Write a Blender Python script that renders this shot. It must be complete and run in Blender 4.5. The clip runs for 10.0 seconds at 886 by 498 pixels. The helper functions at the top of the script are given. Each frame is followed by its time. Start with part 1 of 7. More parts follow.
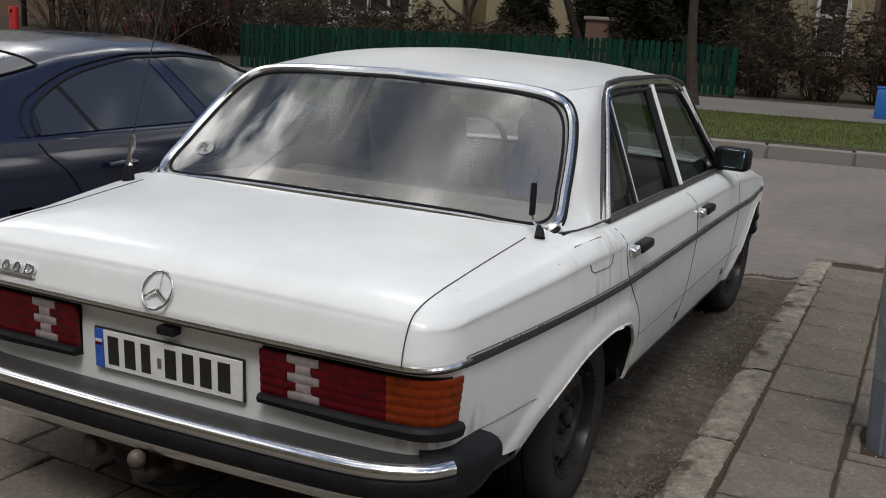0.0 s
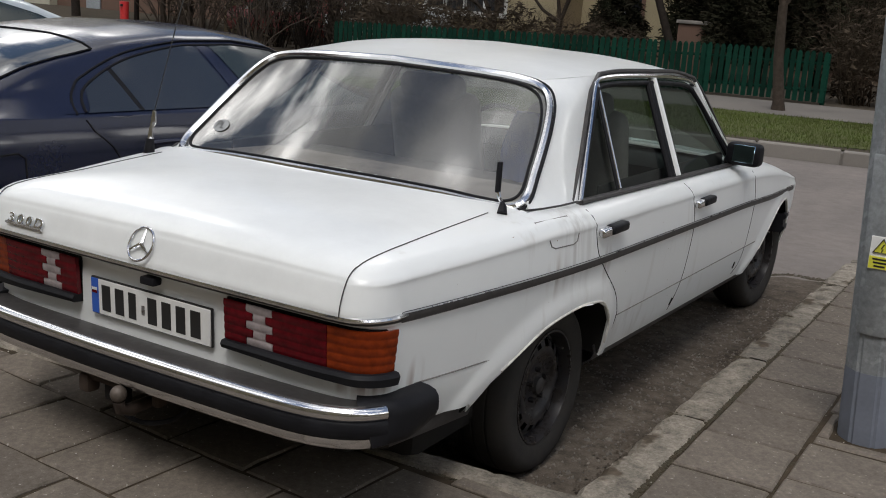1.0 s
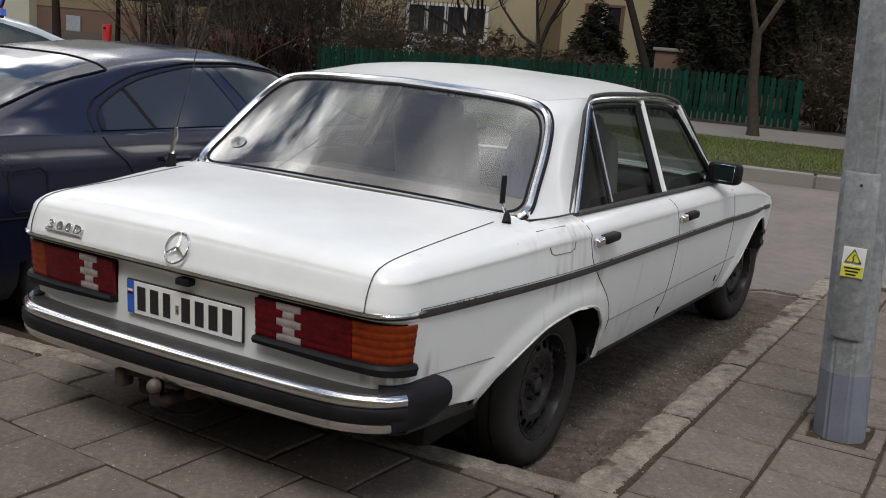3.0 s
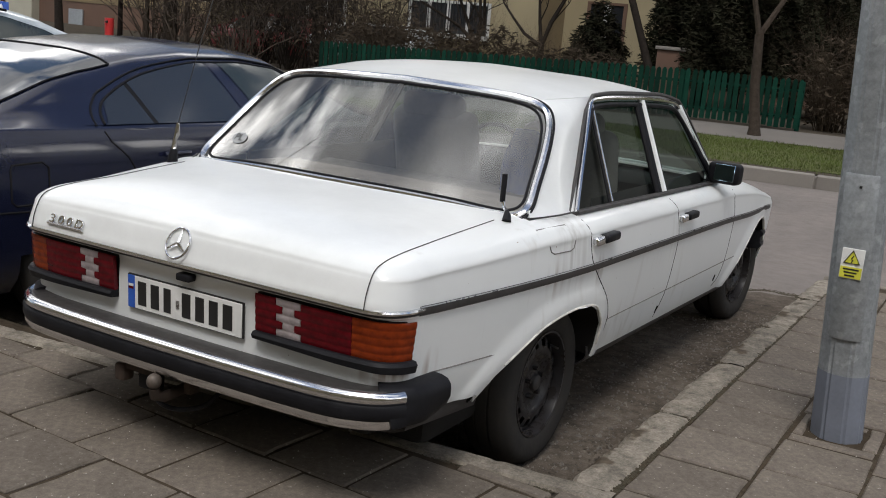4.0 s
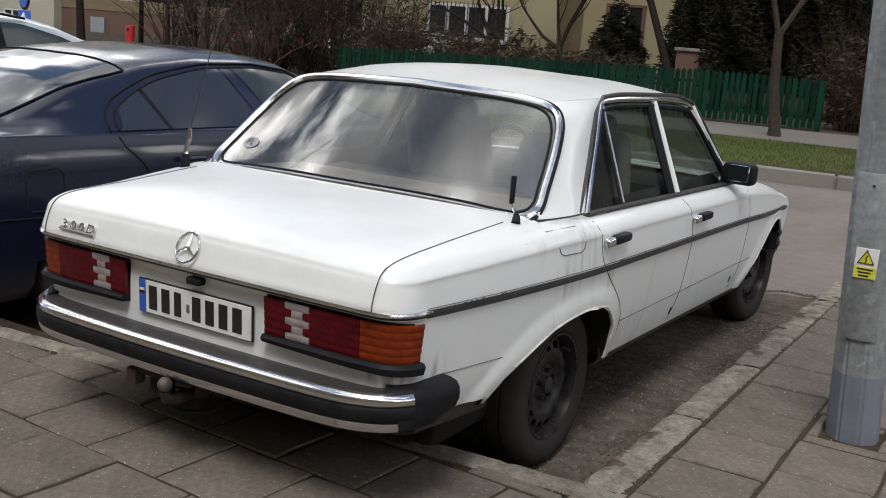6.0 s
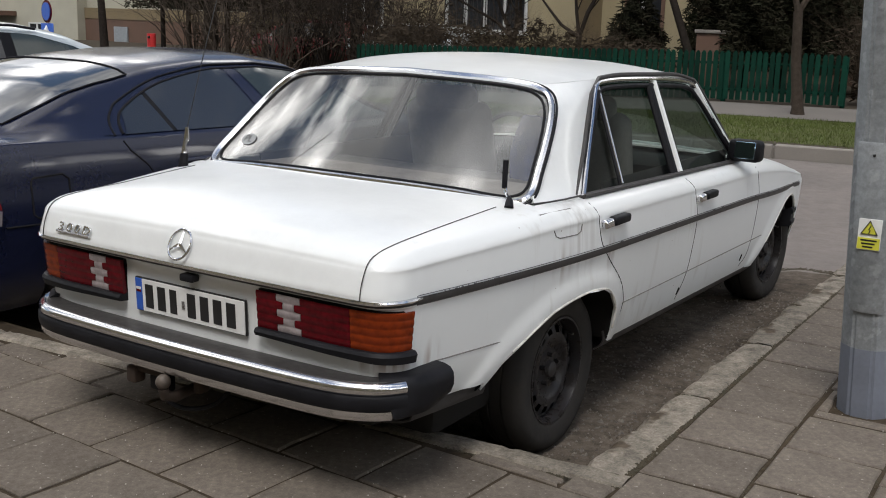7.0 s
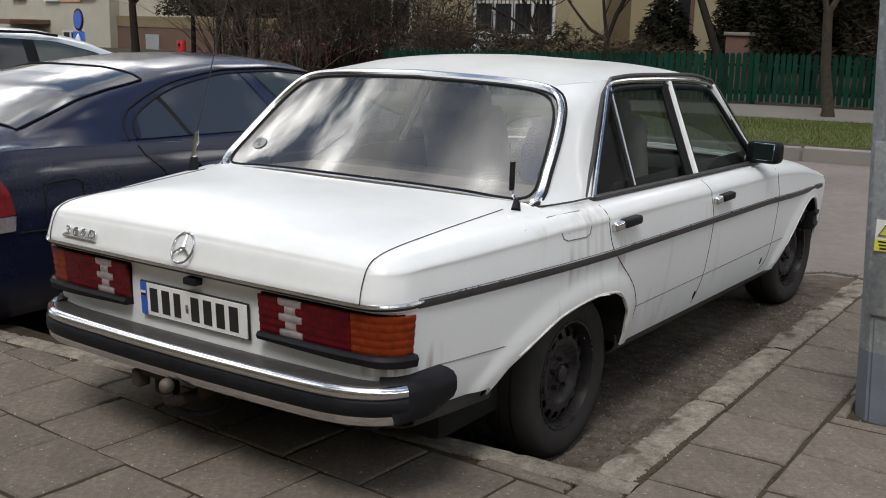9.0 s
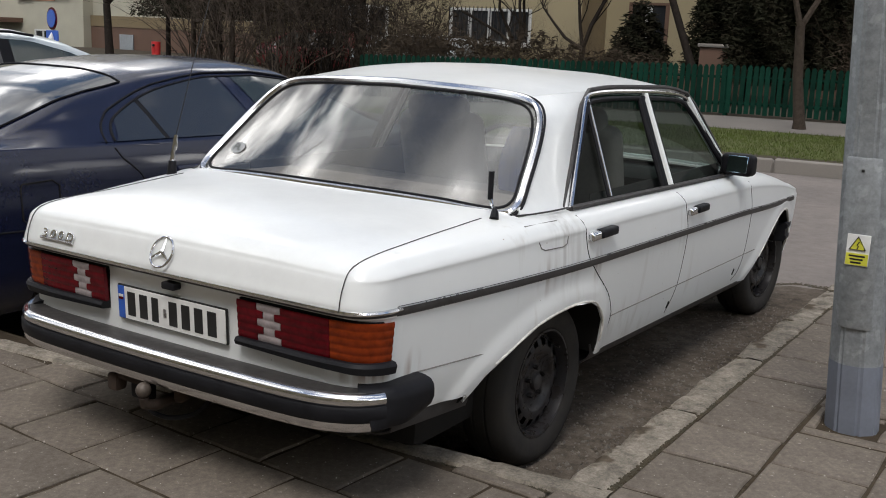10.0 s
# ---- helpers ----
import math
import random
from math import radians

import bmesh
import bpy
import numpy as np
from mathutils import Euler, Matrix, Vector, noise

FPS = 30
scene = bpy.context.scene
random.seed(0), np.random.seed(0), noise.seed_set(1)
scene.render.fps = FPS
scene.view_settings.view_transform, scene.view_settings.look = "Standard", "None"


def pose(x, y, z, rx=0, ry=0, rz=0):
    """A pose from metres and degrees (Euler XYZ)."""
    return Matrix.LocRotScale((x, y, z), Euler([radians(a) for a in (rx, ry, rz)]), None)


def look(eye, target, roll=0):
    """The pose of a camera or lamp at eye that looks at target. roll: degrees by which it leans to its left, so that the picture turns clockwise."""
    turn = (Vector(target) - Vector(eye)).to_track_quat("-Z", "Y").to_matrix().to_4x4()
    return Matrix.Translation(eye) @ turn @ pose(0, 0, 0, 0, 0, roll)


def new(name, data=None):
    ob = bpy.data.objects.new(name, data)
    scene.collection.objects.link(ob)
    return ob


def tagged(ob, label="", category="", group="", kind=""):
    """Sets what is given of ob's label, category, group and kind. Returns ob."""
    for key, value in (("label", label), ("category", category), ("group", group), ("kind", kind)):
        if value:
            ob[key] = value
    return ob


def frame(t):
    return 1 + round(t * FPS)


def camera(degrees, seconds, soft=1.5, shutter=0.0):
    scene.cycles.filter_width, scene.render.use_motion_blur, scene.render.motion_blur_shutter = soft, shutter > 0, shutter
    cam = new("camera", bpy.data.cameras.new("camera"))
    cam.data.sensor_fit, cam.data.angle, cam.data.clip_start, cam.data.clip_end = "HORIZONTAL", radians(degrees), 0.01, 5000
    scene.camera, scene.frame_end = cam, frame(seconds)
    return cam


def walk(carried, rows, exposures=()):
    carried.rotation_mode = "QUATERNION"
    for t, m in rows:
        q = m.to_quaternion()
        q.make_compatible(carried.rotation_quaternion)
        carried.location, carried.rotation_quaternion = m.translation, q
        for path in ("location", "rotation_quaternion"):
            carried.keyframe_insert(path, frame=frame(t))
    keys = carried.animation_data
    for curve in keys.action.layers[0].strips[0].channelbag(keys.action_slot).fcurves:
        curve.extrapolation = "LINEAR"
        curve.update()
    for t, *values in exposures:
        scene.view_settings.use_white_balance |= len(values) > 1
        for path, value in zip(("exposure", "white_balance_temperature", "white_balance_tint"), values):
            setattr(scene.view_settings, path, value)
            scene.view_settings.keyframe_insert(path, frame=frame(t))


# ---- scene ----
cam = camera(46.0, 10.0, soft=1.0)
PATH = [
    (0, (1.726, -1.883, 1.432), (0.901, -0.119, 0.977), 3.2),
    (0.5, (1.89, -1.82, 1.413), (0.939, -0.139, 0.894), 4.9),
    (1, (2.194, -1.915, 1.421), (1.202, -0.242, 0.958), 4.1),
    (1.5, (2.337, -2.032, 1.448), (1.248, -0.401, 1.055), 1.5),
    (2, (2.356, -2.081, 1.447), (1.282, -0.428, 1.11), 1.5),
    (2.5, (2.305, -2.145, 1.44), (1.285, -0.459, 1.102), 4.1),
    (3, (2.245, -2.208, 1.416), (1.284, -0.504, 1.002), 4.6),
    (4.5, (2.266, -2.217, 1.424), (1.303, -0.516, 1.002), 5.2),
    (5, (2.288, -2.212, 1.424), (1.315, -0.515, 1.007), 4.2),
    (5.5, (2.282, -2.203, 1.422), (1.286, -0.519, 1.007), 4.6),
    (7, (2.392, -2.126, 1.4), (1.345, -0.477, 0.971), 1.8),
    (7.5, (2.544, -2.041, 1.365), (1.419, -0.445, 0.933), -1.5),
    (8, (2.506, -2.018, 1.381), (1.35, -0.445, 0.948), -0.2),
    (8.5, (2.457, -2.038, 1.375), (1.304, -0.46, 0.954), 0.2),
    (9, (2.441, -2.05, 1.387), (1.343, -0.432, 0.966), 1.3),
    (9.5, (2.439, -2.069, 1.397), (1.371, -0.43, 0.983), 1.9),
    (10, (2.437, -2.079, 1.399), (1.381, -0.43, 0.99), 2.4),
]
walk(cam, [(t, look(eye, target, roll)) for t, eye, target, roll in PATH],
     exposures=[(t, stops + 0.08, 6550, 10) for t, stops in ((0.0, -0.17), (0.5, -0.17), (1.0, -0.10), (1.5, -0.06), (2.0, -0.03), (3.0, 0.02), (4.5, 0.12), (8.0, 0.16), (10.0, 0.13))])
from mathutils.bvhtree import BVHTree

# ---- world, sun ----
world = bpy.data.worlds.new("sky")
scene.world = world
world.use_nodes = True
wn, wl = world.node_tree.nodes, world.node_tree.links
wn.clear()
w_out = wn.new("ShaderNodeOutputWorld")
w_bg = wn.new("ShaderNodeBackground")
w_sky = wn.new("ShaderNodeTexSky")
w_sky.sky_type, w_sky.sun_disc = "NISHITA", False
w_sky.sun_elevation, w_sky.sun_rotation = radians(57.6), radians(157)
w_sky.air_density, w_sky.dust_density = 1.0, 1.0
w_bg.inputs["Strength"].default_value = 0.10
# broken clouds over the clear sky
w_tc = wn.new("ShaderNodeTexCoord")
w_map = wn.new("ShaderNodeMapping")
w_map.inputs["Location"].default_value = (7.07, 16.21, -2.85)
w_map.inputs["Scale"].default_value = (1.0, 1.35, 1.3)
w_noise = wn.new("ShaderNodeTexNoise")
w_noise.inputs["Scale"].default_value, w_noise.inputs["Detail"].default_value = 2.3, 9.0
w_noise.inputs["Roughness"].default_value = 0.58
w_ramp = wn.new("ShaderNodeValToRGB")
w_ramp.color_ramp.elements[0].position, w_ramp.color_ramp.elements[1].position = 0.445, 0.565
w_cloud = wn.new("ShaderNodeTexNoise")
w_cloud.inputs["Scale"].default_value, w_cloud.inputs["Detail"].default_value = 3.4, 8.0
w_shade = wn.new("ShaderNodeValToRGB")
w_shade.color_ramp.elements[0].position, w_shade.color_ramp.elements[1].position = 0.39, 0.67
w_shade.color_ramp.elements[0].color = (5.0, 5.15, 5.4, 1)
w_shade.color_ramp.elements[1].color = (72.0, 71.2, 69.5, 1)
w_shade.color_ramp.elements.new(0.50).color = (8.0, 8.1, 8.3, 1)
w_shade.color_ramp.elements.new(0.58).color = (17.0, 17.0, 17.1, 1)
w_mix = wn.new("ShaderNodeMixRGB")
wl.new(w_tc.outputs["Generated"], w_map.inputs["Vector"])
wl.new(w_map.outputs["Vector"], w_noise.inputs["Vector"])
wl.new(w_map.outputs["Vector"], w_cloud.inputs["Vector"])
wl.new(w_noise.outputs["Fac"], w_ramp.inputs["Fac"])
wl.new(w_cloud.outputs["Fac"], w_shade.inputs["Fac"])
wl.new(w_ramp.outputs["Color"], w_mix.inputs["Fac"])
wl.new(w_sky.outputs["Color"], w_mix.inputs["Color1"])
# cloud that veils the sun glows round it
SUNWARD = Vector((3.0, -7.0, 12.0)).normalized()
w_dot = wn.new("ShaderNodeVectorMath")
w_dot.operation = "DOT_PRODUCT"
w_dot.inputs[1].default_value = SUNWARD
w_glow = wn.new("ShaderNodeMapRange")
w_glow.interpolation_type = "SMOOTHSTEP"
w_glow.inputs["From Min"].default_value, w_glow.inputs["From Max"].default_value = 0.50, 1.0
w_glow.inputs["To Min"].default_value, w_glow.inputs["To Max"].default_value = 1.0, 2.2
w_gain = wn.new("ShaderNodeVectorMath")
w_gain.operation = "SCALE"
wl.new(w_tc.outputs["Generated"], w_dot.inputs[0])
wl.new(w_dot.outputs["Value"], w_glow.inputs["Value"])
wl.new(w_shade.outputs["Color"], w_gain.inputs[0])
wl.new(w_glow.outputs["Result"], w_gain.inputs["Scale"])
wl.new(w_gain.outputs["Vector"], w_mix.inputs["Color2"])
wl.new(w_mix.outputs["Color"], w_bg.inputs["Color"])
wl.new(w_bg.outputs["Background"], w_out.inputs["Surface"])

sun = new("sun", bpy.data.lights.new("sun", "SUN"))
sun.data.energy, sun.data.angle, sun.data.color = 1.6, radians(18), (1.0, 0.975, 0.945)
sun.matrix_world = look((3.0, -5.5, 12.0), (0, 1.5, 0))


# ---- materials ----
def material(name, color, rough=0.6, metal=0.0, vary=0.12, scale=6.0, bump=0.0, bump_scale=60.0, second=None, coat=0.0, amount=0.5, spots=None, mottle=None):
    """A surface with two scales of colour change, an optional second colour in patches, and fine relief."""
    m = bpy.data.materials.new(name)
    m.use_nodes = True
    n, l = m.node_tree.nodes, m.node_tree.links
    b = n["Principled BSDF"]
    b.inputs["Roughness"].default_value, b.inputs["Metallic"].default_value = rough, metal
    b.inputs["Coat Weight"].default_value = coat
    b.inputs["Coat Roughness"].default_value = 0.06
    tc = n.new("ShaderNodeTexCoord")
    big = n.new("ShaderNodeTexNoise")
    big.inputs["Scale"].default_value, big.inputs["Detail"].default_value = scale, 6
    fine = n.new("ShaderNodeTexNoise")
    fine.inputs["Scale"].default_value, fine.inputs["Detail"].default_value = bump_scale, 4
    l.new(tc.outputs["Object"], big.inputs["Vector"])
    l.new(tc.outputs["Object"], fine.inputs["Vector"])
    add = n.new("ShaderNodeMath")
    add.operation = "MULTIPLY_ADD"
    l.new(fine.outputs["Fac"], add.inputs[0])
    add.inputs[1].default_value = 0.5
    l.new(big.outputs["Fac"], add.inputs[2])
    ramp = n.new("ShaderNodeMapRange")
    ramp.inputs["From Min"].default_value, ramp.inputs["From Max"].default_value = 0.5, 1.0
    ramp.inputs["To Min"].default_value, ramp.inputs["To Max"].default_value = 0, 1
    l.new(add.outputs[0], ramp.inputs["Value"])
    mix = n.new("ShaderNodeMixRGB")
    lo = [c * (1 - vary) for c in color]
    hi = [min(1, c * (1 + vary)) for c in color]
    if second:
        lo = second
    mix.inputs["Color1"].default_value, mix.inputs["Color2"].default_value = (*lo, 1), (*hi, 1)
    l.new(ramp.outputs["Result"], mix.inputs["Fac"])
    info = n.new("ShaderNodeObjectInfo")
    hsv = n.new("ShaderNodeHueSaturation")
    span = n.new("ShaderNodeMapRange")
    span.inputs["To Min"].default_value, span.inputs["To Max"].default_value = 1 - amount * vary, 1 + amount * vary
    l.new(info.outputs["Random"], span.inputs["Value"])
    l.new(span.outputs["Result"], hsv.inputs["Value"])
    l.new(mix.outputs["Color"], hsv.inputs["Color"])
    last = hsv.outputs["Color"]
    if spots:
        sp = n.new("ShaderNodeTexNoise")
        sp.inputs["Scale"].default_value, sp.inputs["Detail"].default_value = spots[1], 3
        l.new(tc.outputs["Object"], sp.inputs["Vector"])
        sr = n.new("ShaderNodeValToRGB")
        sr.color_ramp.elements[0].position, sr.color_ramp.elements[1].position = spots[2], spots[2] + 0.06
        l.new(sp.outputs["Fac"], sr.inputs["Fac"])
        sm = n.new("ShaderNodeMixRGB")
        l.new(sr.outputs["Color"], sm.inputs["Fac"])
        l.new(last, sm.inputs["Color1"])
        sm.inputs["Color2"].default_value = (*spots[0], 1)
        last = sm.outputs["Color"]
    if mottle:
        mo = n.new("ShaderNodeTexNoise")
        mo.inputs["Scale"].default_value, mo.inputs["Detail"].default_value, mo.inputs["Roughness"].default_value = mottle[0], 8, 0.75
        l.new(tc.outputs["Object"], mo.inputs["Vector"])
        mv = n.new("ShaderNodeMapRange")
        mv.inputs["From Min"].default_value, mv.inputs["From Max"].default_value = 0.3, 0.7
        mv.inputs["To Min"].default_value, mv.inputs["To Max"].default_value = 1 - mottle[1], 1 + mottle[1]
        l.new(mo.outputs["Fac"], mv.inputs["Value"])
        mh = n.new("ShaderNodeHueSaturation")
        l.new(mv.outputs["Result"], mh.inputs["Value"])
        l.new(last, mh.inputs["Color"])
        last = mh.outputs["Color"]
    l.new(last, b.inputs["Base Color"])
    rr = n.new("ShaderNodeMapRange")
    rr.inputs["To Min"].default_value, rr.inputs["To Max"].default_value = max(0.02, rough - 0.12 * min(1, rough * 2)), min(1, rough + 0.1)
    l.new(ramp.outputs["Result"], rr.inputs["Value"])
    if not coat:
        l.new(rr.outputs["Result"], b.inputs["Roughness"])
    if bump:
        bp = n.new("ShaderNodeBump")
        bp.inputs["Strength"].default_value, bp.inputs["Distance"].default_value = bump, 0.01
        l.new(add.outputs[0], bp.inputs["Height"])
        l.new(bp.outputs["Normal"], b.inputs["Normal"])
    return m


def glass_material(name, tint, gloss=1.0, dust=0.0):
    """Thin pane: see-through with a tint, and mirror-like by its Fresnel gloss."""
    m = bpy.data.materials.new(name)
    m.use_nodes = True
    n, l = m.node_tree.nodes, m.node_tree.links
    n.clear()
    o = n.new("ShaderNodeOutputMaterial")
    t = n.new("ShaderNodeBsdfTransparent")
    t.inputs["Color"].default_value = (*tint, 1)
    g = n.new("ShaderNodeBsdfGlossy")
    g.inputs["Roughness"].default_value = 0.015
    f = n.new("ShaderNodeFresnel")
    f.inputs["IOR"].default_value = 1.45 + 0.25 * gloss
    x = n.new("ShaderNodeMixShader")
    l.new(f.outputs["Fac"], x.inputs["Fac"])
    l.new(t.outputs["BSDF"], x.inputs[1])
    l.new(g.outputs["BSDF"], x.inputs[2])
    if not dust:
        l.new(x.outputs["Shader"], o.inputs["Surface"])
        return m
    # a thin, uneven film of dust on the outside
    d = n.new("ShaderNodeBsdfDiffuse")
    d.inputs["Color"].default_value = (0.50, 0.48, 0.45, 1)
    co, no, ra, mx = (n.new("ShaderNode" + k) for k in ("TexCoord", "TexNoise", "MapRange", "MixShader"))
    no.inputs["Scale"].default_value = 5
    no.inputs["Detail"].default_value = 6
    ra.inputs["From Min"].default_value, ra.inputs["From Max"].default_value = 0.3, 0.7
    ra.inputs["To Min"].default_value, ra.inputs["To Max"].default_value = dust * 0.6, dust * 1.4
    l.new(co.outputs["Object"], no.inputs["Vector"])
    l.new(no.outputs["Fac"], ra.inputs["Value"])
    l.new(ra.outputs["Result"], mx.inputs["Fac"])
    l.new(x.outputs["Shader"], mx.inputs[1])
    l.new(d.outputs["BSDF"], mx.inputs[2])
    l.new(mx.outputs["Shader"], o.inputs["Surface"])
    return m


WHITE = material("old_white_paint", (0.745, 0.76, 0.752), 0.30, vary=0.055, scale=1.4, coat=0.3, bump_scale=6, amount=0.05, mottle=(4.5, 0.05))
GRIME = material("dirty_white_paint", (0.62, 0.60, 0.55), 0.6, vary=0.35, scale=14, bump=0.05)
CHROME = material("chrome", (0.74, 0.74, 0.75), 0.12, 1.0, vary=0.06, scale=9)
STEEL = material("dull_steel", (0.45, 0.45, 0.46), 0.3, 1.0, vary=0.15, scale=12)
RUBBER = material("black_rubber", (0.011, 0.011, 0.013), 0.5, vary=0.3, scale=14, bump=0.05)
TRIM = material("grey_black_trim", (0.040, 0.037, 0.036), 0.42, vary=0.3, scale=20, bump=0.03)
TYRE = material("tyre_rubber", (0.026, 0.025, 0.024), 0.75, vary=0.4, scale=16, bump=0.1, second=(0.042, 0.038, 0.034))
RIM = material("black_steel_wheel", (0.019, 0.019, 0.021), 0.28, vary=0.4, scale=20, bump=0.05, second=(0.022, 0.018, 0.016))
DARK = material("underbody_dark", (0.012, 0.011, 0.01), 0.9, vary=0.4, scale=6, bump=0.1)
RED = material("red_lens", (0.078, 0.002, 0.005), 0.08, vary=0.3, scale=30)
ORANGE = material("orange_lens", (0.150, 0.021, 0.004), 0.10, vary=0.25, scale=30)
CLEAR = material("clear_lens", (0.27, 0.235, 0.235), 0.16, vary=0.2, scale=30)
for lens_mat in (RED, ORANGE, RUBBER, TRIM, DARK, RIM):
    lens_mat.node_tree.nodes["Principled BSDF"].inputs["Specular IOR Level"].default_value = 0.14 if lens_mat is RUBBER else 0.25
PANE = glass_material("car_glass", (0.50, 0.56, 0.53), 0.0)
REARPANE = glass_material("rear_screen_glass", (0.80, 0.82, 0.80), 3.2, dust=0.055)
DARKPANE = glass_material("tinted_glass", (0.10, 0.11, 0.12), 1.4)
CLOTH = material("dark_cloth", (0.07, 0.066, 0.068), 0.85, vary=0.3, scale=8, bump=0.15)
GREYCLOTH = material("grey_seat_cloth", (0.33, 0.31, 0.30), 0.85, vary=0.2, scale=5, bump=0.02)
SHELFCLOTH = material("faded_shelf_cloth", (0.34, 0.31, 0.29), 0.9, vary=0.25, scale=7, bump=0.1)
BLUECLOTH = material("blue_cloth", (0.015, 0.04, 0.19), 0.8, vary=0.3, scale=9, bump=0.15)
PLATE = material("plate_white", (0.72, 0.72, 0.70), 0.35, vary=0.06, scale=20)
PLATEBLUE = material("plate_blue", (0.02, 0.09, 0.42), 0.35, vary=0.1, scale=20)
SEAM = material("shadowed_seam", (0.17, 0.16, 0.15), 0.8)
STICKER = material("faded_sticker", (0.30, 0.31, 0.31), 0.5)
INK = material("black_ink", (0.012, 0.012, 0.012), 0.4)


def streaked(name, base, dirt, rough):
    """White paint with thin runs of dirt down the panel and small chips."""
    m = material(name, base, rough, vary=0.025, scale=1.4, coat=0.3, bump_scale=6, amount=0.05)
    n, l = m.node_tree.nodes, m.node_tree.links
    b = n["Principled BSDF"]
    src = b.inputs["Base Color"].links[0].from_socket
    tc = n.new("ShaderNodeTexCoord")
    mp = n.new("ShaderNodeMapping")
    mp.inputs["Scale"].default_value = (26, 26, 1.3)
    no = n.new("ShaderNodeTexNoise")
    no.inputs["Scale"].default_value, no.inputs["Detail"].default_value = 1.0, 3
    patch = n.new("ShaderNodeTexNoise")
    patch.inputs["Scale"].default_value = 2.6
    mul = n.new("ShaderNodeMath")
    mul.operation = "MULTIPLY"
    ra = n.new("ShaderNodeValToRGB")
    ra.color_ramp.elements[0].position, ra.color_ramp.elements[1].position = 0.33, 0.50
    chip = n.new("ShaderNodeTexNoise")
    chip.inputs["Scale"].default_value = 60
    cr = n.new("ShaderNodeValToRGB")
    cr.color_ramp.elements[0].position, cr.color_ramp.elements[1].position = 0.775, 0.79
    mx = n.new("ShaderNodeMixRGB")
    mx.inputs["Color2"].default_value = (*dirt, 1)
    m2 = n.new("ShaderNodeMixRGB")
    m2.inputs["Color2"].default_value = (0.16, 0.09, 0.05, 1)
    sc = n.new("ShaderNodeMath")
    sc.operation = "MULTIPLY"
    sc.inputs[1].default_value = 0.42
    l.new(tc.outputs["Object"], mp.inputs["Vector"])
    l.new(mp.outputs["Vector"], no.inputs["Vector"])
    l.new(tc.outputs["Object"], patch.inputs["Vector"])
    l.new(tc.outputs["Object"], chip.inputs["Vector"])
    l.new(no.outputs["Fac"], mul.inputs[0])
    l.new(patch.outputs["Fac"], mul.inputs[1])
    l.new(mul.outputs[0], ra.inputs["Fac"])
    l.new(ra.outputs["Color"], sc.inputs[0])
    l.new(sc.outputs[0], mx.inputs["Fac"])
    l.new(src, mx.inputs["Color1"])
    l.new(chip.outputs["Fac"], cr.inputs["Fac"])
    l.new(cr.outputs["Color"], m2.inputs["Fac"])
    l.new(mx.outputs["Color"], m2.inputs["Color1"])
    last = m2.outputs["Color"]
    # dirty runs over the arch and behind it, rust under the lamp corner
    for at, stretch, col, lo, most in (((0.84, 1.16, 0.70), (0.3, 7.0, 4.2), (0.33, 0.31, 0.28), 0.40, 0.75), ((0.84, 1.02, 0.60), (0.3, 13.0, 11.0), (0.28, 0.22, 0.17), 0.42, 0.8),
                                       ((0.85, 1.40, 0.58), (0.3, 26.0, 12.0), (0.16, 0.085, 0.05), 0.42, 0.9), ((0.85, 0.33, 0.44), (0.3, 24.0, 14.0), (0.22, 0.11, 0.06), 0.45, 0.9), ((0.76, 0.17, 0.445), (6.0, 8.0, 20.0), (0.17, 0.085, 0.045), 0.36, 0.95), ((0.84, 1.65, 0.30), (0.3, 2.2, 9.0), (0.34, 0.30, 0.26), 0.46, 0.4)):
        off = n.new("ShaderNodeVectorMath")
        off.operation = "SUBTRACT"
        off.inputs[1].default_value = at
        l.new(tc.outputs["Object"], off.inputs[0])
        sq = n.new("ShaderNodeVectorMath")
        sq.operation = "MULTIPLY"
        sq.inputs[1].default_value = stretch
        l.new(off.outputs["Vector"], sq.inputs[0])
        ln = n.new("ShaderNodeVectorMath")
        ln.operation = "LENGTH"
        l.new(sq.outputs["Vector"], ln.inputs[0])
        near = n.new("ShaderNodeMapRange")
        near.inputs["From Min"].default_value, near.inputs["From Max"].default_value = 1.0, 0.0
        l.new(ln.outputs["Value"], near.inputs["Value"])
        mm = n.new("ShaderNodeMath")
        mm.operation = "MULTIPLY"
        l.new(near.outputs["Result"], mm.inputs[0])
        runs = n.new("ShaderNodeMapRange")
        runs.inputs["From Min"].default_value, runs.inputs["From Max"].default_value = lo, lo + 0.25
        l.new(no.outputs["Fac"], runs.inputs["Value"])
        l.new(runs.outputs["Result"], mm.inputs[1])
        m3 = n.new("ShaderNodeMath")
        m3.operation, m3.inputs[1].default_value = "MULTIPLY", most
        l.new(mm.outputs[0], m3.inputs[0])
        mix = n.new("ShaderNodeMixRGB")
        mix.inputs["Color2"].default_value = (*col, 1)
        l.new(m3.outputs[0], mix.inputs["Fac"])
        l.new(last, mix.inputs["Color1"])
        last = mix.outputs["Color"]
    l.new(last, b.inputs["Base Color"])
    return m


WHITE_SIDE = streaked("old_white_paint_with_runs", (0.745, 0.76, 0.752), (0.46, 0.43, 0.38), 0.30)


# ---- helpers of this scene ----
def mesh_from(name, verts, faces, smooth=True):
    me = bpy.data.meshes.new(name)
    me.from_pydata([tuple(v) for v in verts], [], faces)
    me.validate()
    if smooth:
        me.polygons.foreach_set("use_smooth", [True] * len(me.polygons))
    return me


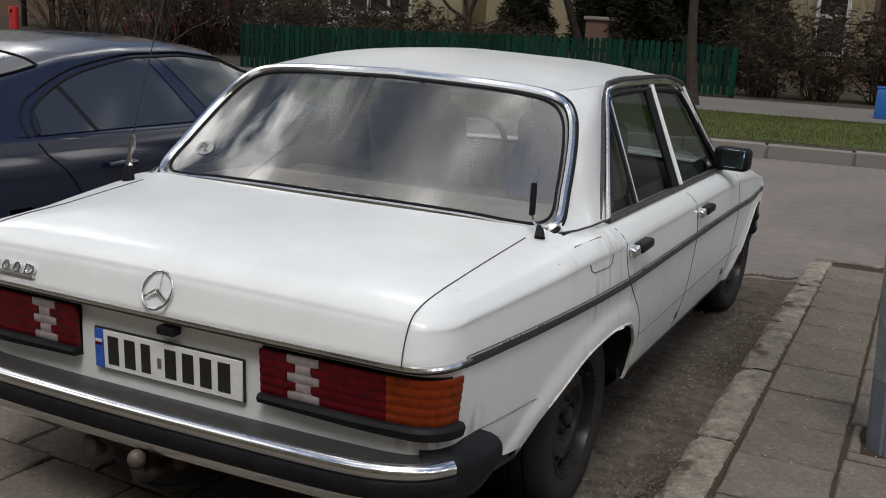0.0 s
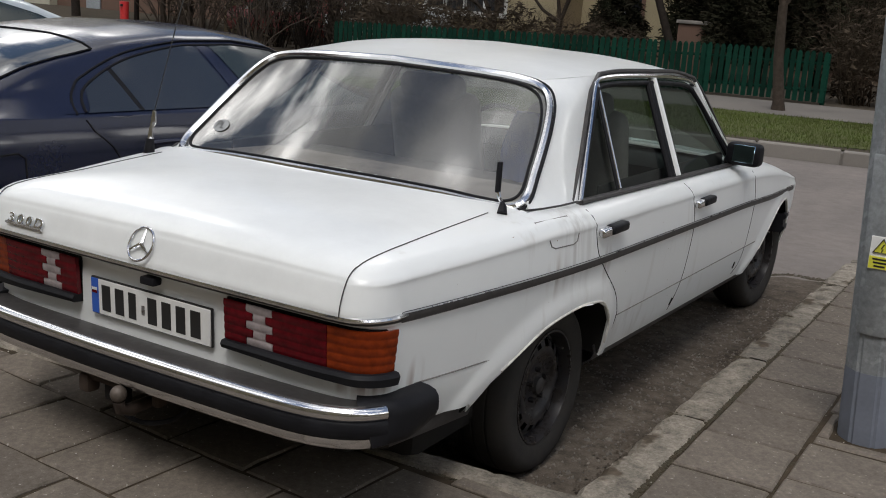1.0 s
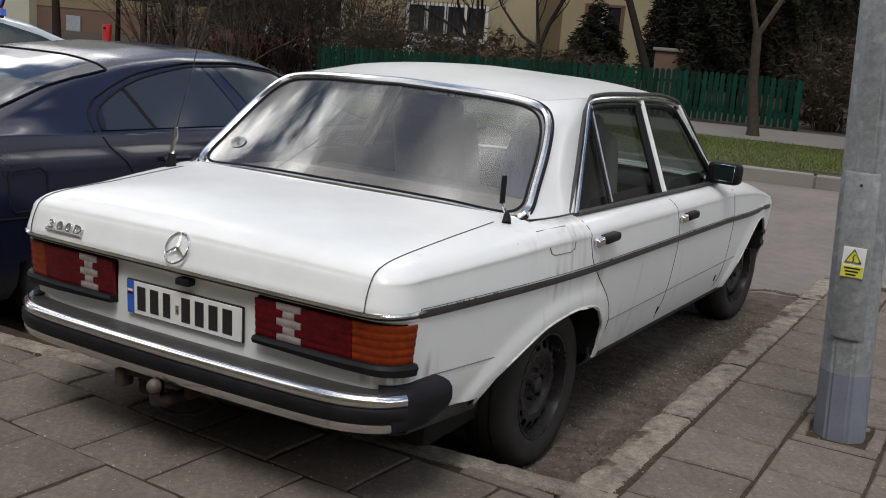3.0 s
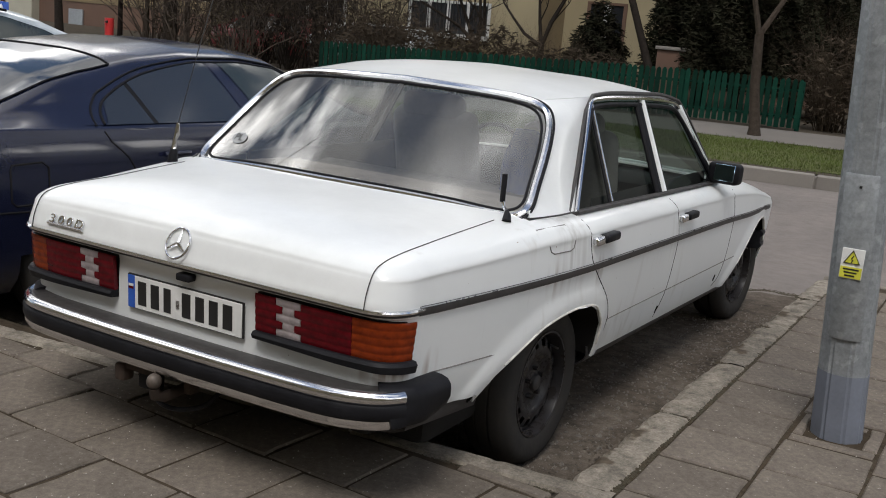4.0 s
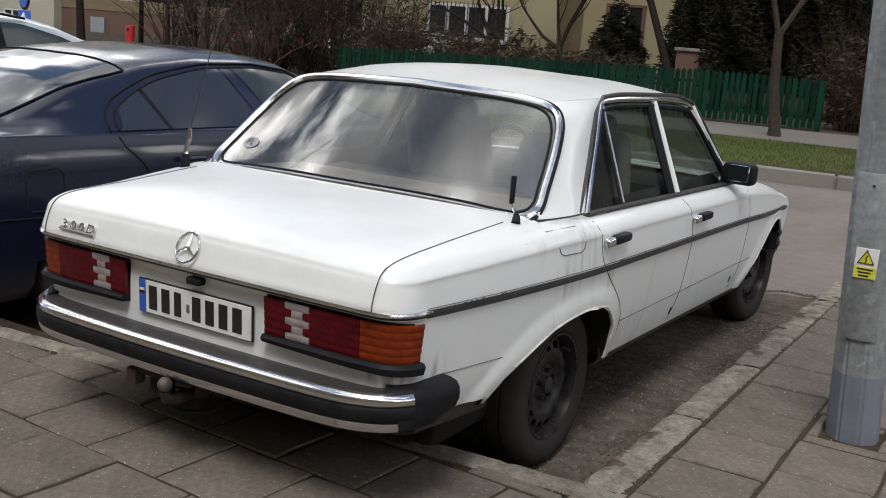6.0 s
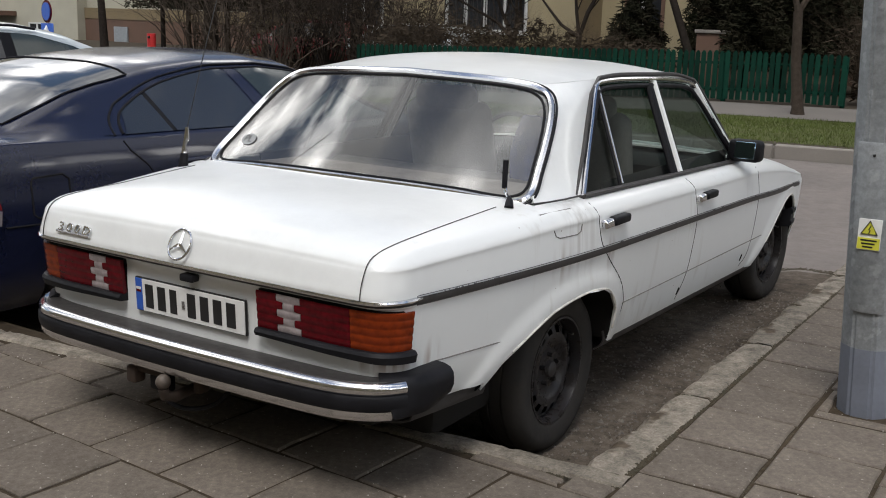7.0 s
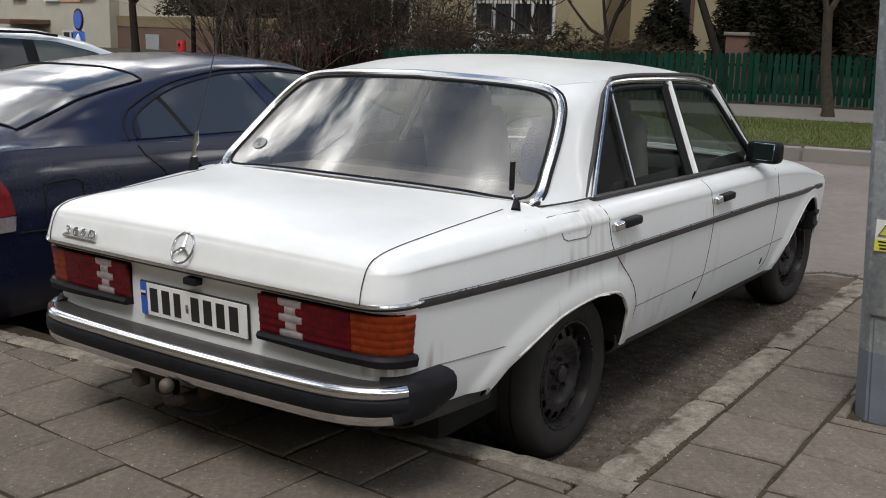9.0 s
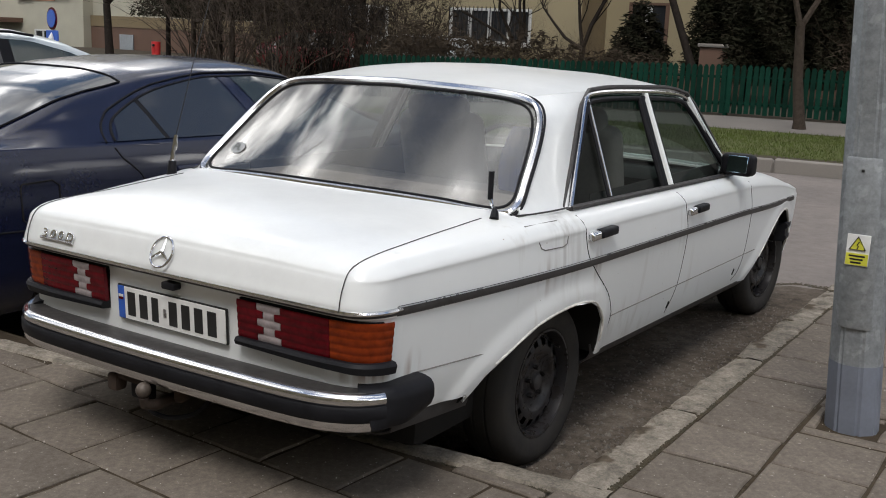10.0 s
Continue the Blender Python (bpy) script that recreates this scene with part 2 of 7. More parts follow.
def part(name, bm, mat, parent=None, label="", smooth=True, angle=40):
    """Links a bmesh or a mesh as one object, under a thing or a part."""
    if isinstance(bm, bmesh.types.BMesh):
        me = bpy.data.meshes.new(name)
        bm.normal_update()
        if smooth:
            for e in bm.edges:
                if len(e.link_faces) == 2 and e.calc_face_angle(0) > radians(angle):
                    e.smooth = False
            for f in bm.faces:
                f.smooth = True
        bm.to_mesh(me)
        bm.free()
    else:
        me = bm
    if mat and not me.materials:
        me.materials.append(mat)
    ob = new(name, me)
    if parent:
        ob.parent = parent
        root = parent
        m = Matrix.Identity(4)
        while root:
            m = root.matrix_basis @ m if root.parent is None else root.matrix_parent_inverse @ root.matrix_basis @ m
            root = root.parent
        ob.matrix_parent_inverse = m.inverted()
    if label:
        ob["label"] = label
    return ob


def thing(name, at, label, category, group="", kind=""):
    e = new(name)
    e.empty_display_size = 0.2
    e.matrix_basis = Matrix.Translation(at)
    return tagged(e, label, category, group, kind)


def box(bm, lo, hi, bevel=0.0, seg=2, m=None):
    """Adds a box with bevelled edges to bm."""
    b = bmesh.new()
    bmesh.ops.create_cube(b, size=1)
    for v in b.verts:
        v.co = Vector([(lo[i] + hi[i]) / 2 + v.co[i] * (hi[i] - lo[i]) for i in range(3)])
    if bevel:
        bmesh.ops.bevel(b, geom=b.edges[:], offset=bevel, segments=seg, affect="EDGES", profile=0.5)
    if m:
        bmesh.ops.transform(b, matrix=m, verts=b.verts)
    me = bpy.data.meshes.new("tmp")
    b.to_mesh(me)
    b.free()
    bm.from_mesh(me)
    bpy.data.meshes.remove(me)
    return bm


def tube(points, radius, sides=8, closed=False, flat=1.0, taper=None, bm=None, up=(0, 0, 1)):
    """A tube along points; flat squeezes it across; taper gives a radius factor at each point."""
    bm = bm or bmesh.new()
    pts = [Vector(p) for p in points]
    n = len(pts)
    rings = []
    ref = Vector(up)
    last = None
    for i, p in enumerate(pts):
        a = pts[(i - 1) % n] if closed or i else pts[0]
        b = pts[(i + 1) % n] if closed or i < n - 1 else pts[-1]
        d = (b - a).normalized()
        s = d.cross(ref) if last is None else last - d * last.dot(d)
        if s.length < 0.05:
            s = d.cross(Vector((1, 0.2, 0)))
        s.normalize()
        last = s
        u = s.cross(d).normalized()
        r = radius * (taper[i] if taper else 1)
        rings.append([bm.verts.new(p + s * (math.cos(k * math.tau / sides) * r * flat) + u * (math.sin(k * math.tau / sides) * r)) for k in range(sides)])
    for i in range(n if closed else n - 1):
        a, b = rings[i], rings[(i + 1) % n]
        for k in range(sides):
            bm.faces.new((a[k], a[(k + 1) % sides], b[(k + 1) % sides], b[k]))
    if not closed:
        bm.faces.new(rings[0])
        bm.faces.new(rings[-1][::-1])
    bmesh.ops.recalc_face_normals(bm, faces=bm.faces[:])
    return bm


def sweep(path, profile, closed_profile=True, bm=None, caps=True):
    """Sweeps a profile (out, up) along a level path of (x, y, z); out points to the path's right-hand side."""
    bm = bm or bmesh.new()
    pts = [Vector(p) for p in path]
    rings = []
    for i, p in enumerate(pts):
        d = (pts[min(i + 1, len(pts) - 1)] - pts[max(i - 1, 0)])
        d.z = 0
        d.normalize()
        s = Vector((d.y, -d.x, 0))
        rings.append([bm.verts.new(p + s * o + Vector((0, 0, u))) for o, u in profile])
    k = len(profile)
    for a, b in zip(rings, rings[1:]):
        for j in range(k if closed_profile else k - 1):
            bm.faces.new((a[j], a[(j + 1) % k], b[(j + 1) % k], b[j]))
    if caps and closed_profile:
        bm.faces.new(rings[0])
        bm.faces.new(rings[-1][::-1])
    bmesh.ops.recalc_face_normals(bm, faces=bm.faces[:])
    return bm


def grid_mesh(name, rows):
    """A sheet through rows of points."""
    k = len(rows[0])
    verts = [p for r in rows for p in r]
    faces = [(i * k + j, i * k + j + 1, (i + 1) * k + j + 1, (i + 1) * k + j) for i in range(len(rows) - 1) for j in range(k - 1)]
    return mesh_from(name, verts, faces)


def shell(bm, depth):
    """Gives the sheet in bm a thickness towards its back, with closed rims."""
    bmesh.ops.recalc_face_normals(bm, faces=bm.faces[:])
    bm.normal_update()
    front = bm.faces[:]
    rim = [e for e in bm.edges if e.is_boundary]
    twin = {v: bm.verts.new(v.co - v.normal * depth) for v in bm.verts[:]}
    for f in front:
        bm.faces.new([twin[v] for v in reversed(f.verts)])
    for e in rim:
        a, b = e.verts
        bm.faces.new((a, b, twin[b], twin[a]))
    bmesh.ops.recalc_face_normals(bm, faces=bm.faces[:])
    return bm


def thick(me, depth):
    """A bmesh of the sheet with a thickness."""
    bm = bmesh.new()
    bm.from_mesh(me)
    bpy.data.meshes.remove(me)
    bmesh.ops.remove_doubles(bm, verts=bm.verts[:], dist=1e-5)
    return shell(bm, depth)


def smooth_curve(pts, n):
    """Catmull-Rom through points, n steps a span."""
    p = [np.array(q, float) for q in pts]
    p = [2 * p[0] - p[1]] + p + [2 * p[-1] - p[-2]]
    out = []
    for i in range(1, len(p) - 2):
        for k in range(n):
            t = k / n
            out.append(0.5 * (2 * p[i] + (p[i + 1] - p[i - 1]) * t + (2 * p[i - 1] - 5 * p[i] + 4 * p[i + 1] - p[i + 2]) * t * t + (3 * p[i] - p[i - 1] - 3 * p[i + 1] + p[i + 2]) * t ** 3))
    out.append(p[-2])
    return out


def step(a, b, v):
    t = min(1, max(0, (v - a) / (b - a)))
    return t * t * (3 - 2 * t)


# ---- white saloon ----
RAKE = 0.022          # the body sits nose-down by this slope
ROAD = -0.16          # asphalt of the parking bay
REAR_ARCH = [(0.60, 0.26), (0.692, 0.336), (0.856, 0.411), (0.972, 0.454), (1.094, 0.475), (1.221, 0.484), (1.358, 0.473), (1.428, 0.444), (1.493, 0.376), (1.508, 0.306), (1.512, 0.24)]
FRONT_ARCH = [(3.40, 0.24), (3.50, 0.31), (3.62, 0.41), (3.75, 0.49), (3.87, 0.54), (3.998, 0.56), (4.09, 0.54), (4.18, 0.47), (4.25, 0.36), (4.28, 0.24)]
SILL = 0.232
LEVELS = np.array([
    # z at doors, half width, z at tail, tail y, z at nose
    (0.232, 0.840, 0.28, 0.160, 0.25), (0.29, 0.857, 0.33, 0.140, 0.31), (0.40, 0.876, 0.40, 0.139, 0.40), (0.52, 0.887, 0.52, 0.135, 0.50),
    (0.598, 0.892, 0.600, 0.134, 0.575), (0.614, 0.893, 0.614, 0.105, 0.59), (0.645, 0.893, 0.640, 0.090, 0.615), (0.69, 0.890, 0.672, 0.098, 0.63),
    (0.735, 0.886, 0.708, 0.110, 0.645), (0.754, 0.886, 0.722, 0.117, 0.652), (0.777, 0.872, 0.738, 0.127, 0.66), (0.800, 0.843, 0.757, 0.160, 0.675), (0.814, 0.790, 0.767, 0.225, 0.69),
    (0.822, 0.725, 0.773, 0.31, 0.70), (0.832, 0.55, 0.783, 0.47, 0.715), (0.840, 0.30, 0.793, 0.70, 0.72), (0.842, 0.02, 0.80, 0.92, 0.725)])


def body_rows():
    rows = smooth_curve(LEVELS, 4)
    return [r for r in rows]


def width_at(w, y):
    return w - 0.092 * (1 - min(1, max(0, (y - 0.2) / 1.2))) ** 1.7 - 0.045 * step(3.5, 4.35, y)


def level_z(r, y):
    z = r[0]
    if y < 1.0:
        z = r[2] + (r[0] - r[2]) * max(0, (y - 0.15) / 0.85)
    if y > 3.1:
        z = r[0] + (r[4] - r[0]) * min(1, ((y - 3.1) / 1.2)) ** 2.0
    return z


def low_edge(y):
    for arch in (REAR_ARCH, FRONT_ARCH):
        if arch[0][0] < y < arch[-1][0]:
            return float(np.interp(y, [a[0] for a in arch], [a[1] for a in arch]))
    return SILL if y > 0.7 else 0.285


ARCH_LINES = [np.array(smooth_curve(a, 8)) for a in (REAR_ARCH, FRONT_ARCH)]


def flare(y, z):
    """How far the wing swells round the wheel openings."""
    d = min(float(np.min(np.hypot(line[:, 0] - y, line[:, 1] - max(z, 0.24)))) for line in ARCH_LINES)
    return 0.013 * (1 - step(0.035, 0.085, d))


def rake(p):
    return (p[0], p[1], p[2] - RAKE * p[1])


def body_point(rows, i, col):
    """The body's surface: level i, and a place along its outline (kind, parameter)."""
    r = rows[i]
    kind, q = col
    start = max(0.27, r[3] + 0.13)
    if kind == "tail":
        wide = width_at(r[1], start)
        rx, ry = min(0.13, 0.8 * wide), start - r[3]
        if q <= 0.5:
            x = (wide - rx) * q * 2
            return x, r[3] + 0.012 * (x / 0.85) ** 2 * (r[1] > 0.7)
        a = (q - 0.5) * math.pi
        x = wide - rx + rx * math.sin(a) ** 0.85
        return x, r[3] + 0.010 * (r[1] > 0.7) * (1 - math.sin(a)) + ry * (1 - math.cos(a) ** 0.85)
    if kind == "side":
        y = q + (start - 0.27) * max(0, (1.3 - q) / (1.3 - 0.27))
        return width_at(r[1], y), y
    nose = 4.46 - 0.10 * max(0, (r[0] - 0.65) / 0.2) - (0.9 * (0.86 - r[1]) if r[0] > 0.8 else 0)
    wide = width_at(r[1], 4.30)
    a = q * math.pi / 2
    return wide * math.cos(a) ** 0.35, 4.30 + (nose - 4.30) * math.sin(a) ** 0.6


def build_body(car):
    rows = body_rows()
    ys = sorted(set([round(0.27 + 0.02 * k, 4) for k in range(203)] + [a[0] + e for arch in (REAR_ARCH, FRONT_ARCH) for a in (arch[0], arch[-1]) for e in (-0.0005, 0.0005)]))
    ys = [y for y in ys if y <= 4.301]
    cols = [("tail", k / 40) for k in range(40)] + [("side", y) for y in ys] + [("nose", k / 14) for k in range(1, 15)]
    sheet = []
    for col in cols:
        line = []
        pts = []
        for i in range(len(rows)):
            x, y = body_point(rows, i, col)
            z = level_z(rows[i], y)
            pts.append((x, y, z + 0.014 * max(0, 1 - (x / 0.74) ** 2) * min(1, max(0, (z - 0.66) / 0.09)) * (1 - step(0.35, 0.95, y))))
        if col[0] == "side":
            pts = [(p[0] + flare(p[1], p[2]), p[1], p[2]) for p in pts]
        low = low_edge(pts[5][1]) if col[0] == "side" else 0.285
        zs, xs = [p[2] for p in pts[:24]], [p[0] for p in pts[:24]]
        for p in pts:
            if p[2] < low:
                p = (float(np.interp(low, zs, xs)), p[1], low)
            line.append(p)
        sheet.append(line)
    groups = {}
    n = len(rows)

    def owner(x, y, z, kind):
        if kind == "tail" and z < 0.607 and x < 0.83:
            return "rear_panel"
        if y < 1.02 and z > 0.607 and x < 0.712 - 0.012 * step(0.3, 0.9, y):
            return "trunk_lid"
        if z > 0.79 and 0.98 < y < 3.25 and x < 0.775:
            return None
        gap = float(np.interp(z, [0.25, 0.38, 0.48, 0.593, 0.667, 0.82], [1.57, 1.589, 1.526, 1.379, 1.308, 1.28]))
        if y < gap:
            return "rear_wing"
        if y < float(np.interp(z, [0.25, 0.36, 0.49, 0.61, 0.8], [2.24, 2.30, 2.325, 2.335, 2.29])):
            return "rear_door"
        if y < 3.26:
            return "front_door"
        if z > 0.62 and x < 0.74:
            return "bonnet"
        return "front_wing" if y < 4.5 else "front_panel"

    for side in (1, -1):
        for c in range(len(cols) - 1):
            for i in range(n - 1):
                q = [sheet[c][i], sheet[c + 1][i], sheet[c + 1][i + 1], sheet[c][i + 1]]
                m = [sum(p[k] for p in q) / 4 for k in range(3)]
                name = owner(m[0], m[1], m[2], cols[c][0])
                if not name:
                    continue
                one = name in ("trunk_lid", "bonnet", "rear_panel", "front_panel")
                q = [(side * p[0], p[1], p[2] - RAKE * p[1]) for p in q]
                groups.setdefault((name, 0 if one else side), []).append(q if side > 0 else q[::-1])
    made = {}
    for (name, side), quads in groups.items():
        index, verts, faces = {}, [], []
        for q in quads:
            f = []
            for p in q:
                key = tuple(round(v, 5) for v in p)
                if key not in index:
                    index[key] = len(verts)
                    verts.append(p)
                if index[key] not in f:
                    f.append(index[key])
            if len(f) > 2:
                faces.append(f)
        bm = bmesh.new()
        bm.from_mesh(mesh_from("tmp", verts, faces))
        shell(bm, 0.008)
        made[(name, side)] = part(name, bm, WHITE if name in ("trunk_lid", "bonnet") else WHITE_SIDE, car, angle=50)
    return rows, made


def on_side(rows, y, z, side=1, out=0.0):
    """A place on the body's flank at y and z (before the rake)."""
    zs = [level_z(r, y) for r in rows[:46]]
    x = float(np.interp(z, zs, [width_at(r[1], y) for r in rows[:46]]))
    if y < 0.27:
        a = math.acos(min(1, max(0, 1 - (y - 0.10) / 0.17)))
        x = x - 0.13 + 0.13 * math.sin(a) ** 0.85
    return (side * (x + out), y, z - RAKE * y)


GLASS_X = lambda z: 0.795 - (z - 0.82) * 0.44
FRAME = [(1.303, 0.819), (1.461, 0.965), (1.590, 1.081), (1.690, 1.172), (1.730, 1.200), (1.790, 1.213), (1.998, 1.221), (2.402, 1.220), (2.640, 1.213), (2.765, 1.205), (2.830, 1.190), (2.870, 1.160), (2.925, 1.100), (2.990, 1.015), (3.062, 0.917), (3.135, 0.819)]


def screen_y(x, z):
    return 0.93 + (z - 0.84) * 1.05 + 0.22 * x * x


SCREEN = [(0, 0.836), (0.25, 0.834), (0.48, 0.826), (0.62, 0.815), (0.70, 0.815), (0.732, 0.845), (0.718, 0.92), (0.70, 1.0), (0.678, 1.075), (0.650, 1.135), (0.605, 1.178), (0.52, 1.202), (0.34, 1.216), (0, 1.226)]
EDGE = [(0.575, 1.385, 1.205), (0.60, 1.58, 1.216), (0.622, 1.778, 1.226), (0.616, 2.0, 1.238), (0.614, 2.4, 1.239), (0.622, 2.66, 1.236), (0.640, 2.84, 1.212)]


def build_greenhouse(car):
    # roof
    edge = smooth_curve(EDGE, 5)
    rows = []
    for i, e in enumerate(edge):
        v = i / (len(edge) - 1)
        crest = 1.236 + 0.056 * math.sin(min(1, v * 1.5) * math.pi / 2) - 0.03 * max(0, v - 0.75) / 0.25
        line = []
        for k in range(-16, 17):
            u = k / 16
            a = abs(u)
            y = e[1] + (1 - a * a) * ((1.352 - 1.385) * (1 - v) ** 2 + 0.10 * v ** 2)
            line.append(rake((u * e[0], y, e[2] + (crest - e[2]) * (1 - a ** 2.7))))
        rows.append(line)
    part("roof", thick(grid_mesh("roof", rows), 0.012), WHITE, car)
    LINING = material("grey_headlining", (0.13, 0.125, 0.12), 0.9, vary=0.15, scale=6)
    part("headliner", grid_mesh("headliner", [[(p[0] * 0.985, p[1] + 0.015, p[2] - 0.022) for p in r] for r in rows[:-1]]), LINING, car, "grey headlining")
    # rear pillars
    for s in (1, -1):
        back = smooth_curve([(0.760, 1.02, 0.812), (0.732, 1.052, 0.86), (0.716, 1.13, 0.94), (0.698, 1.205, 1.01), (0.676, 1.285, 1.085), (0.648, 1.345, 1.142), (0.575, 1.385, 1.205)], 3)
        front = smooth_curve([(0.80, 1.29, 0.812), (0.776, 1.36, 0.87), (0.740, 1.445, 0.945), (0.708, 1.525, 1.02), (0.678, 1.60, 1.09), (0.648, 1.68, 1.160), (0.622, 1.778, 1.226)], 3)
        rows = []
        for a, b in zip(back, front):
            rows.append([rake((s * (p[0] + 0.016 * math.sin(t * math.pi)), p[1], p[2])) for t in [k / 8 for k in range(9)] for p in [a + (b - a) * t]])
        part("rear_pillar", thick(grid_mesh("pillar", rows), 0.012), WHITE, car)
        part("pillar_lining", grid_mesh("lining", [[(p[0] - s * 0.024, p[1] + 0.004, p[2]) for p in r] for r in rows]), LINING, car, "grey pillar lining")
        bm = tube([rake((s * x, y, z)) for x, y, z in [(0.642, 2.85, 1.190), (0.690, 2.955, 1.06), (0.744, 3.07, 0.92), (0.79, 3.18, 0.81)]], 0.022, 8, flat=0.9)
        part("front_pillar", bm, WHITE, car)
    for s in (1, -1):
        part("panel_gap", tube([rake((s * x, y, z)) for x, y, z in ((0.752, 0.985, 0.815), (0.79, 1.06, 0.820), (0.806, 1.16, 0.822), (0.812, 1.28, 0.824))], 0.0035, 6), TRIM, car, "dark seam at the pillar foot")
    # scuttle under the rear screen
    rows = [[rake((x, screen_y(x, 0.83) + d, 0.838 - 0.02 * (x / 0.75) ** 2 + (-0.012 if d < 0 else 0.0))) for x in [k * 0.75 / 12 for k in range(-12, 13)]] for d in (-0.10, -0.012, 0.05)]
    part("scuttle", thick(grid_mesh("scuttle", rows), 0.008), WHITE, car)
    # rear screen with its surround
    loop = smooth_curve(SCREEN, 4)
    ring = [(x, z) for x, z in loop] + [(-x, z) for x, z in loop[::-1][1:-1]]
    path = [rake((x, screen_y(x, z) - 0.006, z)) for x, z in ring]
    nrm = (0, -0.72, 0.69)
    part("screen_surround", tube(path, 0.015, 8, closed=True, flat=0.9, up=nrm), CHROME, car, "bright chrome surround")
    cx, cz = 0.0, 1.03
    inner = [rake(((x - cx) * 0.965, screen_y(x * 0.965, cz + (z - cz) * 0.92) - 0.004, cz + (z - cz) * 0.92)) for x, z in ring]
    part("screen_seal", tube(inner, 0.005, 8, closed=True, up=nrm), RUBBER, car, "black rubber seal")
    outer = [rake((x * 1.022, screen_y(x * 1.022, cz + (z - cz) * 1.05) - 0.002, cz + (z - cz) * 1.05)) for x, z in ring]
    part("screen_seal", tube(outer, 0.0045, 8, closed=True, up=nrm), RUBBER, car, "black rubber seal")
    rows = []
    for k in range(21):
        z = 0.822 + k * (1.222 - 0.822) / 20
        w = float(np.interp(z, [0.82, 0.845, 0.92, 1.0, 1.075, 1.135, 1.178, 1.202, 1.222], [0.715, 0.728, 0.715, 0.697, 0.674, 0.645, 0.6, 0.52, 0.25]))
        rows.append([rake((w * j / 12, screen_y(w * j / 12, z) - 0.001, z)) for j in range(-12, 13)])
    g = part("rear_screen", grid_mesh("screen", rows), REARPANE, car)
    g.visible_shadow = False
    # windscreen
    rows = []
    for k in range(9):
        t = k / 8
        w = 0.775 + (0.625 - 0.775) * t
        rows.append([rake((w * j / 10, 3.20 - 0.35 * t + 0.22 * (1 - (j / 10) ** 2) * (1 - 0.55 * t), 0.83 + 0.38 * t)) for j in range(-10, 11)])
    g = part("windscreen", grid_mesh("windscreen", rows), PANE, car)
    g.visible_shadow = False
    for s in (1, -1):
        frame_pts = smooth_curve(FRAME, 4)
        P = lambda y, z, o=0.0: rake((s * (GLASS_X(z) + o), y, z))
        part("window_frame", tube([P(y, z, 0.012) for y, z in frame_pts], 0.013, 8, flat=0.8, up=(1, 0, 0.4)), CHROME, car, "bright chrome window frame")
        cy, cz2 = 2.2, 1.0
        seal = [(cy + (y - cy) * 0.962, cz2 + (z - cz2) * 0.88) for y, z in frame_pts]
        part("window_seal", tube([P(y, z, 0.006) for y, z in seal], 0.011, 8, up=(1, 0, 0.4)), RUBBER, car, "black rubber seal")
        drip = [(x + 0.006, y, z + 0.004) for x, y, z in smooth_curve(EDGE[2:], 4)] + [(0.668, 2.90, 1.165), (0.700, 2.955, 1.09), (0.762, 3.075, 0.93)]
        drip = [(0.79, 1.275, 0.822), (0.742, 1.425, 0.957), (0.690, 1.557, 1.08), (0.650, 1.66, 1.165)] + drip
        part("drip_rail", tube([rake((s * x, y, z)) for x, y, z in drip], 0.009, 6, up=(1, 0, 0.4)), TRIM, car, "dark drip rail")
        # belt strip, post, quarter bar
        part("belt_strip", tube([P(y, 0.818, 0.012) for y in (1.30, 1.9, 2.5, 3.16)], 0.016, 8, flat=0.7, up=(1, 0, 0.4)), TRIM, car, "dark belt weatherstrip")
        for a, b, r, mt, nm in (((2.30, 1.20), (2.245, 0.825), 0.016, RUBBER, "door_post"), ((2.348, 1.21), (2.300, 0.825), 0.0185, WHITE, "door_post"), ((2.384, 1.20), (2.334, 0.825), 0.010, RUBBER, "door_post"), ((2.272, 1.19), (2.215, 0.825), 0.012, RUBBER, "door_post"), ((1.752, 1.195), (1.672, 0.83), 0.0075, CHROME, "quarter_bar"), ((1.734, 1.195), (1.654, 0.83), 0.007, RUBBER, "quarter_bar")):
            part(nm, tube([P(a[0], a[1], 0.008), P((a[0] + b[0]) / 2, (a[1] + b[1]) / 2, 0.01), P(b[0], b[1], 0.012)], r, 8, flat=1.0, up=(1, 0, 0.4)), mt, car)
        for y0, y1 in ((0, 1), (2, 3)):
            rows = []
            for k in range(9):
                z = 0.81 + k * 0.05
                left = float(np.interp(z, [0.82, 0.965, 1.081, 1.172, 1.2, 1.225], [1.31, 1.465, 1.59, 1.69, 1.73, 1.86])) if y0 == 0 else 2.325 + (z - 0.82) * 0.12
                right = 2.27 + (z - 0.82) * 0.12 if y0 == 0 else float(np.interp(z, [0.82, 0.917, 1.03, 1.15, 1.185, 1.225], [3.14, 3.062, 2.975, 2.872, 2.82, 2.6]))
                rows.append([P(left + (right - left) * j / 6, z, -0.004) for j in range(7)])
            g = part("side_window", grid_mesh("pane", rows), PANE, car)
            g.visible_shadow = False


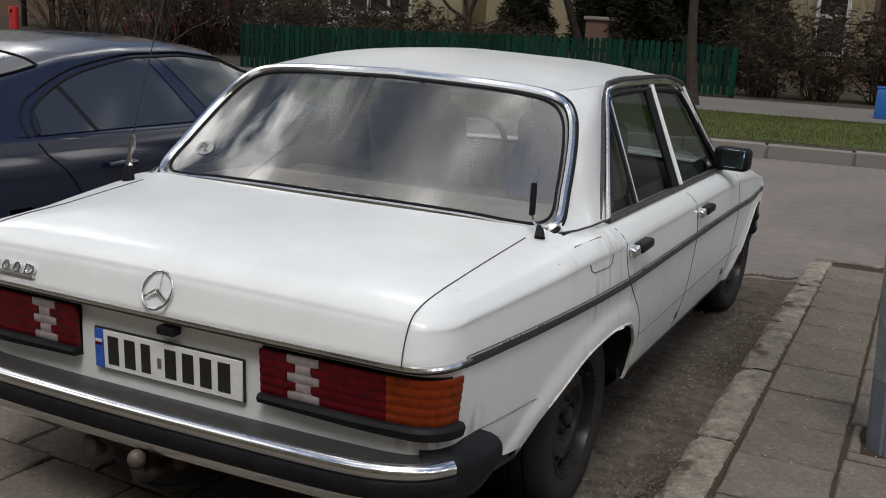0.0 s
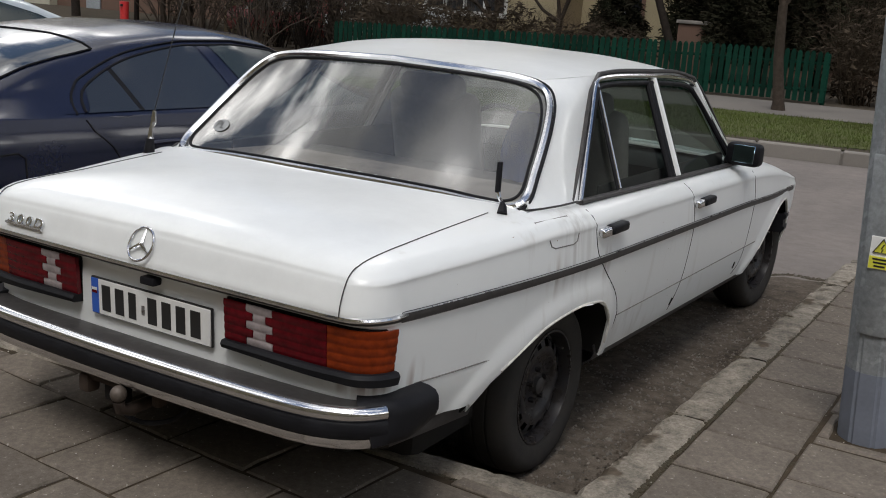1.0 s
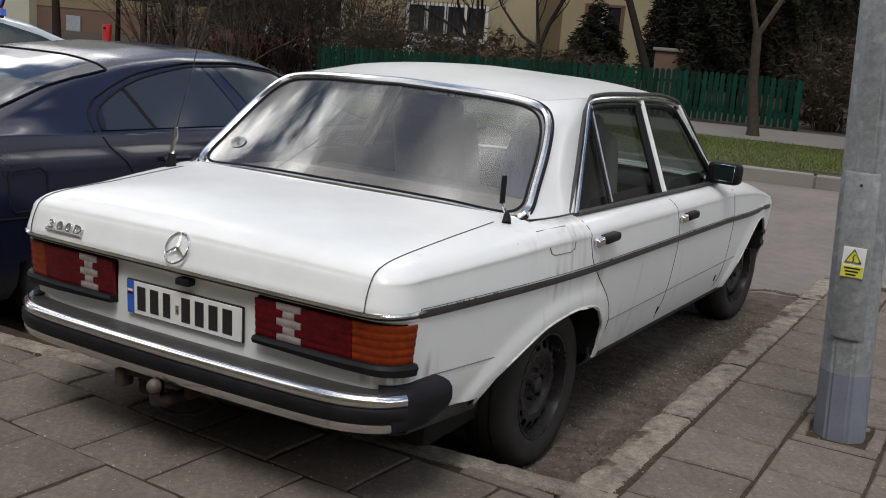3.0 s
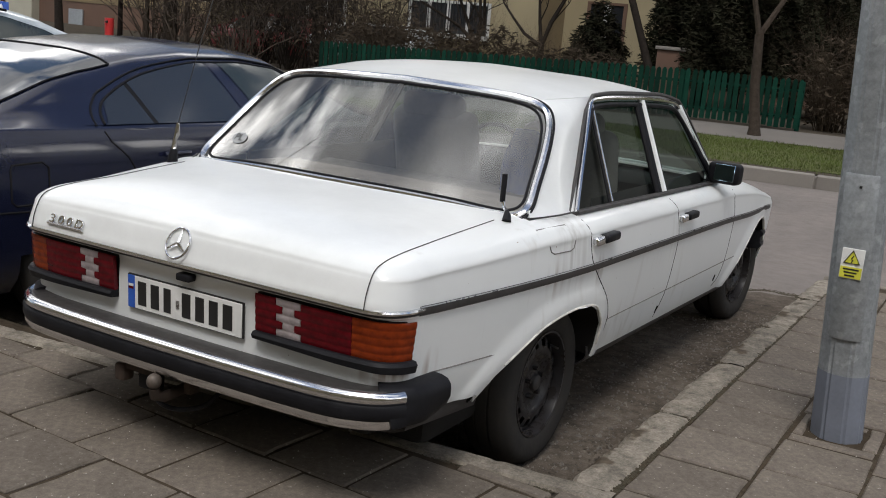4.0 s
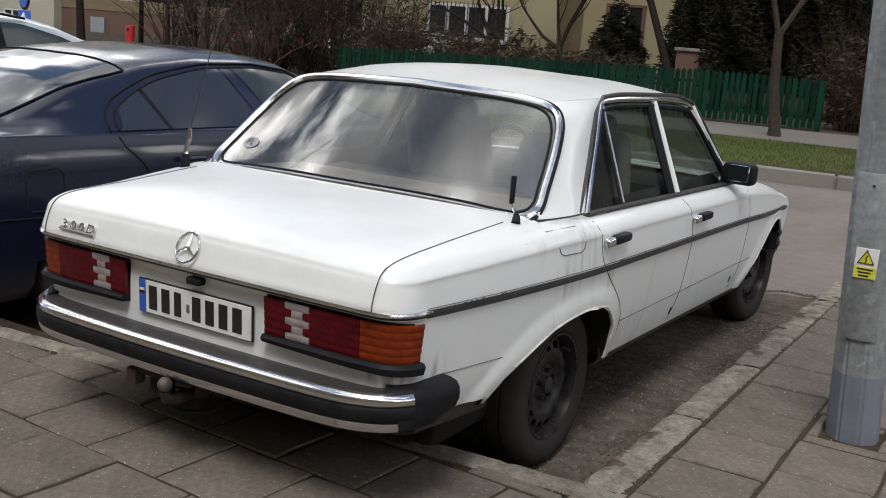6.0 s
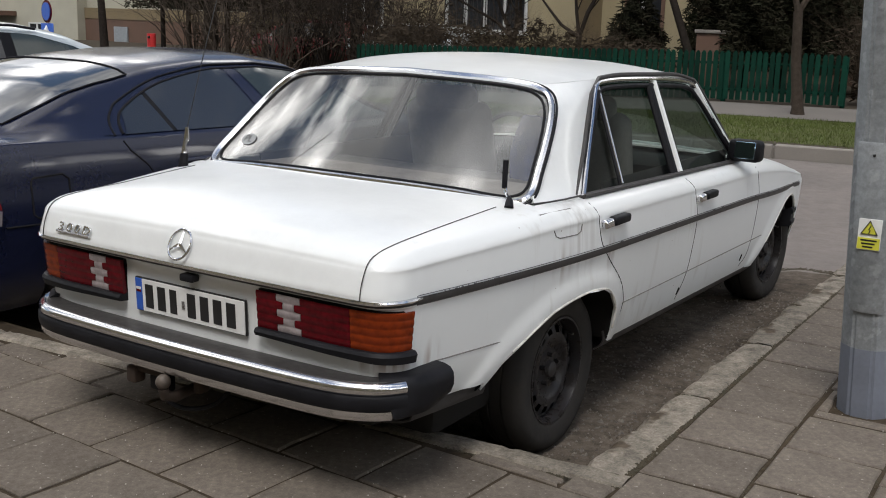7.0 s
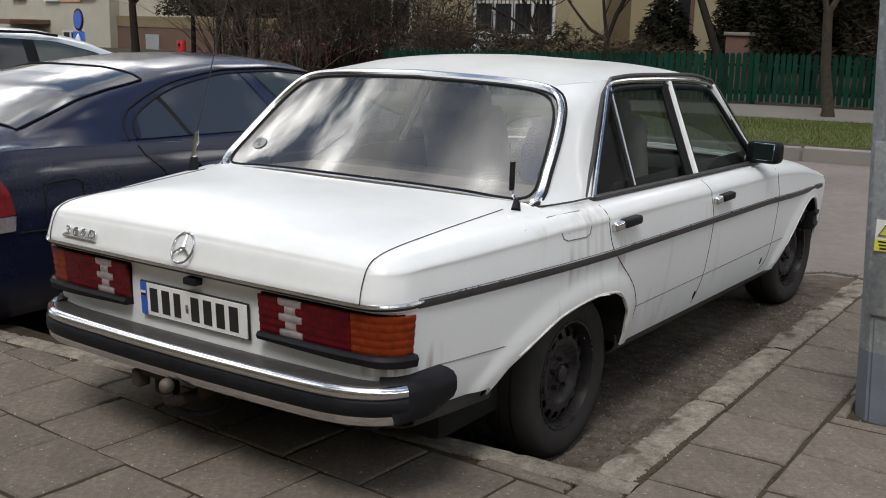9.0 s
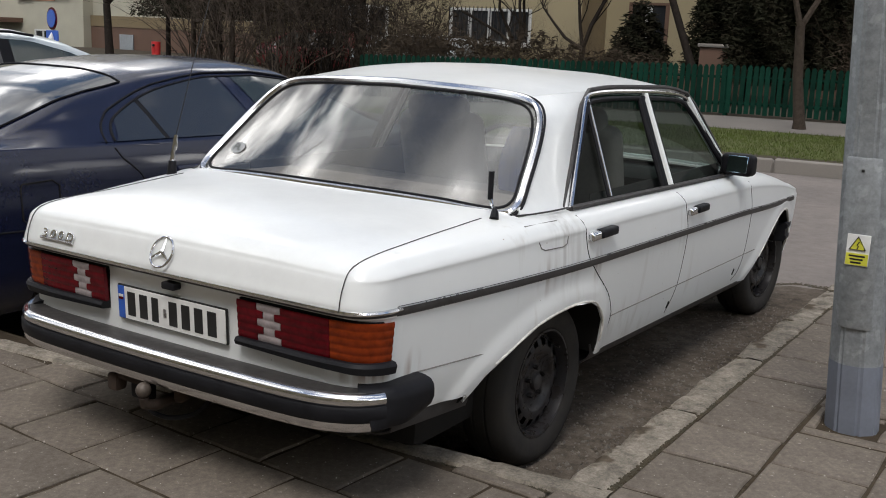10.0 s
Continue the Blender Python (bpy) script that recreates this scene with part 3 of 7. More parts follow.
def wheel(car, name, x, y, z, side, radius=0.312, width=0.195, turn=0.0):
    """Tyre, pressed-steel rim with round slots, hub and bolts; the axle lies along x."""
    m = Matrix.Translation((x, y, z)) @ Matrix.Rotation(radians(turn), 4, "Z") @ Matrix.Diagonal((side, 1, 1, 1))

    def spin(profile, n=64):
        bm = bmesh.new()
        rings = [[bm.verts.new(m @ Vector((o, r * math.cos(k * math.tau / n), r * math.sin(k * math.tau / n)))) for o, r in profile] for k in range(n)]
        for k in range(n):
            a, b = rings[k], rings[(k + 1) % n]
            for j in range(len(profile) - 1):
                bm.faces.new((a[j], b[j], b[j + 1], a[j + 1]))
        bmesh.ops.remove_doubles(bm, verts=bm.verts[:], dist=1e-5)
        bmesh.ops.recalc_face_normals(bm, faces=bm.faces[:])
        return bm

    h = width / 2
    w = part(name, spin([(-h + 0.01, 0.205), (-h, 0.26), (-h + 0.012, radius - 0.016), (-h + 0.035, radius), (-0.03, radius + 0.003), (-0.028, radius - 0.007), (-0.022, radius - 0.007), (-0.02, radius + 0.003), (0.02, radius + 0.003), (0.022, radius - 0.007), (0.028, radius - 0.007), (0.03, radius + 0.003), (h - 0.035, radius), (h - 0.012, radius - 0.016), (h - 0.001, 0.285), (h + 0.002, 0.265), (h, 0.24), (h - 0.006, 0.215), (h - 0.012, 0.204), (h - 0.03, 0.197)]), TYRE, car, "worn black tyre", angle=60)
    part("rim", spin([(h - 0.018, 0.205), (h - 0.008, 0.203), (h - 0.008, 0.196), (h - 0.03, 0.190), (h - 0.06, 0.186), (h - 0.062, 0.178)]), RIM, w, "black painted steel rim")
    # disc with slots
    bm = bmesh.new()
    n = 96
    prof = [(h - 0.062, 0.180), (h - 0.040, 0.165), (h - 0.032, 0.140), (h - 0.030, 0.118), (h - 0.036, 0.108), (h - 0.050, 0.092), (h - 0.052, 0.060), (h - 0.044, 0.040), (h - 0.044, 0.0)]
    rings = [[bm.verts.new(m @ Vector((o, r * math.cos(k * math.tau / n), r * math.sin(k * math.tau / n)))) for o, r in prof] for k in range(n)]
    for k in range(n):
        a, b = rings[k], rings[(k + 1) % n]
        for j in range(len(prof) - 1):
            if j == 1 and k % 6 in (1, 2, 3):
                continue
            bm.faces.new((a[j], b[j], b[j + 1], a[j + 1]))
    bmesh.ops.remove_doubles(bm, verts=bm.verts[:], dist=1e-5)
    bmesh.ops.recalc_face_normals(bm, faces=bm.faces[:])
    part("wheel_disc", bm, RIM, w, "black steel disc with slots")
    part("hub_cap", spin([(h - 0.044, 0.034), (h - 0.030, 0.030), (h - 0.024, 0.02), (h - 0.024, 0.0)], 24), TRIM, w, "dusty dark hub cap")
    for k in range(5):
        a = k * math.tau / 5 + 0.3
        bm = bmesh.new()
        bmesh.ops.create_cone(bm, cap_ends=True, segments=6, radius1=0.010, radius2=0.009, depth=0.022, matrix=m @ Matrix.Translation((h - 0.042, 0.056 * math.cos(a), 0.056 * math.sin(a))) @ Matrix.Rotation(math.pi / 2, 4, "Y"))
        part("wheel_bolt", bm, RIM, w)
    part("valve", tube([m @ Vector((h - 0.05, 0.13, 0.115)), m @ Vector((h - 0.012, 0.125, 0.11))], 0.004, 6), STEEL, w)
    return w


def build_saloon():
    car = thing("saloon_car", (0, 2.4, ROAD), "old white three-box saloon car with black steel wheels", "car")
    rows, panels = build_body(car)
    skins = []
    for ob in list(car.children):
        if ob.type == "MESH":
            me = ob.data
            skins.append(BVHTree.FromPolygons([v.co.copy() for v in me.vertices], [tuple(p.vertices) for p in me.polygons]))
    build_greenhouse(car)
    # underbody, wheel wells
    bm = bmesh.new()
    box(bm, (-0.68, 0.55, 0.06), (0.68, 4.3, 0.30), 0.05)
    part("underbody", bm, DARK, car, "dark underbody")
    for s in (1, -1):
        for arch in (REAR_ARCH, FRONT_ARCH):
            pts = smooth_curve(arch, 3)
            rows2 = [[rake(on_side_raw(rows, y, z, s, o)) for y, z in pts] for o in (0.006, -0.10, -0.30)]
            part("wheel_well", grid_mesh("well", rows2), DARK, car, "dark wheel well")
            lip = [rake(on_side_raw(rows, y, z + 0.004, s, 0.0125)) for y, z in pts[4:-2]]
            part("arch_lip", tube(lip, 0.0045, 6), GRIME, car)
        # dark sill skirts
        for y0, y1, zb in ((0.30, 0.66, 0.20), (1.50, 3.42, 0.185)):
            ys = [y0 + (y1 - y0) * k / 12 for k in range(13)]
            r = []
            for z, o in ((0.27, -0.014), (0.236, -0.008), (0.215, -0.016), (zb, -0.05), (zb - 0.02, -0.16)):
                r.append([rake((s * (width_at(0.850, y) + o), y, z + (0.02 if y < 0.7 else 0))) for y in ys])
            part("sill", thick(grid_mesh("sill", r), 0.006), TRIM, car, "dark grey undersealed sill")
        # body-side rub strip
        ys = [0.24 + 0.08 * k for k in range(51)]
        strip = [on_side(rows, y, 0.628 - 0.028 * max(0, (y - 3.1) / 1.3) ** 1.2, s, 0.003) for y in ys]
        part("rub_strip", tube(strip, 0.015, 8, flat=0.55), TRIM, car, "dark rubber side strip with chrome edge")
        part("strip_edge", tube([(p[0] + s * 0.004, p[1], p[2] + 0.012) for p in strip], 0.0022, 6), STEEL, car)
        # panel gaps
        gaps = [[(1.285, 0.80), (1.308, 0.667), (1.379, 0.593), (1.526, 0.48), (1.585, 0.40), (1.592, 0.36), (1.570, 0.262)],
                [(2.285, 0.80), (2.32, 0.70), (2.335, 0.61), (2.325, 0.49), (2.30, 0.36), (2.24, 0.262)],
                [(3.25, 0.78), (3.28, 0.61), (3.26, 0.34), (3.17, 0.265)]]
        for g in gaps:
            part("panel_gap", tube([on_side(rows, y, z, s, -0.0012) for y, z in smooth_curve(g, 6)], 0.0029, 6), DARK, car, "dark panel gap")
        # thin grey line painted for the shade in the lower body crease
        for a, b in ((0.33, 0.80), (1.585, 3.46)):
            part("body_crease", tube([on_side(rows, a + (b - a) * k / 16, (0.424 if b < 1 else 0.375) - (0.014 * k / 16 if b < 1 else -0.02 * k / 16), s, 0.0) for k in range(17)], 0.0024, 6), SEAM, car, "lower body crease with its shade drawn as a grey line")
        # small dark oval plug marks at the foot of two door gaps
        for y, z in ((2.245, 0.30), (3.155, 0.315)):
            part("rust_mark", tube([on_side(rows, y - 0.006, z - 0.016, s, 0.0), on_side(rows, y, z, s, 0.001), on_side(rows, y + 0.006, z + 0.016, s, 0.0)], 0.006, 8, flat=0.5), DARK, car, "small dark oval mark near the sill")
        # door handles
        for y, z in ((1.405, 0.727), (2.425, 0.717)):
            p = on_side(rows, y, z, s, 0.0)
            bm = bmesh.new()
            box(bm, (-0.012, -0.100, -0.018), (0.026, 0.100, 0.015), 0.011, 3)
            h = part("door_handle", bm, CHROME, car, "chrome door handle with black insert")
            h.matrix_basis = Matrix.Translation(p)
            h.data.transform(Matrix.Diagonal((s, 1, 1, 1)))
            if s < 0:
                h.data.flip_normals()
            bm = bmesh.new()
            box(bm, (-0.004, -0.035, -0.014), (0.034, 0.104, 0.019), 0.010, 3)
            k = part("handle_grip", bm, RUBBER, car, "black grip")
            k.data.transform(Matrix.Translation((p[0], p[1], p[2])) @ Matrix.Diagonal((s, 1, 1, 1)))
            h.data.transform(Matrix.Translation(p))
            h.matrix_basis = Matrix.Identity(4)
        # trunk gap
        seam = [(0.712, 0.098, 0.635), (0.712, 0.104, 0.672), (0.712, 0.117, 0.708), (0.712, 0.136, 0.738), (0.712, 0.169, 0.757), (0.711, 0.235, 0.768), (0.709, 0.36, 0.7775), (0.705, 0.55, 0.792), (0.700, 0.86, 0.8165)]
        line = []
        for x, y, z in smooth_curve(seam, 8):
            p = rake((s * x, y, z))
            if y > 0.165:
                hits = [tree.ray_cast(Vector((p[0], p[1], 1.2)), Vector((0, 0, -1)))[:2] for tree in skins]
                hits = [h for h in hits if h[0] and h[0].z > 0.6]
                if hits:
                    hit, nor = max(hits, key=lambda h: h[0].z)
                    p = tuple(hit + nor * 0.001)
            line.append(p)
        part("panel_gap", tube(line, 0.0017, 6), TRIM, car, "dark boot lid gap")
    # bright strip round the tail, above the lamps
    tail = []
    for k in range(-44, 45):
        u = abs(k) / 44
        x, y = body_point(rows, 20, ("tail", u)) if u < 1 else body_point(rows, 20, ("side", 0.27))
        tail.append((math.copysign(x, k) if k else 0, y - 0.004, 0.628))
    part("tail_strip", tube([rake(p) for p in tail], 0.011, 8, flat=0.7), TRIM, car, "dark strip under the boot lid")
    part("tail_strip_edge", tube([rake((p[0] * 1.001, p[1] - 0.008, p[2] + 0.004)) for p in tail], 0.0075, 8), CHROME, car, "chrome strip")
    # lamps: ribbed lens in sections, wrapping the corner
    for s in (1, -1):
        base = []
        for k in range(61):
            u = k / 60
            if u < 0.72:
                x = 0.318 + (0.715 - 0.318) * u / 0.72
                y = 0.110 + 0.012 * max(0, (x - 0.56) / 0.155) ** 2
            else:
                a = (u - 0.72) / 0.28 * math.pi / 2 * 0.93
                x, y = 0.715 + 0.100 * math.sin(a), 0.122 + 0.118 * (1 - math.cos(a))
            base.append((x, y))

        def along(k):
            i = min(int(k), 59)
            return tuple(base[i][q] + (base[i + 1][q] - base[i][q]) * (k - i) for q in (0, 1))

        def lens(name, k0, k1, mat, lift=0.0, za=0.0, zb=0.0):
            r = []
            for j in range(41):
                z = 0.484 + 0.119 * j / 40
                rib = 0.0022 * abs(math.sin(math.pi * (j / 40) * 5.0)) ** 0.8
                tooth = 1.0 if int(j / 8.01) % 2 else -1.0
                line = []
                for i in range(21):
                    k = k0 + za * tooth + (k1 + zb * tooth - k0 - za * tooth) * i / 20
                    x, y = along(k)
                    q = along(min(k + 1, 60)), along(max(k - 1, 0))
                    d = Vector((q[0][0] - q[1][0], q[0][1] - q[1][1], 0)).normalized()
                    nx, ny = d.y, -d.x
                    slope = 0.010 * (1 - j / 40)
                    line.append(rake((s * (x + nx * (rib + lift - slope)), y + ny * (rib + lift - slope), z)))
                r.append(line)
            return part(name, thick(grid_mesh("lens", r), 0.02), mat, lamp)
        r = []
        for z, o in ((0.604, -0.012), (0.488, -0.022), (0.486, 0.004), (0.476, 0.011), (0.452, 0.005), (0.449, -0.03)):
            line = []
            for k in range(61):
                x, y = base[k]
                q = base[min(k + 1, 60)], base[max(k - 1, 0)]
                d = Vector((q[0][0] - q[1][0], q[0][1] - q[1][1], 0)).normalized()
                o2 = o
                line.append(rake((s * (x + d.y * o2), y - d.x * o2, z + (0.012 * (1 - k / 60) if z < 0.46 else 0))))
            r.append(line)
        lamp = part("tail_lamp", thick(grid_mesh("housing", r), 0.02), RUBBER, car, "tail lamp with black lower housing")
        lens("lens", 0, 9.6, RED, 0, 0, 1.3)
        lens("lens", 9.9, 17.0, CLEAR, -0.001, 1.3, -1.3)
        lens("lens", 17.3, 37.6, RED, 0, -1.3, 0)
        lens("lens", 37.8, 59.5, ORANGE)
    # number plate: bars stand for the characters
    top, tilt = 0.552, 0.05
    bm = bmesh.new()
    box(bm, (-0.262, -0.006, -0.058), (0.262, 0.004, 0.058), 0.004)
    plate = part("number_plate", bm, INK, car, "white number plate with a blue strip and dark bars")
    bm = bmesh.new()
    box(bm, (-0.224, -0.009, -0.054), (0.258, -0.004, 0.054), 0.001, 1)
    part("plate_face", bm, PLATE, plate)
    bm = bmesh.new()
    box(bm, (-0.258, -0.009, -0.054), (-0.2245, -0.004, 0.054), 0.001, 1)
    part("plate_strip", bm, PLATEBLUE, plate, "blue strip")
    bm = bmesh.new()
    box(bm, (-0.253, -0.0105, 0.018), (-0.230, -0.0085, 0.026))
    part("flag_band", bm, PLATE, plate)
    bm = bmesh.new()
    box(bm, (-0.253, -0.0105, 0.009), (-0.230, -0.0085, 0.0175))
    part("flag_band", bm, RED, plate)
    x = -0.208
    for k, wd in enumerate((0.052, 0.052, 0.046, None, 0.052, 0.052, 0.052, 0.052)):
        if wd is None:
            bm = bmesh.new()
            box(bm, (x + 0.004, -0.0105, -0.018), (x + 0.018, -0.0085, 0.010))
            part("seal_mark", bm, STEEL, plate)
            x += 0.030
            continue
        bm = bmesh.new()
        box(bm, (x, -0.0105, -0.040), (x + wd - 0.012, -0.0085, 0.040), 0.001, 1)
        part("plate_bar", bm, INK, plate)
        x += wd + 0.009
    pm = Matrix.Translation((0.004, 0.129, 0.497)) @ Matrix.Rotation(tilt, 4, "X")
    for o in (plate, *plate.children_recursive):
        o.data.transform(pm)
    bm = bmesh.new()
    box(bm, (-0.005, 0.094, 0.580), (0.055, 0.13, 0.604), 0.006)
    part("plate_lamp", bm, RUBBER, car, "dark plate lamp")
    # round emblem: ring and three rays
    em = Matrix.Translation((0.0, 0.103, 0.694)) @ Matrix.Rotation(radians(-27), 4, "X") @ Matrix.Rotation(radians(90), 4, "X")
    R = 0.049
    em_ob = part("boot_emblem", tube([em @ Vector((R * math.cos(a), R * math.sin(a), 0.006)) for a in [k * math.tau / 40 for k in range(40)]], 0.0042, 8, closed=True), CHROME, car, "round chrome emblem")
    for k in range(3):
        a = math.pi / 2 + k * math.tau / 3
        part("emblem_ray", tube([em @ Vector((0, 0, 0.007)), em @ Vector((R * math.cos(a), R * math.sin(a), 0.006))], 0.0065, 6, taper=(1, 0.35)), CHROME, em_ob)
    # model badge
    for k, ch in enumerate("300D"):
        cu = bpy.data.curves.new("badge", "FONT")
        cu.body, cu.size, cu.extrude, cu.bevel_depth = ch, 0.050, 0.003, 0.0016
        tmp = new("tmp", cu)
        bpy.context.view_layer.update()
        me = bpy.data.meshes.new_from_object(tmp.evaluated_get(bpy.context.evaluated_depsgraph_get()))
        bpy.data.objects.remove(tmp)
        me.materials.clear()
        me.transform(Matrix.Translation((-0.622 + 0.042 * k, 0.092, 0.668)) @ Matrix.Rotation(radians(-24), 4, "X") @ Matrix.Rotation(radians(90), 4, "X") @ Matrix.Diagonal((1.15, 0.8, 1, 1)))
        part("badge_letter", me, CHROME, car, "chrome model badge letter")
    part("badge_bar", tube([(-0.632, 0.094, 0.664), (-0.455, 0.091, 0.664)], 0.005, 6), CHROME, car)
    # rear bumper
    plan = smooth_curve([(-0.812, 0.35), (-0.802, 0.24), (-0.770, 0.155), (-0.71, 0.095), (-0.60, 0.054), (-0.30, 0.040), (0, 0.036), (0.30, 0.040), (0.60, 0.054), (0.73, 0.09), (0.798, 0.15), (0.834, 0.24), (0.846, 0.35)], 6)
    mid = [p for p in plan if abs(p[0]) < 0.815]
    z0 = 0.300
    prof = [(-0.05, 0.085), (-0.006, 0.100), (0.006, 0.106), (0.016, 0.102), (0.023, 0.093), (0.024, 0.081), (0.020, 0.072), (0.012, 0.068), (0.012, 0.030), (0.021, 0.024), (0.020, 0.008), (0.008, -0.006), (-0.03, -0.010), (-0.05, -0.010)]
    bumper = part("rear_bumper", sweep([(p[0], p[1], z0) for p in mid], prof), CHROME, car, "chrome rear bumper with a black rubber band")
    part("bumper_band", sweep([(p[0], p[1], z0) for p in mid], [(0.008, 0.072), (0.022, 0.070), (0.027, 0.062), (0.027, 0.034), (0.022, 0.026), (0.008, 0.024)]), RUBBER, bumper, "black rubber band")
    part("bumper_filler", sweep([(p[0], p[1], z0) for p in mid], [(-0.12, 0.075), (-0.12, 0.093), (-0.05, 0.104), (-0.006, 0.104), (-0.002, 0.100), (-0.008, 0.09)]), TRIM, bumper, "dark plastic top filler")
    for s in (1, -1):
        end = [p for p in plan if s * p[0] > 0.0 and p[1] > 0.13]
        if s < 0:
            end = [p for p in plan if p[0] < 0 and p[1] > 0.13]
        corner = sweep([(p[0], p[1], z0) for p in end], [(-0.06, 0.118), (-0.008, 0.116), (0.014, 0.110), (0.026, 0.096), (0.0285, 0.08), (0.0285, 0.03), (0.018, 0.004), (0.0, -0.008), (-0.06, -0.008)])
        for v in corner.verts:
            near = max(0, 1 - max(0, v.co.y - 0.10) / 0.09)
            v.co.x -= s * near * (v.co.z - z0 - 0.03) * 0.75
            v.co.z += 0.030 * max(0, (v.co.y - 0.24) / 0.11) * (v.co.z < z0 + 0.04)
        part("bumper_corner", corner, RUBBER, bumper, "black rubber bumper corner")
    # front bumper end seen past the wing
    fp = [(p[0] * 1.0, 4.47 - p[1]) for p in plan]
    part("front_bumper", sweep([(p[0], p[1], 0.27) for p in fp[::-1]], prof), RUBBER, car, "dark front bumper")
    # tow bar and its ball
    RUST = material("rusty_iron", (0.045, 0.030, 0.022), 0.85, 0.2, vary=0.4, scale=25, bump=0.3)
    tow = part("tow_bar", tube([(0, 0.30, 0.22), (0, 0.16, 0.215), (0, 0.06, 0.21), (0, 0.02, 0.225), (0, 0.015, 0.25)], 0.018, 10), RUST, car, "rusty tow bar")
    bm = bmesh.new()
    bmesh.ops.create_uvsphere(bm, u_segments=18, v_segments=12, radius=0.025, matrix=Matrix.Translation((0, 0.015, 0.272)))
    part("tow_ball", bm, material("tow_ball_grease", (0.105, 0.085, 0.070), 0.55, 0.3, vary=0.3, scale=30), tow, "worn grey tow ball")
    bm = bmesh.new()
    box(bm, (-0.15, 0.08, 0.20), (-0.06, 0.12, 0.27), 0.01)
    part("tow_socket", bm, RUBBER, tow, "black trailer socket")
    bm = bmesh.new()
    box(bm, (-0.45, 0.22, 0.20), (0.45, 0.29, 0.26), 0.015)
    part("tow_beam", bm, DARK, tow)
    for lo, hi, nm in (((-0.20, 0.06, 0.255), (-0.05, 0.085, 0.285), "tow_bracket"), ((-0.235, 0.05, 0.215), (-0.185, 0.10, 0.275), "socket_cap"), ((0.04, 0.10, 0.215), (0.075, 0.15, 0.265), "tow_bracket")):
        part(nm, box(bmesh.new(), lo, hi, 0.012, 2), RUST, tow, "rusty tow bracket")
    part("socket_cable", tube(smooth_curve([(-0.10, 0.11, 0.20), (-0.07, 0.10, 0.165), (0.0, 0.12, 0.15), (0.09, 0.15, 0.175), (0.12, 0.20, 0.22)], 5), 0.008, 6), RUBBER, tow, "black trailer cable")
    # silencer valance below the bumper
    bm = bmesh.new()
    box(bm, (-0.74, 0.13, 0.25), (0.74, 0.24, 0.36), 0.03)
    part("rear_valance", bm, DARK, car, "dark rear valance")
    # wheels
    for s in (1, -1):
        wheel(car, "rear_wheel", s * 0.700, 1.215, ROAD + 0.305, s)
        wheel(car, "front_wheel", s * 0.70, 3.99, ROAD + 0.305, s, turn=-4)
    # door mirror
    p = Vector((0.885, 3.01, 0.812))
    for s in (1, -1):
        bm = bmesh.new()
        box(bm, (-0.09, -0.03, -0.052), (0.075, 0.06, 0.056), 0.026, 4)
        mir = part("door_mirror", bm, RUBBER, car, "black door mirror")
        mir.data.transform(Matrix.Translation((s * p.x, p.y, p.z)) @ Matrix.Rotation(radians(-8 * s), 4, "Z"))
        bm = bmesh.new()
        box(bm, (-0.045, -0.034, -0.038), (0.060, -0.029, 0.044), 0.002, 1)
        # blue tint stands in for the sky this glass would mirror
        me2 = part("mirror_glass", bm, material("mirror_glass", (0.35, 0.5, 0.6), 0.03, 1.0, vary=0.02), mir, "mirror glass tinted blue in place of mirrored sky")
        me2.data.transform(Matrix.Translation((s * p.x, p.y - 0.006, p.z)) @ Matrix.Rotation(radians(-8 * s), 4, "Z") @ Matrix.Rotation(radians(-9), 4, "X"))
        part("mirror_foot", tube([(s * 0.79, 3.05, 0.765), (s * 0.86, 3.03, 0.785)], 0.022, 8), RUBBER, mir)
    # fuel flap outline
    flap = [(0.930, 0.795), (0.962, 0.742), (0.975, 0.722), (1.00, 0.713), (1.12, 0.711), (1.148, 0.719), (1.156, 0.742), (1.130, 0.797)]
    part("fuel_flap", tube([on_side(rows, y, z, 1, 0.0004) for y, z in flap], 0.0022, 6, closed=True), SEAM, car, "fuel flap with rounded corners")
    # rear aerial stub on the wing
    ant = part("aerial_base", tube([(0.735, 0.885, 0.795), (0.728, 0.90, 0.815), (0.722, 0.905, 0.828)], 0.0125, 10, taper=(1.3, 1.0, 0.5)), RUBBER, car, "black aerial foot")
    part("aerial_stub", tube([(0.722, 0.905, 0.825), (0.700, 0.925, 0.835), (0.69, 0.93, 0.86)], 0.006, 8), CHROME, ant)
    part("aerial_sleeve", tube([(0.69, 0.93, 0.85), (0.688, 0.935, 0.945)], 0.0095, 10), RUBBER, ant, "black aerial sleeve")
    # long whip aerial on the other rear wing
    ant = part("aerial_foot", tube([(-0.752, 0.845, 0.770), (-0.752, 0.847, 0.81), (-0.751, 0.85, 0.842)], 0.019, 10, taper=(1.25, 1.0, 0.8)), RUBBER, car, "black rubber aerial foot")
    part("aerial_stub", tube([(-0.751, 0.85, 0.840), (-0.754, 0.855, 0.875), (-0.748, 0.862, 0.90), (-0.750, 0.868, 0.945)], 0.012, 8, taper=(1.0, 0.6, 1.0, 0.6)), CHROME, ant, "chrome aerial stub")
    part("aerial_mast", tube([(-0.750, 0.868, 0.94), (-0.748, 0.965, 1.234), (-0.745, 1.08, 1.56)], 0.0020, 6), INK, ant, "thin black aerial mast")
    # country sticker on the rear screen
    st = bmesh.new()
    c0 = Vector((-0.595, screen_y(0.595, 0.915) - 0.0045, 0.915 - RAKE))
    ax, az = Vector((1, -0.27, 0)).normalized(), Vector((0, 0.72, 0.69))
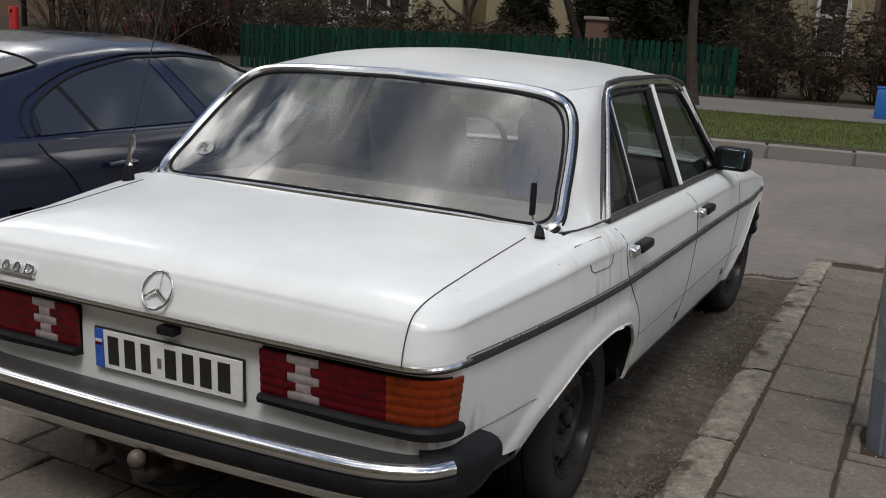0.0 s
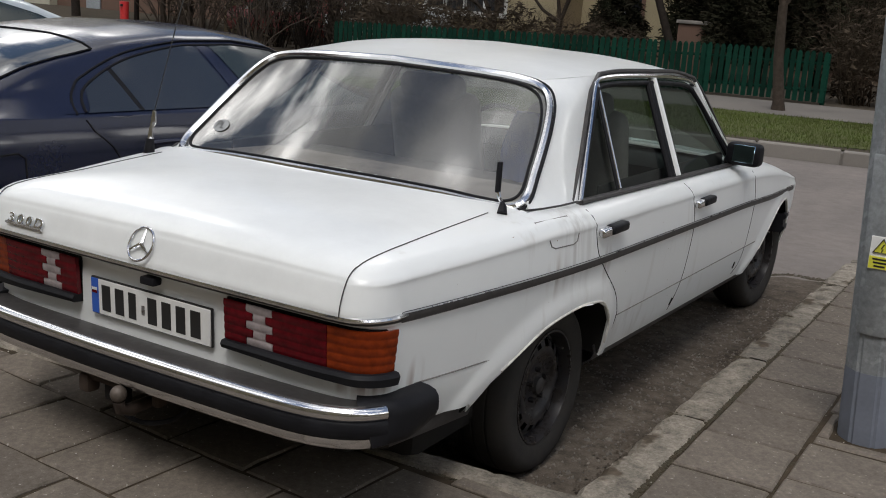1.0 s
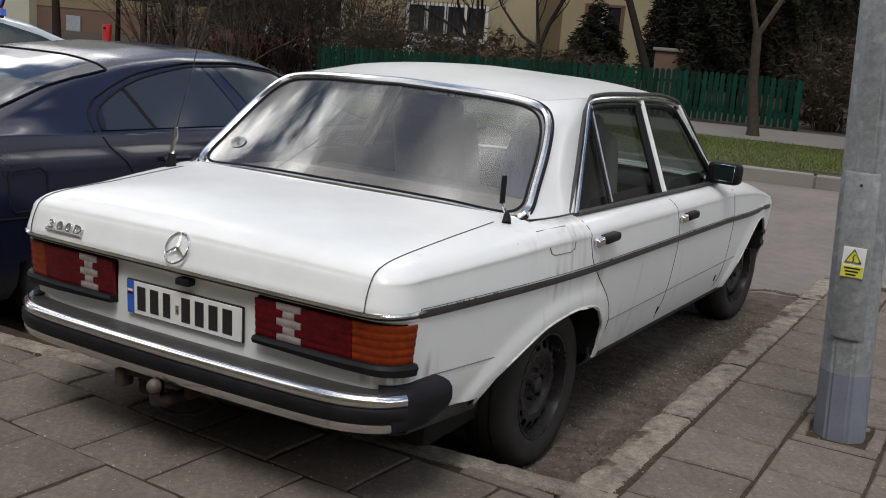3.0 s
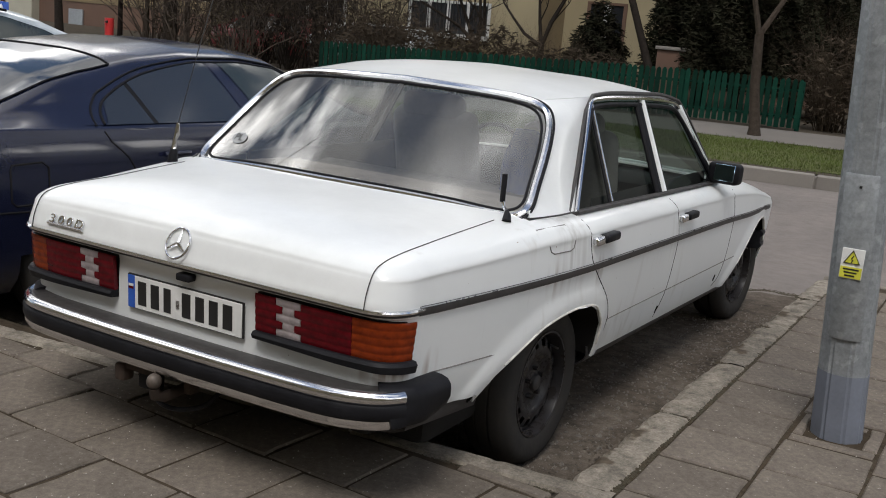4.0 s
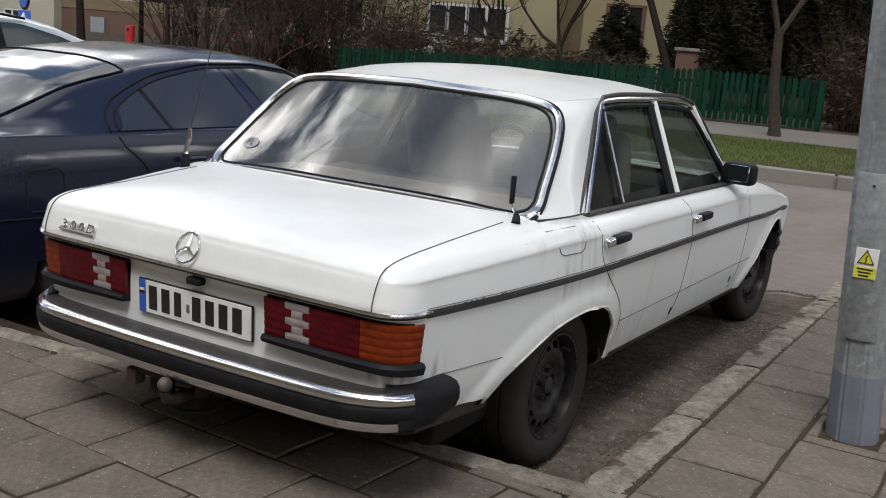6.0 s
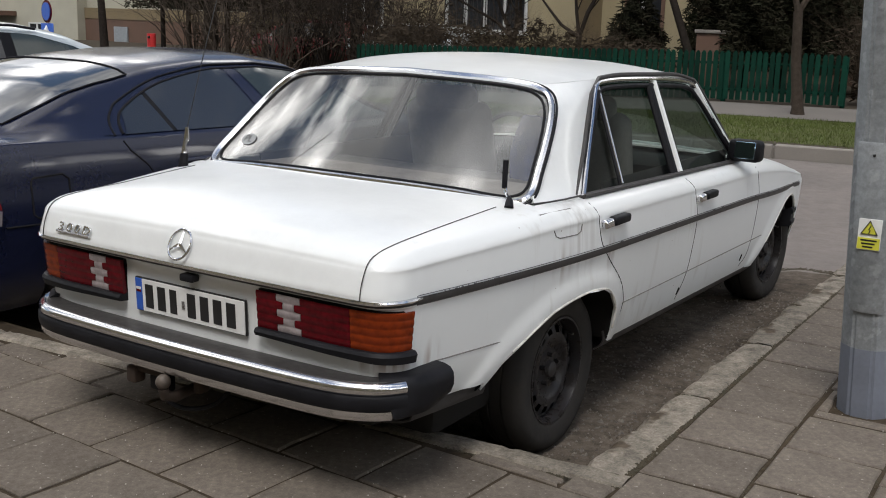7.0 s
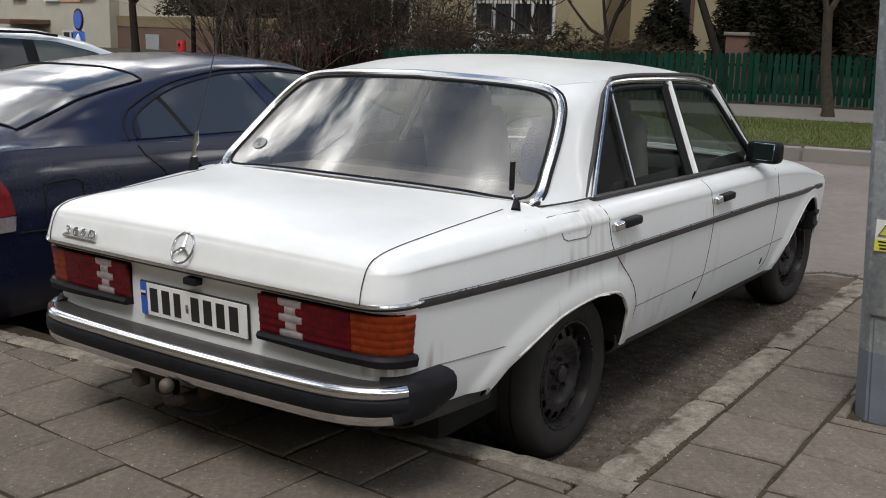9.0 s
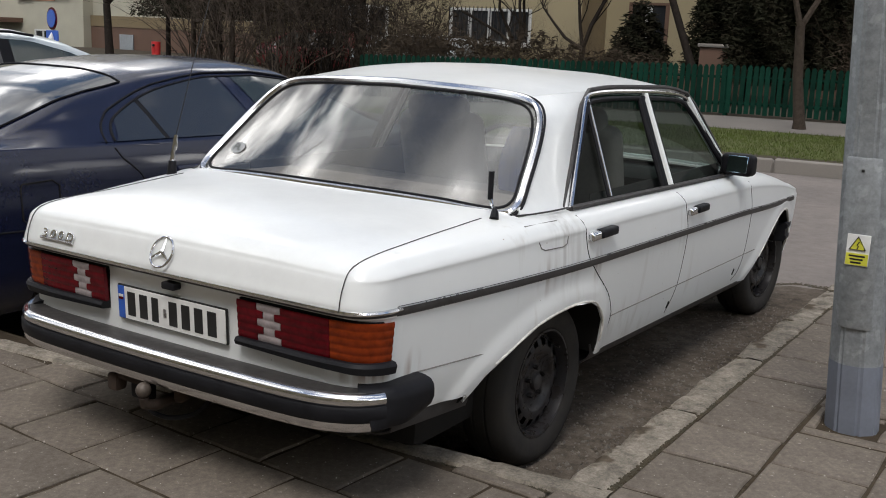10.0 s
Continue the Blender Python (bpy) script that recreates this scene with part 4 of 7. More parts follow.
    ring = [st.verts.new(c0 + ax * (0.042 * math.cos(a)) + az * (0.030 * math.sin(a))) for a in [k * math.tau / 24 for k in range(24)]]
    st.faces.new(ring)
    stick = part("country_sticker", st, STICKER, car, "oval faded country sticker")
    cu = bpy.data.curves.new("letters", "FONT")
    cu.body, cu.size, cu.align_x, cu.align_y = "PL", 0.050, "CENTER", "CENTER"
    tmp = new("tmp", cu)
    bpy.context.view_layer.update()
    me = bpy.data.meshes.new_from_object(tmp.evaluated_get(bpy.context.evaluated_depsgraph_get()))
    bpy.data.objects.remove(tmp)
    me.materials.clear()
    nz = ax.cross(az).normalized()
    m4 = Matrix(((ax.x, az.x, nz.x, 0), (ax.y, az.y, nz.y, 0), (ax.z, az.z, nz.z, 0), (0, 0, 0, 1)))
    me.transform(Matrix.Translation(c0 + nz * 0.0025) @ m4)
    part("sticker_letters", me, INK, stick)
    # cabin
    shelf = [[rake((x, y, 0.81)) for x in (-0.66, -0.3, 0, 0.3, 0.66)] for y in (0.95, 1.2, 1.5)]
    part("parcel_shelf", thick(grid_mesh("shelf", shelf), 0.02), SHELFCLOTH, car, "grey rear parcel shelf")
    bm = bmesh.new()
    box(bm, (-0.62, -0.07, 0), (0.62, 0.07, 0.50), 0.05, 4, pose(0, 1.74, 0.29, 14))
    part("rear_bench_back", bm, GREYCLOTH, car, "grey rear bench backrest")
    bm = bmesh.new()
    box(bm, (-0.62, 1.70, 0.22), (0.62, 2.18, 0.40), 0.05, 4)
    part("rear_bench_seat", bm, CLOTH, car)
    bm = bmesh.new()
    box(bm, (-0.74, 1.5, 0.10), (0.74, 3.3, 0.20), 0.02)
    part("cabin_floor", bm, DARK, car)
    for s in (1, -1):
        bm = bmesh.new()
        box(bm, (-0.235, -0.065, 0), (0.235, 0.065, 0.72), 0.064, 5, pose(s * 0.36, 2.38, 0.32, 14))
        seat = part("front_seat_back", bm, GREYCLOTH, car, "grey front seat with a loose cloth cover")
        bm = bmesh.new()
        box(bm, (-0.17, -0.045, -0.05), (0.17, 0.045, 0.095), 0.044, 5, pose(s * 0.36, 2.205, 1.0, 12))
        part("headrest", bm, GREYCLOTH, seat)
        bm = bmesh.new()
        box(bm, (s * 0.36 - 0.24, 2.40, 0.22), (s * 0.36 + 0.24, 2.85, 0.38), 0.05, 4)
        part("seat_cushion", bm, CLOTH, seat)
    # blue jacket that hangs inside the rear window
    folds = bmesh.new()
    rings = []
    for j in range(13):
        z = 1.035 - 0.255 * j / 12
        w = 0.028 + 0.048 * math.sin(min(1, 0.2 + j / 9) * math.pi / 2)
        rings.append([folds.verts.new((0.435 + math.cos(a) * w * (1 + 0.22 * math.sin(5 * a + 0.25 * j)), 1.60 + math.sin(a) * w * 0.8 * (1 + 0.22 * math.sin(4 * a)), z)) for a in [k * math.tau / 24 for k in range(24)]])
    for r0, r1 in zip(rings, rings[1:]):
        for k in range(24):
            folds.faces.new((r0[k], r0[(k + 1) % 24], r1[(k + 1) % 24], r1[k]))
    folds.faces.new(rings[0])
    folds.faces.new(rings[-1][::-1])
    bmesh.ops.recalc_face_normals(folds, faces=folds.faces[:])
    part("hanging_jacket", folds, BLUECLOTH, car, "blue jacket hung inside the rear window")
    dash = [[rake((x, y, z)) for x in (-0.74, -0.4, 0, 0.4, 0.74)] for y, z in ((2.98, 0.55), (2.97, 0.76), (3.03, 0.80), (3.35, 0.81))]
    part("dashboard", thick(grid_mesh("dash", dash), 0.02), RUBBER, car, "black dashboard")
    wm = pose(-0.36, 2.80, 0.74, 62)
    part("steering_wheel", tube([wm @ Vector((0.195 * math.cos(a), 0.195 * math.sin(a), 0)) for a in [k * math.tau / 32 for k in range(32)]], 0.014, 8, closed=True), RUBBER, car, "black steering wheel")
    bm = bmesh.new()
    box(bm, (-0.74, 1.32, 0.20), (-0.735, 3.15, 0.80))
    box(bm, (0.735, 1.62, 0.20), (0.74, 3.15, 0.80))
    part("door_lining", bm, CLOTH, car)
    return car


def on_side_raw(rows, y, z, s, out):
    p = on_side(rows, y, z, s, out)
    return (p[0], p[1], p[2] + RAKE * p[1])


# ---- ground ----
SLAB = material("paving_slab", (0.141, 0.120, 0.099), 0.9, vary=0.2, scale=5, bump=0.35, bump_scale=160, spots=((0.27, 0.25, 0.225), 70, 0.66), amount=0.5, mottle=(34, 0.30))
KERB = material("kerb_concrete", (0.188, 0.166, 0.136), 0.92, vary=0.32, scale=7, bump=0.45, bump_scale=120, spots=((0.085, 0.068, 0.050), 5, 0.60), amount=0.6, mottle=(15, 0.5))
JOINT = material("dirt_joint", (0.042, 0.032, 0.022), 0.95, vary=0.4, scale=9, bump=0.5)
ASPHALT = material("bay_asphalt", (0.122, 0.103, 0.083), 0.93, vary=0.3, scale=1.7, bump=0.8, bump_scale=170, second=(0.066, 0.052, 0.040), spots=((0.17, 0.155, 0.138), 60, 0.69), mottle=(13, 0.55))
ROADMAT = material("road_asphalt", (0.162, 0.140, 0.125), 0.9, vary=0.2, scale=0.9, bump=0.3, bump_scale=200, mottle=(7, 0.2))
GRASS = material("grass_ground", (0.060, 0.078, 0.024), 0.95, vary=0.3, scale=3, bump=0.5, second=(0.085, 0.085, 0.040))
SOIL = material("bare_soil", (0.055, 0.046, 0.035), 0.95, vary=0.3, scale=2, bump=0.5)

ground = part("ground", mesh_from("ground", [(-400, -300, -0.20), (400, -300, -0.20), (400, 500, -0.20), (-400, 500, -0.20)], [(0, 1, 2, 3)]), SOIL)
tagged(ground, "bare brown soil under the place", "ground", kind="structure")
bay = part("parking_bay", grid_mesh("bay", [[(x, y + (0.09 * math.sin(7.3 * x) + 0.06 * math.sin(17 * x + 1) + 0.1 * x if y > 4.7 else 0), ROAD + (0.008 * math.sin(3 * x + y) * math.sin(2 * y) if y < 4.3 else 0.012 - 0.007 * (y > 4.7))) for x in [-8 + k * 0.12 for k in range(78)]] for y in [0.60 + k * 0.2075 for k in range(21)]]), ASPHALT)
tagged(bay, "worn grey asphalt of the parking bay with grit", "asphalt", kind="structure")

# ---- street ----
PAINT = material("galvanised_pole", (0.25, 0.265, 0.275), 0.55, 0.35, vary=0.16, scale=5, bump=0.12, spots=((0.31, 0.325, 0.335), 22, 0.58), mottle=(30, 0.22))
POLEBLUE = material("grey_blue_paint", (0.15, 0.165, 0.20), 0.6, vary=0.15, scale=8, bump=0.1)
YELLOW = material("yellow_sticker", (0.62, 0.60, 0.06), 0.5, vary=0.1, scale=20)
GREEN = material("green_fence_paint", (0.0035, 0.026, 0.0165), 0.75, vary=0.3, scale=5, bump=0.15, amount=1.2)
FOOTWAY = material("worn_footpath", (0.112, 0.100, 0.087), 0.9, vary=0.2, scale=1.2, bump=0.25)
PATHMAT = material("footpath", (0.185, 0.168, 0.148), 0.9, vary=0.12, scale=1.5, bump=0.2)
DARKBARK = material("dark_bark", (0.020, 0.016, 0.013), 0.95, vary=0.35, scale=14, bump=0.6)
BARK = material("bark", (0.046, 0.036, 0.028), 0.95, vary=0.35, scale=14, bump=0.8, bump_scale=60)
DARKTWIG = material("dark_twigs", (0.020, 0.016, 0.013), 0.95, vary=0.3, scale=4)
TWIG = material("twigs", (0.060, 0.047, 0.037), 0.95, vary=0.3, scale=4)
DRYTWIG = material("dry_hedge_twigs", (0.055, 0.041, 0.028), 0.95, vary=0.3, scale=4)
NEEDLE = material("conifer_needles", (0.014, 0.016, 0.009), 0.9, vary=0.4, scale=3, second=(0.017, 0.013, 0.008))
LEAF = material("withered_leaves", (0.048, 0.037, 0.026), 0.9, vary=0.4, scale=3)
for plant in (NEEDLE, DARKBARK, DARKTWIG, TWIG, DRYTWIG, BARK, GREEN, LEAF, GRASS, JOINT, TYRE, SLAB, KERB, ASPHALT, SOIL):
    plant.node_tree.nodes["Principled BSDF"].inputs["Specular IOR Level"].default_value = 0.08
BLADE = material("grass_blades", (0.062, 0.084, 0.022), 0.85, vary=0.35, scale=1.2, second=(0.066, 0.070, 0.026))
BLADE.node_tree.nodes["Principled BSDF"].inputs["Specular IOR Level"].default_value = 0.05
PLASTER = material("yellow_plaster", (0.27, 0.225, 0.135), 0.92, vary=0.08, scale=1.2, bump=0.15)
PALE = material("pale_plaster", (0.34, 0.32, 0.25), 0.92, vary=0.08, scale=1.2, bump=0.15)
PINK = material("salmon_plaster", (0.42, 0.22, 0.14), 0.92, vary=0.1, scale=1.2, bump=0.15)
BROWN = material("brown_plaster", (0.105, 0.060, 0.040), 0.92, vary=0.15, scale=1.2, bump=0.15)
OCHRE = material("ochre_and_shaded_plaster", (0.150, 0.112, 0.060), 0.92, vary=0.12, scale=1.2, bump=0.15)
FRAMEWHITE = material("white_window_frame", (0.50, 0.50, 0.48), 0.5, vary=0.05)
WINGLASS = material("dark_window_glass", (0.02, 0.022, 0.025), 0.06, vary=0.3, scale=1.0)
CURTAIN = material("net_curtain", (0.55, 0.55, 0.53), 0.8, vary=0.15, scale=8)


def jitter_box(lo, hi, bevel, rough, seed):
    """A worn block: bevelled box whose corners are pushed about a little."""
    rnd = random.Random(seed)
    bm = bmesh.new()
    bmesh.ops.create_cube(bm, size=1)
    for v in bm.verts:
        v.co = Vector([(lo[i] + hi[i]) / 2 + v.co[i] * (hi[i] - lo[i]) + rnd.uniform(-rough, rough) * (i < 2 or v.co.z > 0) for i in range(3)])
    bmesh.ops.bevel(bm, geom=[e for e in bm.edges if max(v.co.z for v in e.verts) > (lo[2] + hi[2]) / 2], offset=bevel, segments=1, affect="EDGES")
    return bm


def worn_kerb(a, b, axis, lo, hi, z0, z1, seed, wear=1.0):
    """A kerb block with a ragged arris along its length."""
    rnd = random.Random(seed)
    n = 36
    rows = []
    for k in range(n + 1):
        t = a + (b - a) * k / n
        chip = 0.010 + 0.009 * math.sin(t * 7 + seed) * math.sin(t * 19) + rnd.uniform(0, 0.005) + (rnd.random() < 0.10) * rnd.uniform(0.008, 0.024) + 0.03 * max(0, 1 - 14 * min(t - a, b - t) / (b - a)) * rnd.random()
        chip *= wear
        c2 = wear * rnd.uniform(0, 0.008) + (rnd.random() < 0.07) * 0.02
        line = [(lo, z0), (lo + c2 * 0.3, z1 - 0.012 - chip), (lo + 0.008 + chip * 1.3, z1 - 0.001 - chip * 0.25), ((lo + hi) / 2, z1 + rnd.uniform(-0.003, 0.003)), (hi - 0.008 - c2, z1), (hi, z1 - 0.012), (hi, z0)]
        rows.append([(u, t, z) if axis == "y" else (t, u, z) for u, z in line])
    bm = bmesh.new()
    bm.from_mesh(grid_mesh("kerb", rows))
    bmesh.ops.holes_fill(bm, edges=[e for e in bm.edges if e.is_boundary])
    bmesh.ops.recalc_face_normals(bm, faces=bm.faces[:])
    return bm


pavement = part("pavement", mesh_from("pavement", [(-9, -8, -0.006), (1.24, -8, -0.006), (1.24, 0.66, -0.006), (-9, 0.66, -0.006), (6, -8, -0.006), (6, 5.10, -0.006), (1.24, 4.98, -0.006)], [(0, 1, 2, 3), (1, 4, 5, 6)], False), JOINT)
tagged(pavement, "grey concrete slab pavement with dirt-filled joints", "pavement", kind="structure")
near_kerb = part("kerb", mesh_from("kerb_bed", [(1.11, 0.75, -0.10), (1.23, 0.75, -0.10), (1.23, 4.7, -0.10), (1.11, 4.7, -0.10)], [(0, 1, 2, 3)], False), JOINT)
tagged(near_kerb, "worn chipped concrete kerb round the parking bay", "kerb", kind="structure")
for k, (a, b) in enumerate(((0.80, 1.645), (1.655, 2.495), (2.51, 3.335), (3.35, 4.20), (4.21, 4.90))):
    part("kerb_stone", worn_kerb(a, b, "y", 1.092, 1.240, ROAD - 0.05, 0.004 - 0.006 * (k > 2), 40 + k), KERB, near_kerb, angle=30)
for k in range(5):
    bm = worn_kerb(0.02, 0.93, "x", -0.11, 0.0, ROAD - 0.05, -0.004 - 0.004 * k, 90 + k, 0.6)
    bmesh.ops.transform(bm, verts=bm.verts, matrix=Matrix.Translation((1.10 + k * 0.945, 5.03 + k * 0.04, 0)) @ Matrix.Rotation(0.04, 4, "Z"))
    part("kerb_stone", bm, KERB, near_kerb, angle=30)
for k in range(11):
    bm = worn_kerb(-0.94, 0.0, "x", -0.055, 0.055, ROAD - 0.05, 0.003, 60 + k, 0.4)
    bmesh.ops.transform(bm, verts=bm.verts, matrix=Matrix.Translation((1.262 - k * 0.945, 0.775 - k * 0.945 * 0.085, 0)) @ Matrix.Rotation(0.085, 4, "Z") @ Matrix.Diagonal((1, -1, 1, 1)))
    bmesh.ops.recalc_face_normals(bm, faces=bm.faces[:])
    part("kerb_stone", bm, KERB, near_kerb, angle=30)

road = part("road", mesh_from("road", [(-120, 4.55 - 12, ROAD + 0.004), (120, 4.55 + 12, ROAD + 0.004), (120, 11.1 + 18, ROAD + 0.004), (-120, 11.1 - 18, ROAD + 0.004)], [(0, 1, 2, 3)], False), ROADMAT)
tagged(road, "pale worn asphalt street", "road", kind="structure")
STREET = 0.15   # the street's slope across the plan


def street(x, y, z):
    """Far-side places, given along and across the street."""
    return (x, y + STREET * x, z - 0.016 * max(0, -4 - x))


def strip(name, y0, y1, z, mat, label, cat, x0=-60, x1=60, n=60, rough=0.0):
    rnd = random.Random(5)
    rows = [[street(x0 + (x1 - x0) * k / n, y, z + rnd.uniform(-rough, rough)) for k in range(n + 1)] for y in [y0 + (y1 - y0) * j / 6 for j in range(7)]]
    return tagged(part(name, grid_mesh(name, rows), mat), label, cat, kind="structure")


def kerb_stones(parent):
    """Separate kerb stones along the far side of the street."""
    bm = jitter_box((-0.485, -0.07, -0.2), (0.485, 0.085, 0.012), 0.014, 0.004, 12)
    me = bpy.data.meshes.new("kerb_stone")
    bm.to_mesh(me)
    bm.free()
    me.materials.append(PATHMAT)
    for k in range(18):
        o = part("kerb_stone", me, PATHMAT, parent)
        o.matrix_basis = Matrix.Translation(Vector(street(-9.5 + k * 0.985, 11.19, 0)) + Vector((0, 0, 0.004 * math.sin(k * 2.3)))) @ Matrix.Rotation(math.atan(STREET) + 0.004 * math.sin(k * 1.7), 4, "Z")


far_kerb = tagged(part("far_kerb", sweep([street(x, 11.25, 0) for x in (-60, -20, -4, 40)], [(0.10, -0.2), (0.10, -0.03), (0.08, -0.012), (-0.03, -0.012), (-0.03, -0.2)]), PATHMAT), "concrete kerb along the street", "kerb", kind="structure")
kerb_stones(far_kerb)
strip("kerb_dirt", 11.27, 11.66, 0.004, SOIL, "trodden earth edge behind the kerb", "earth", rough=0.006)
grass = strip("verge", 11.62, 15.5, 0.0, GRASS, "short spring grass verge", "grass", rough=0.012)
strip("footpath", 15.5, 18.6, 0.012, FOOTWAY, "grey-brown worn footpath along the fence", "footpath")
strip("yard", 18.6, 34, 0.0, SOIL, "brown yard soil behind the fence", "yard", rough=0.02)

# grass blades
rnd = random.Random(11)
verts, faces = [], []
for k in range(30000):
    x, y = rnd.uniform(-6.5, 3.2), 11.36 + 4.14 * rnd.random() ** 0.8
    px, py, pz = street(x, y, 0)
    a, h, w = rnd.uniform(0, math.tau), rnd.uniform(0.02, 0.055), 0.006
    dx, dy = math.cos(a) * w, math.sin(a) * w
    lx, ly = rnd.uniform(-0.03, 0.03), rnd.uniform(-0.03, 0.03)
    i = len(verts)
    verts += [(px - dx, py - dy, pz - 0.01), (px + dx, py + dy, pz - 0.01), (px + lx, py + ly, pz + h)]
    faces.append((i, i + 1, i + 2))
tagged(part("grass", mesh_from("grass", verts, faces, False), BLADE), "short green grass blades on the verge", "grass", kind="stuff")

# ---- lamp post beside the bay ----
pole = thing("lamp_post", (1.742, 1.925, 0), "grey galvanised eight-sided steel lamp post with a painted foot", "lamp post")
LEAN = -0.052


def pole_at(z):
    return Vector((1.742 + LEAN * z, 1.925, z))


def ring_post(z0, z1, r0, r1, n=8):
    bm = bmesh.new()
    a, b = ([bm.verts.new(pole_at(z) + Vector((r * math.cos((k + 0.5) * math.tau / n), r * math.sin((k + 0.5) * math.tau / n), 0))) for k in range(n)] for z, r in ((z0, r0), (z1, r1)))
    for k in range(n):
        bm.faces.new((a[k], a[(k + 1) % n], b[(k + 1) % n], b[k]))
    bm.faces.new(b)
    bm.faces.new(a[::-1])
    bmesh.ops.bevel(bm, geom=[e for e in bm.edges if abs(e.verts[0].co.z - e.verts[1].co.z) > 0.1], offset=0.010, segments=2, affect="EDGES")
    return bm


part("post_shaft", ring_post(0.255, 7.0, 0.0985, 0.055), PAINT, pole)
part("post_foot", ring_post(-0.02, 0.256, 0.1015, 0.0995), POLEBLUE, pole, "grey-blue painted foot")
bm = bmesh.new()
arc = [radians(-90 + k * 6) for k in range(-6, 7)]
rows = [[pole_at(z) + Vector((r * math.cos(a), r * math.sin(a), 0)) for a in arc] for z, r in ((0.40, 0.098), (0.41, 0.1015), (0.70, 0.1005), (1.01, 0.0995), (1.02, 0.096))]
bm.from_mesh(grid_mesh("door", rows))
part("access_door", shell(bm, 0.004), PAINT, pole, "grey access door")
bm = bmesh.new()
box(bm, (-0.005, -0.008, -0.005), (0.005, 0.0, 0.005), 0.002, 1, Matrix.Translation(pole_at(0.975) + Vector((0.0, -0.0985, 0))))
part("door_lock", bm, INK, pole)
bm = bmesh.new()
box(bm, (-0.040, -0.010, -0.057), (0.040, -0.006, 0.057), 0.001, 1, Matrix.Translation(pole_at(0.69) + Vector((0.0, -0.0965, 0))))
sticker = part("warning_sticker", bm, PLATE, pole, "white and yellow electric warning sticker")
tri = bmesh.new()
o = pole_at(0.708) + Vector((0, -0.1085, 0))
for r, dz, col in ((0.034, 0, YELLOW),):
    f = [tri.verts.new(o + Vector((r * math.sin(k * math.tau / 3), 0, r * math.cos(k * math.tau / 3)))) for k in range(3)]
    tri.faces.new(f)
part("warning_triangle", tri, YELLOW, sticker)
part("triangle_edge", tube([o + Vector((0.032 * math.sin(k * math.tau / 3), -0.001, 0.032 * math.cos(k * math.tau / 3))) for k in range(3)], 0.003, 6, closed=True, up=(0, 1, 0)), INK, sticker)
part("bolt_mark", tube([o + Vector((0.004, -0.001, 0.014)), o + Vector((-0.003, -0.001, 0)), o + Vector((0.003, -0.001, -0.002)), o + Vector((-0.002, -0.001, -0.014))], 0.002, 5, up=(0, 1, 0)), INK, sticker)
bm = bmesh.new()
box(bm, (-0.038, -0.0125, -0.054), (0.038, -0.0105, -0.012), 0.0, 1, Matrix.Translation(pole_at(0.69) + Vector((0.0, -0.0965, 0))))
part("sticker_panel", bm, YELLOW, sticker)
for k in range(3):
    bm = bmesh.new()
    box(bm, (-0.028 + 0.004 * k, -0.0135, -0.024 - 0.012 * k), (0.028 - 0.006 * k, -0.0128, -0.018 - 0.012 * k), 0.0, 1, Matrix.Translation(pole_at(0.69) + Vector((0.0, -0.0965, 0))))
    part("text_bar", bm, INK, sticker)


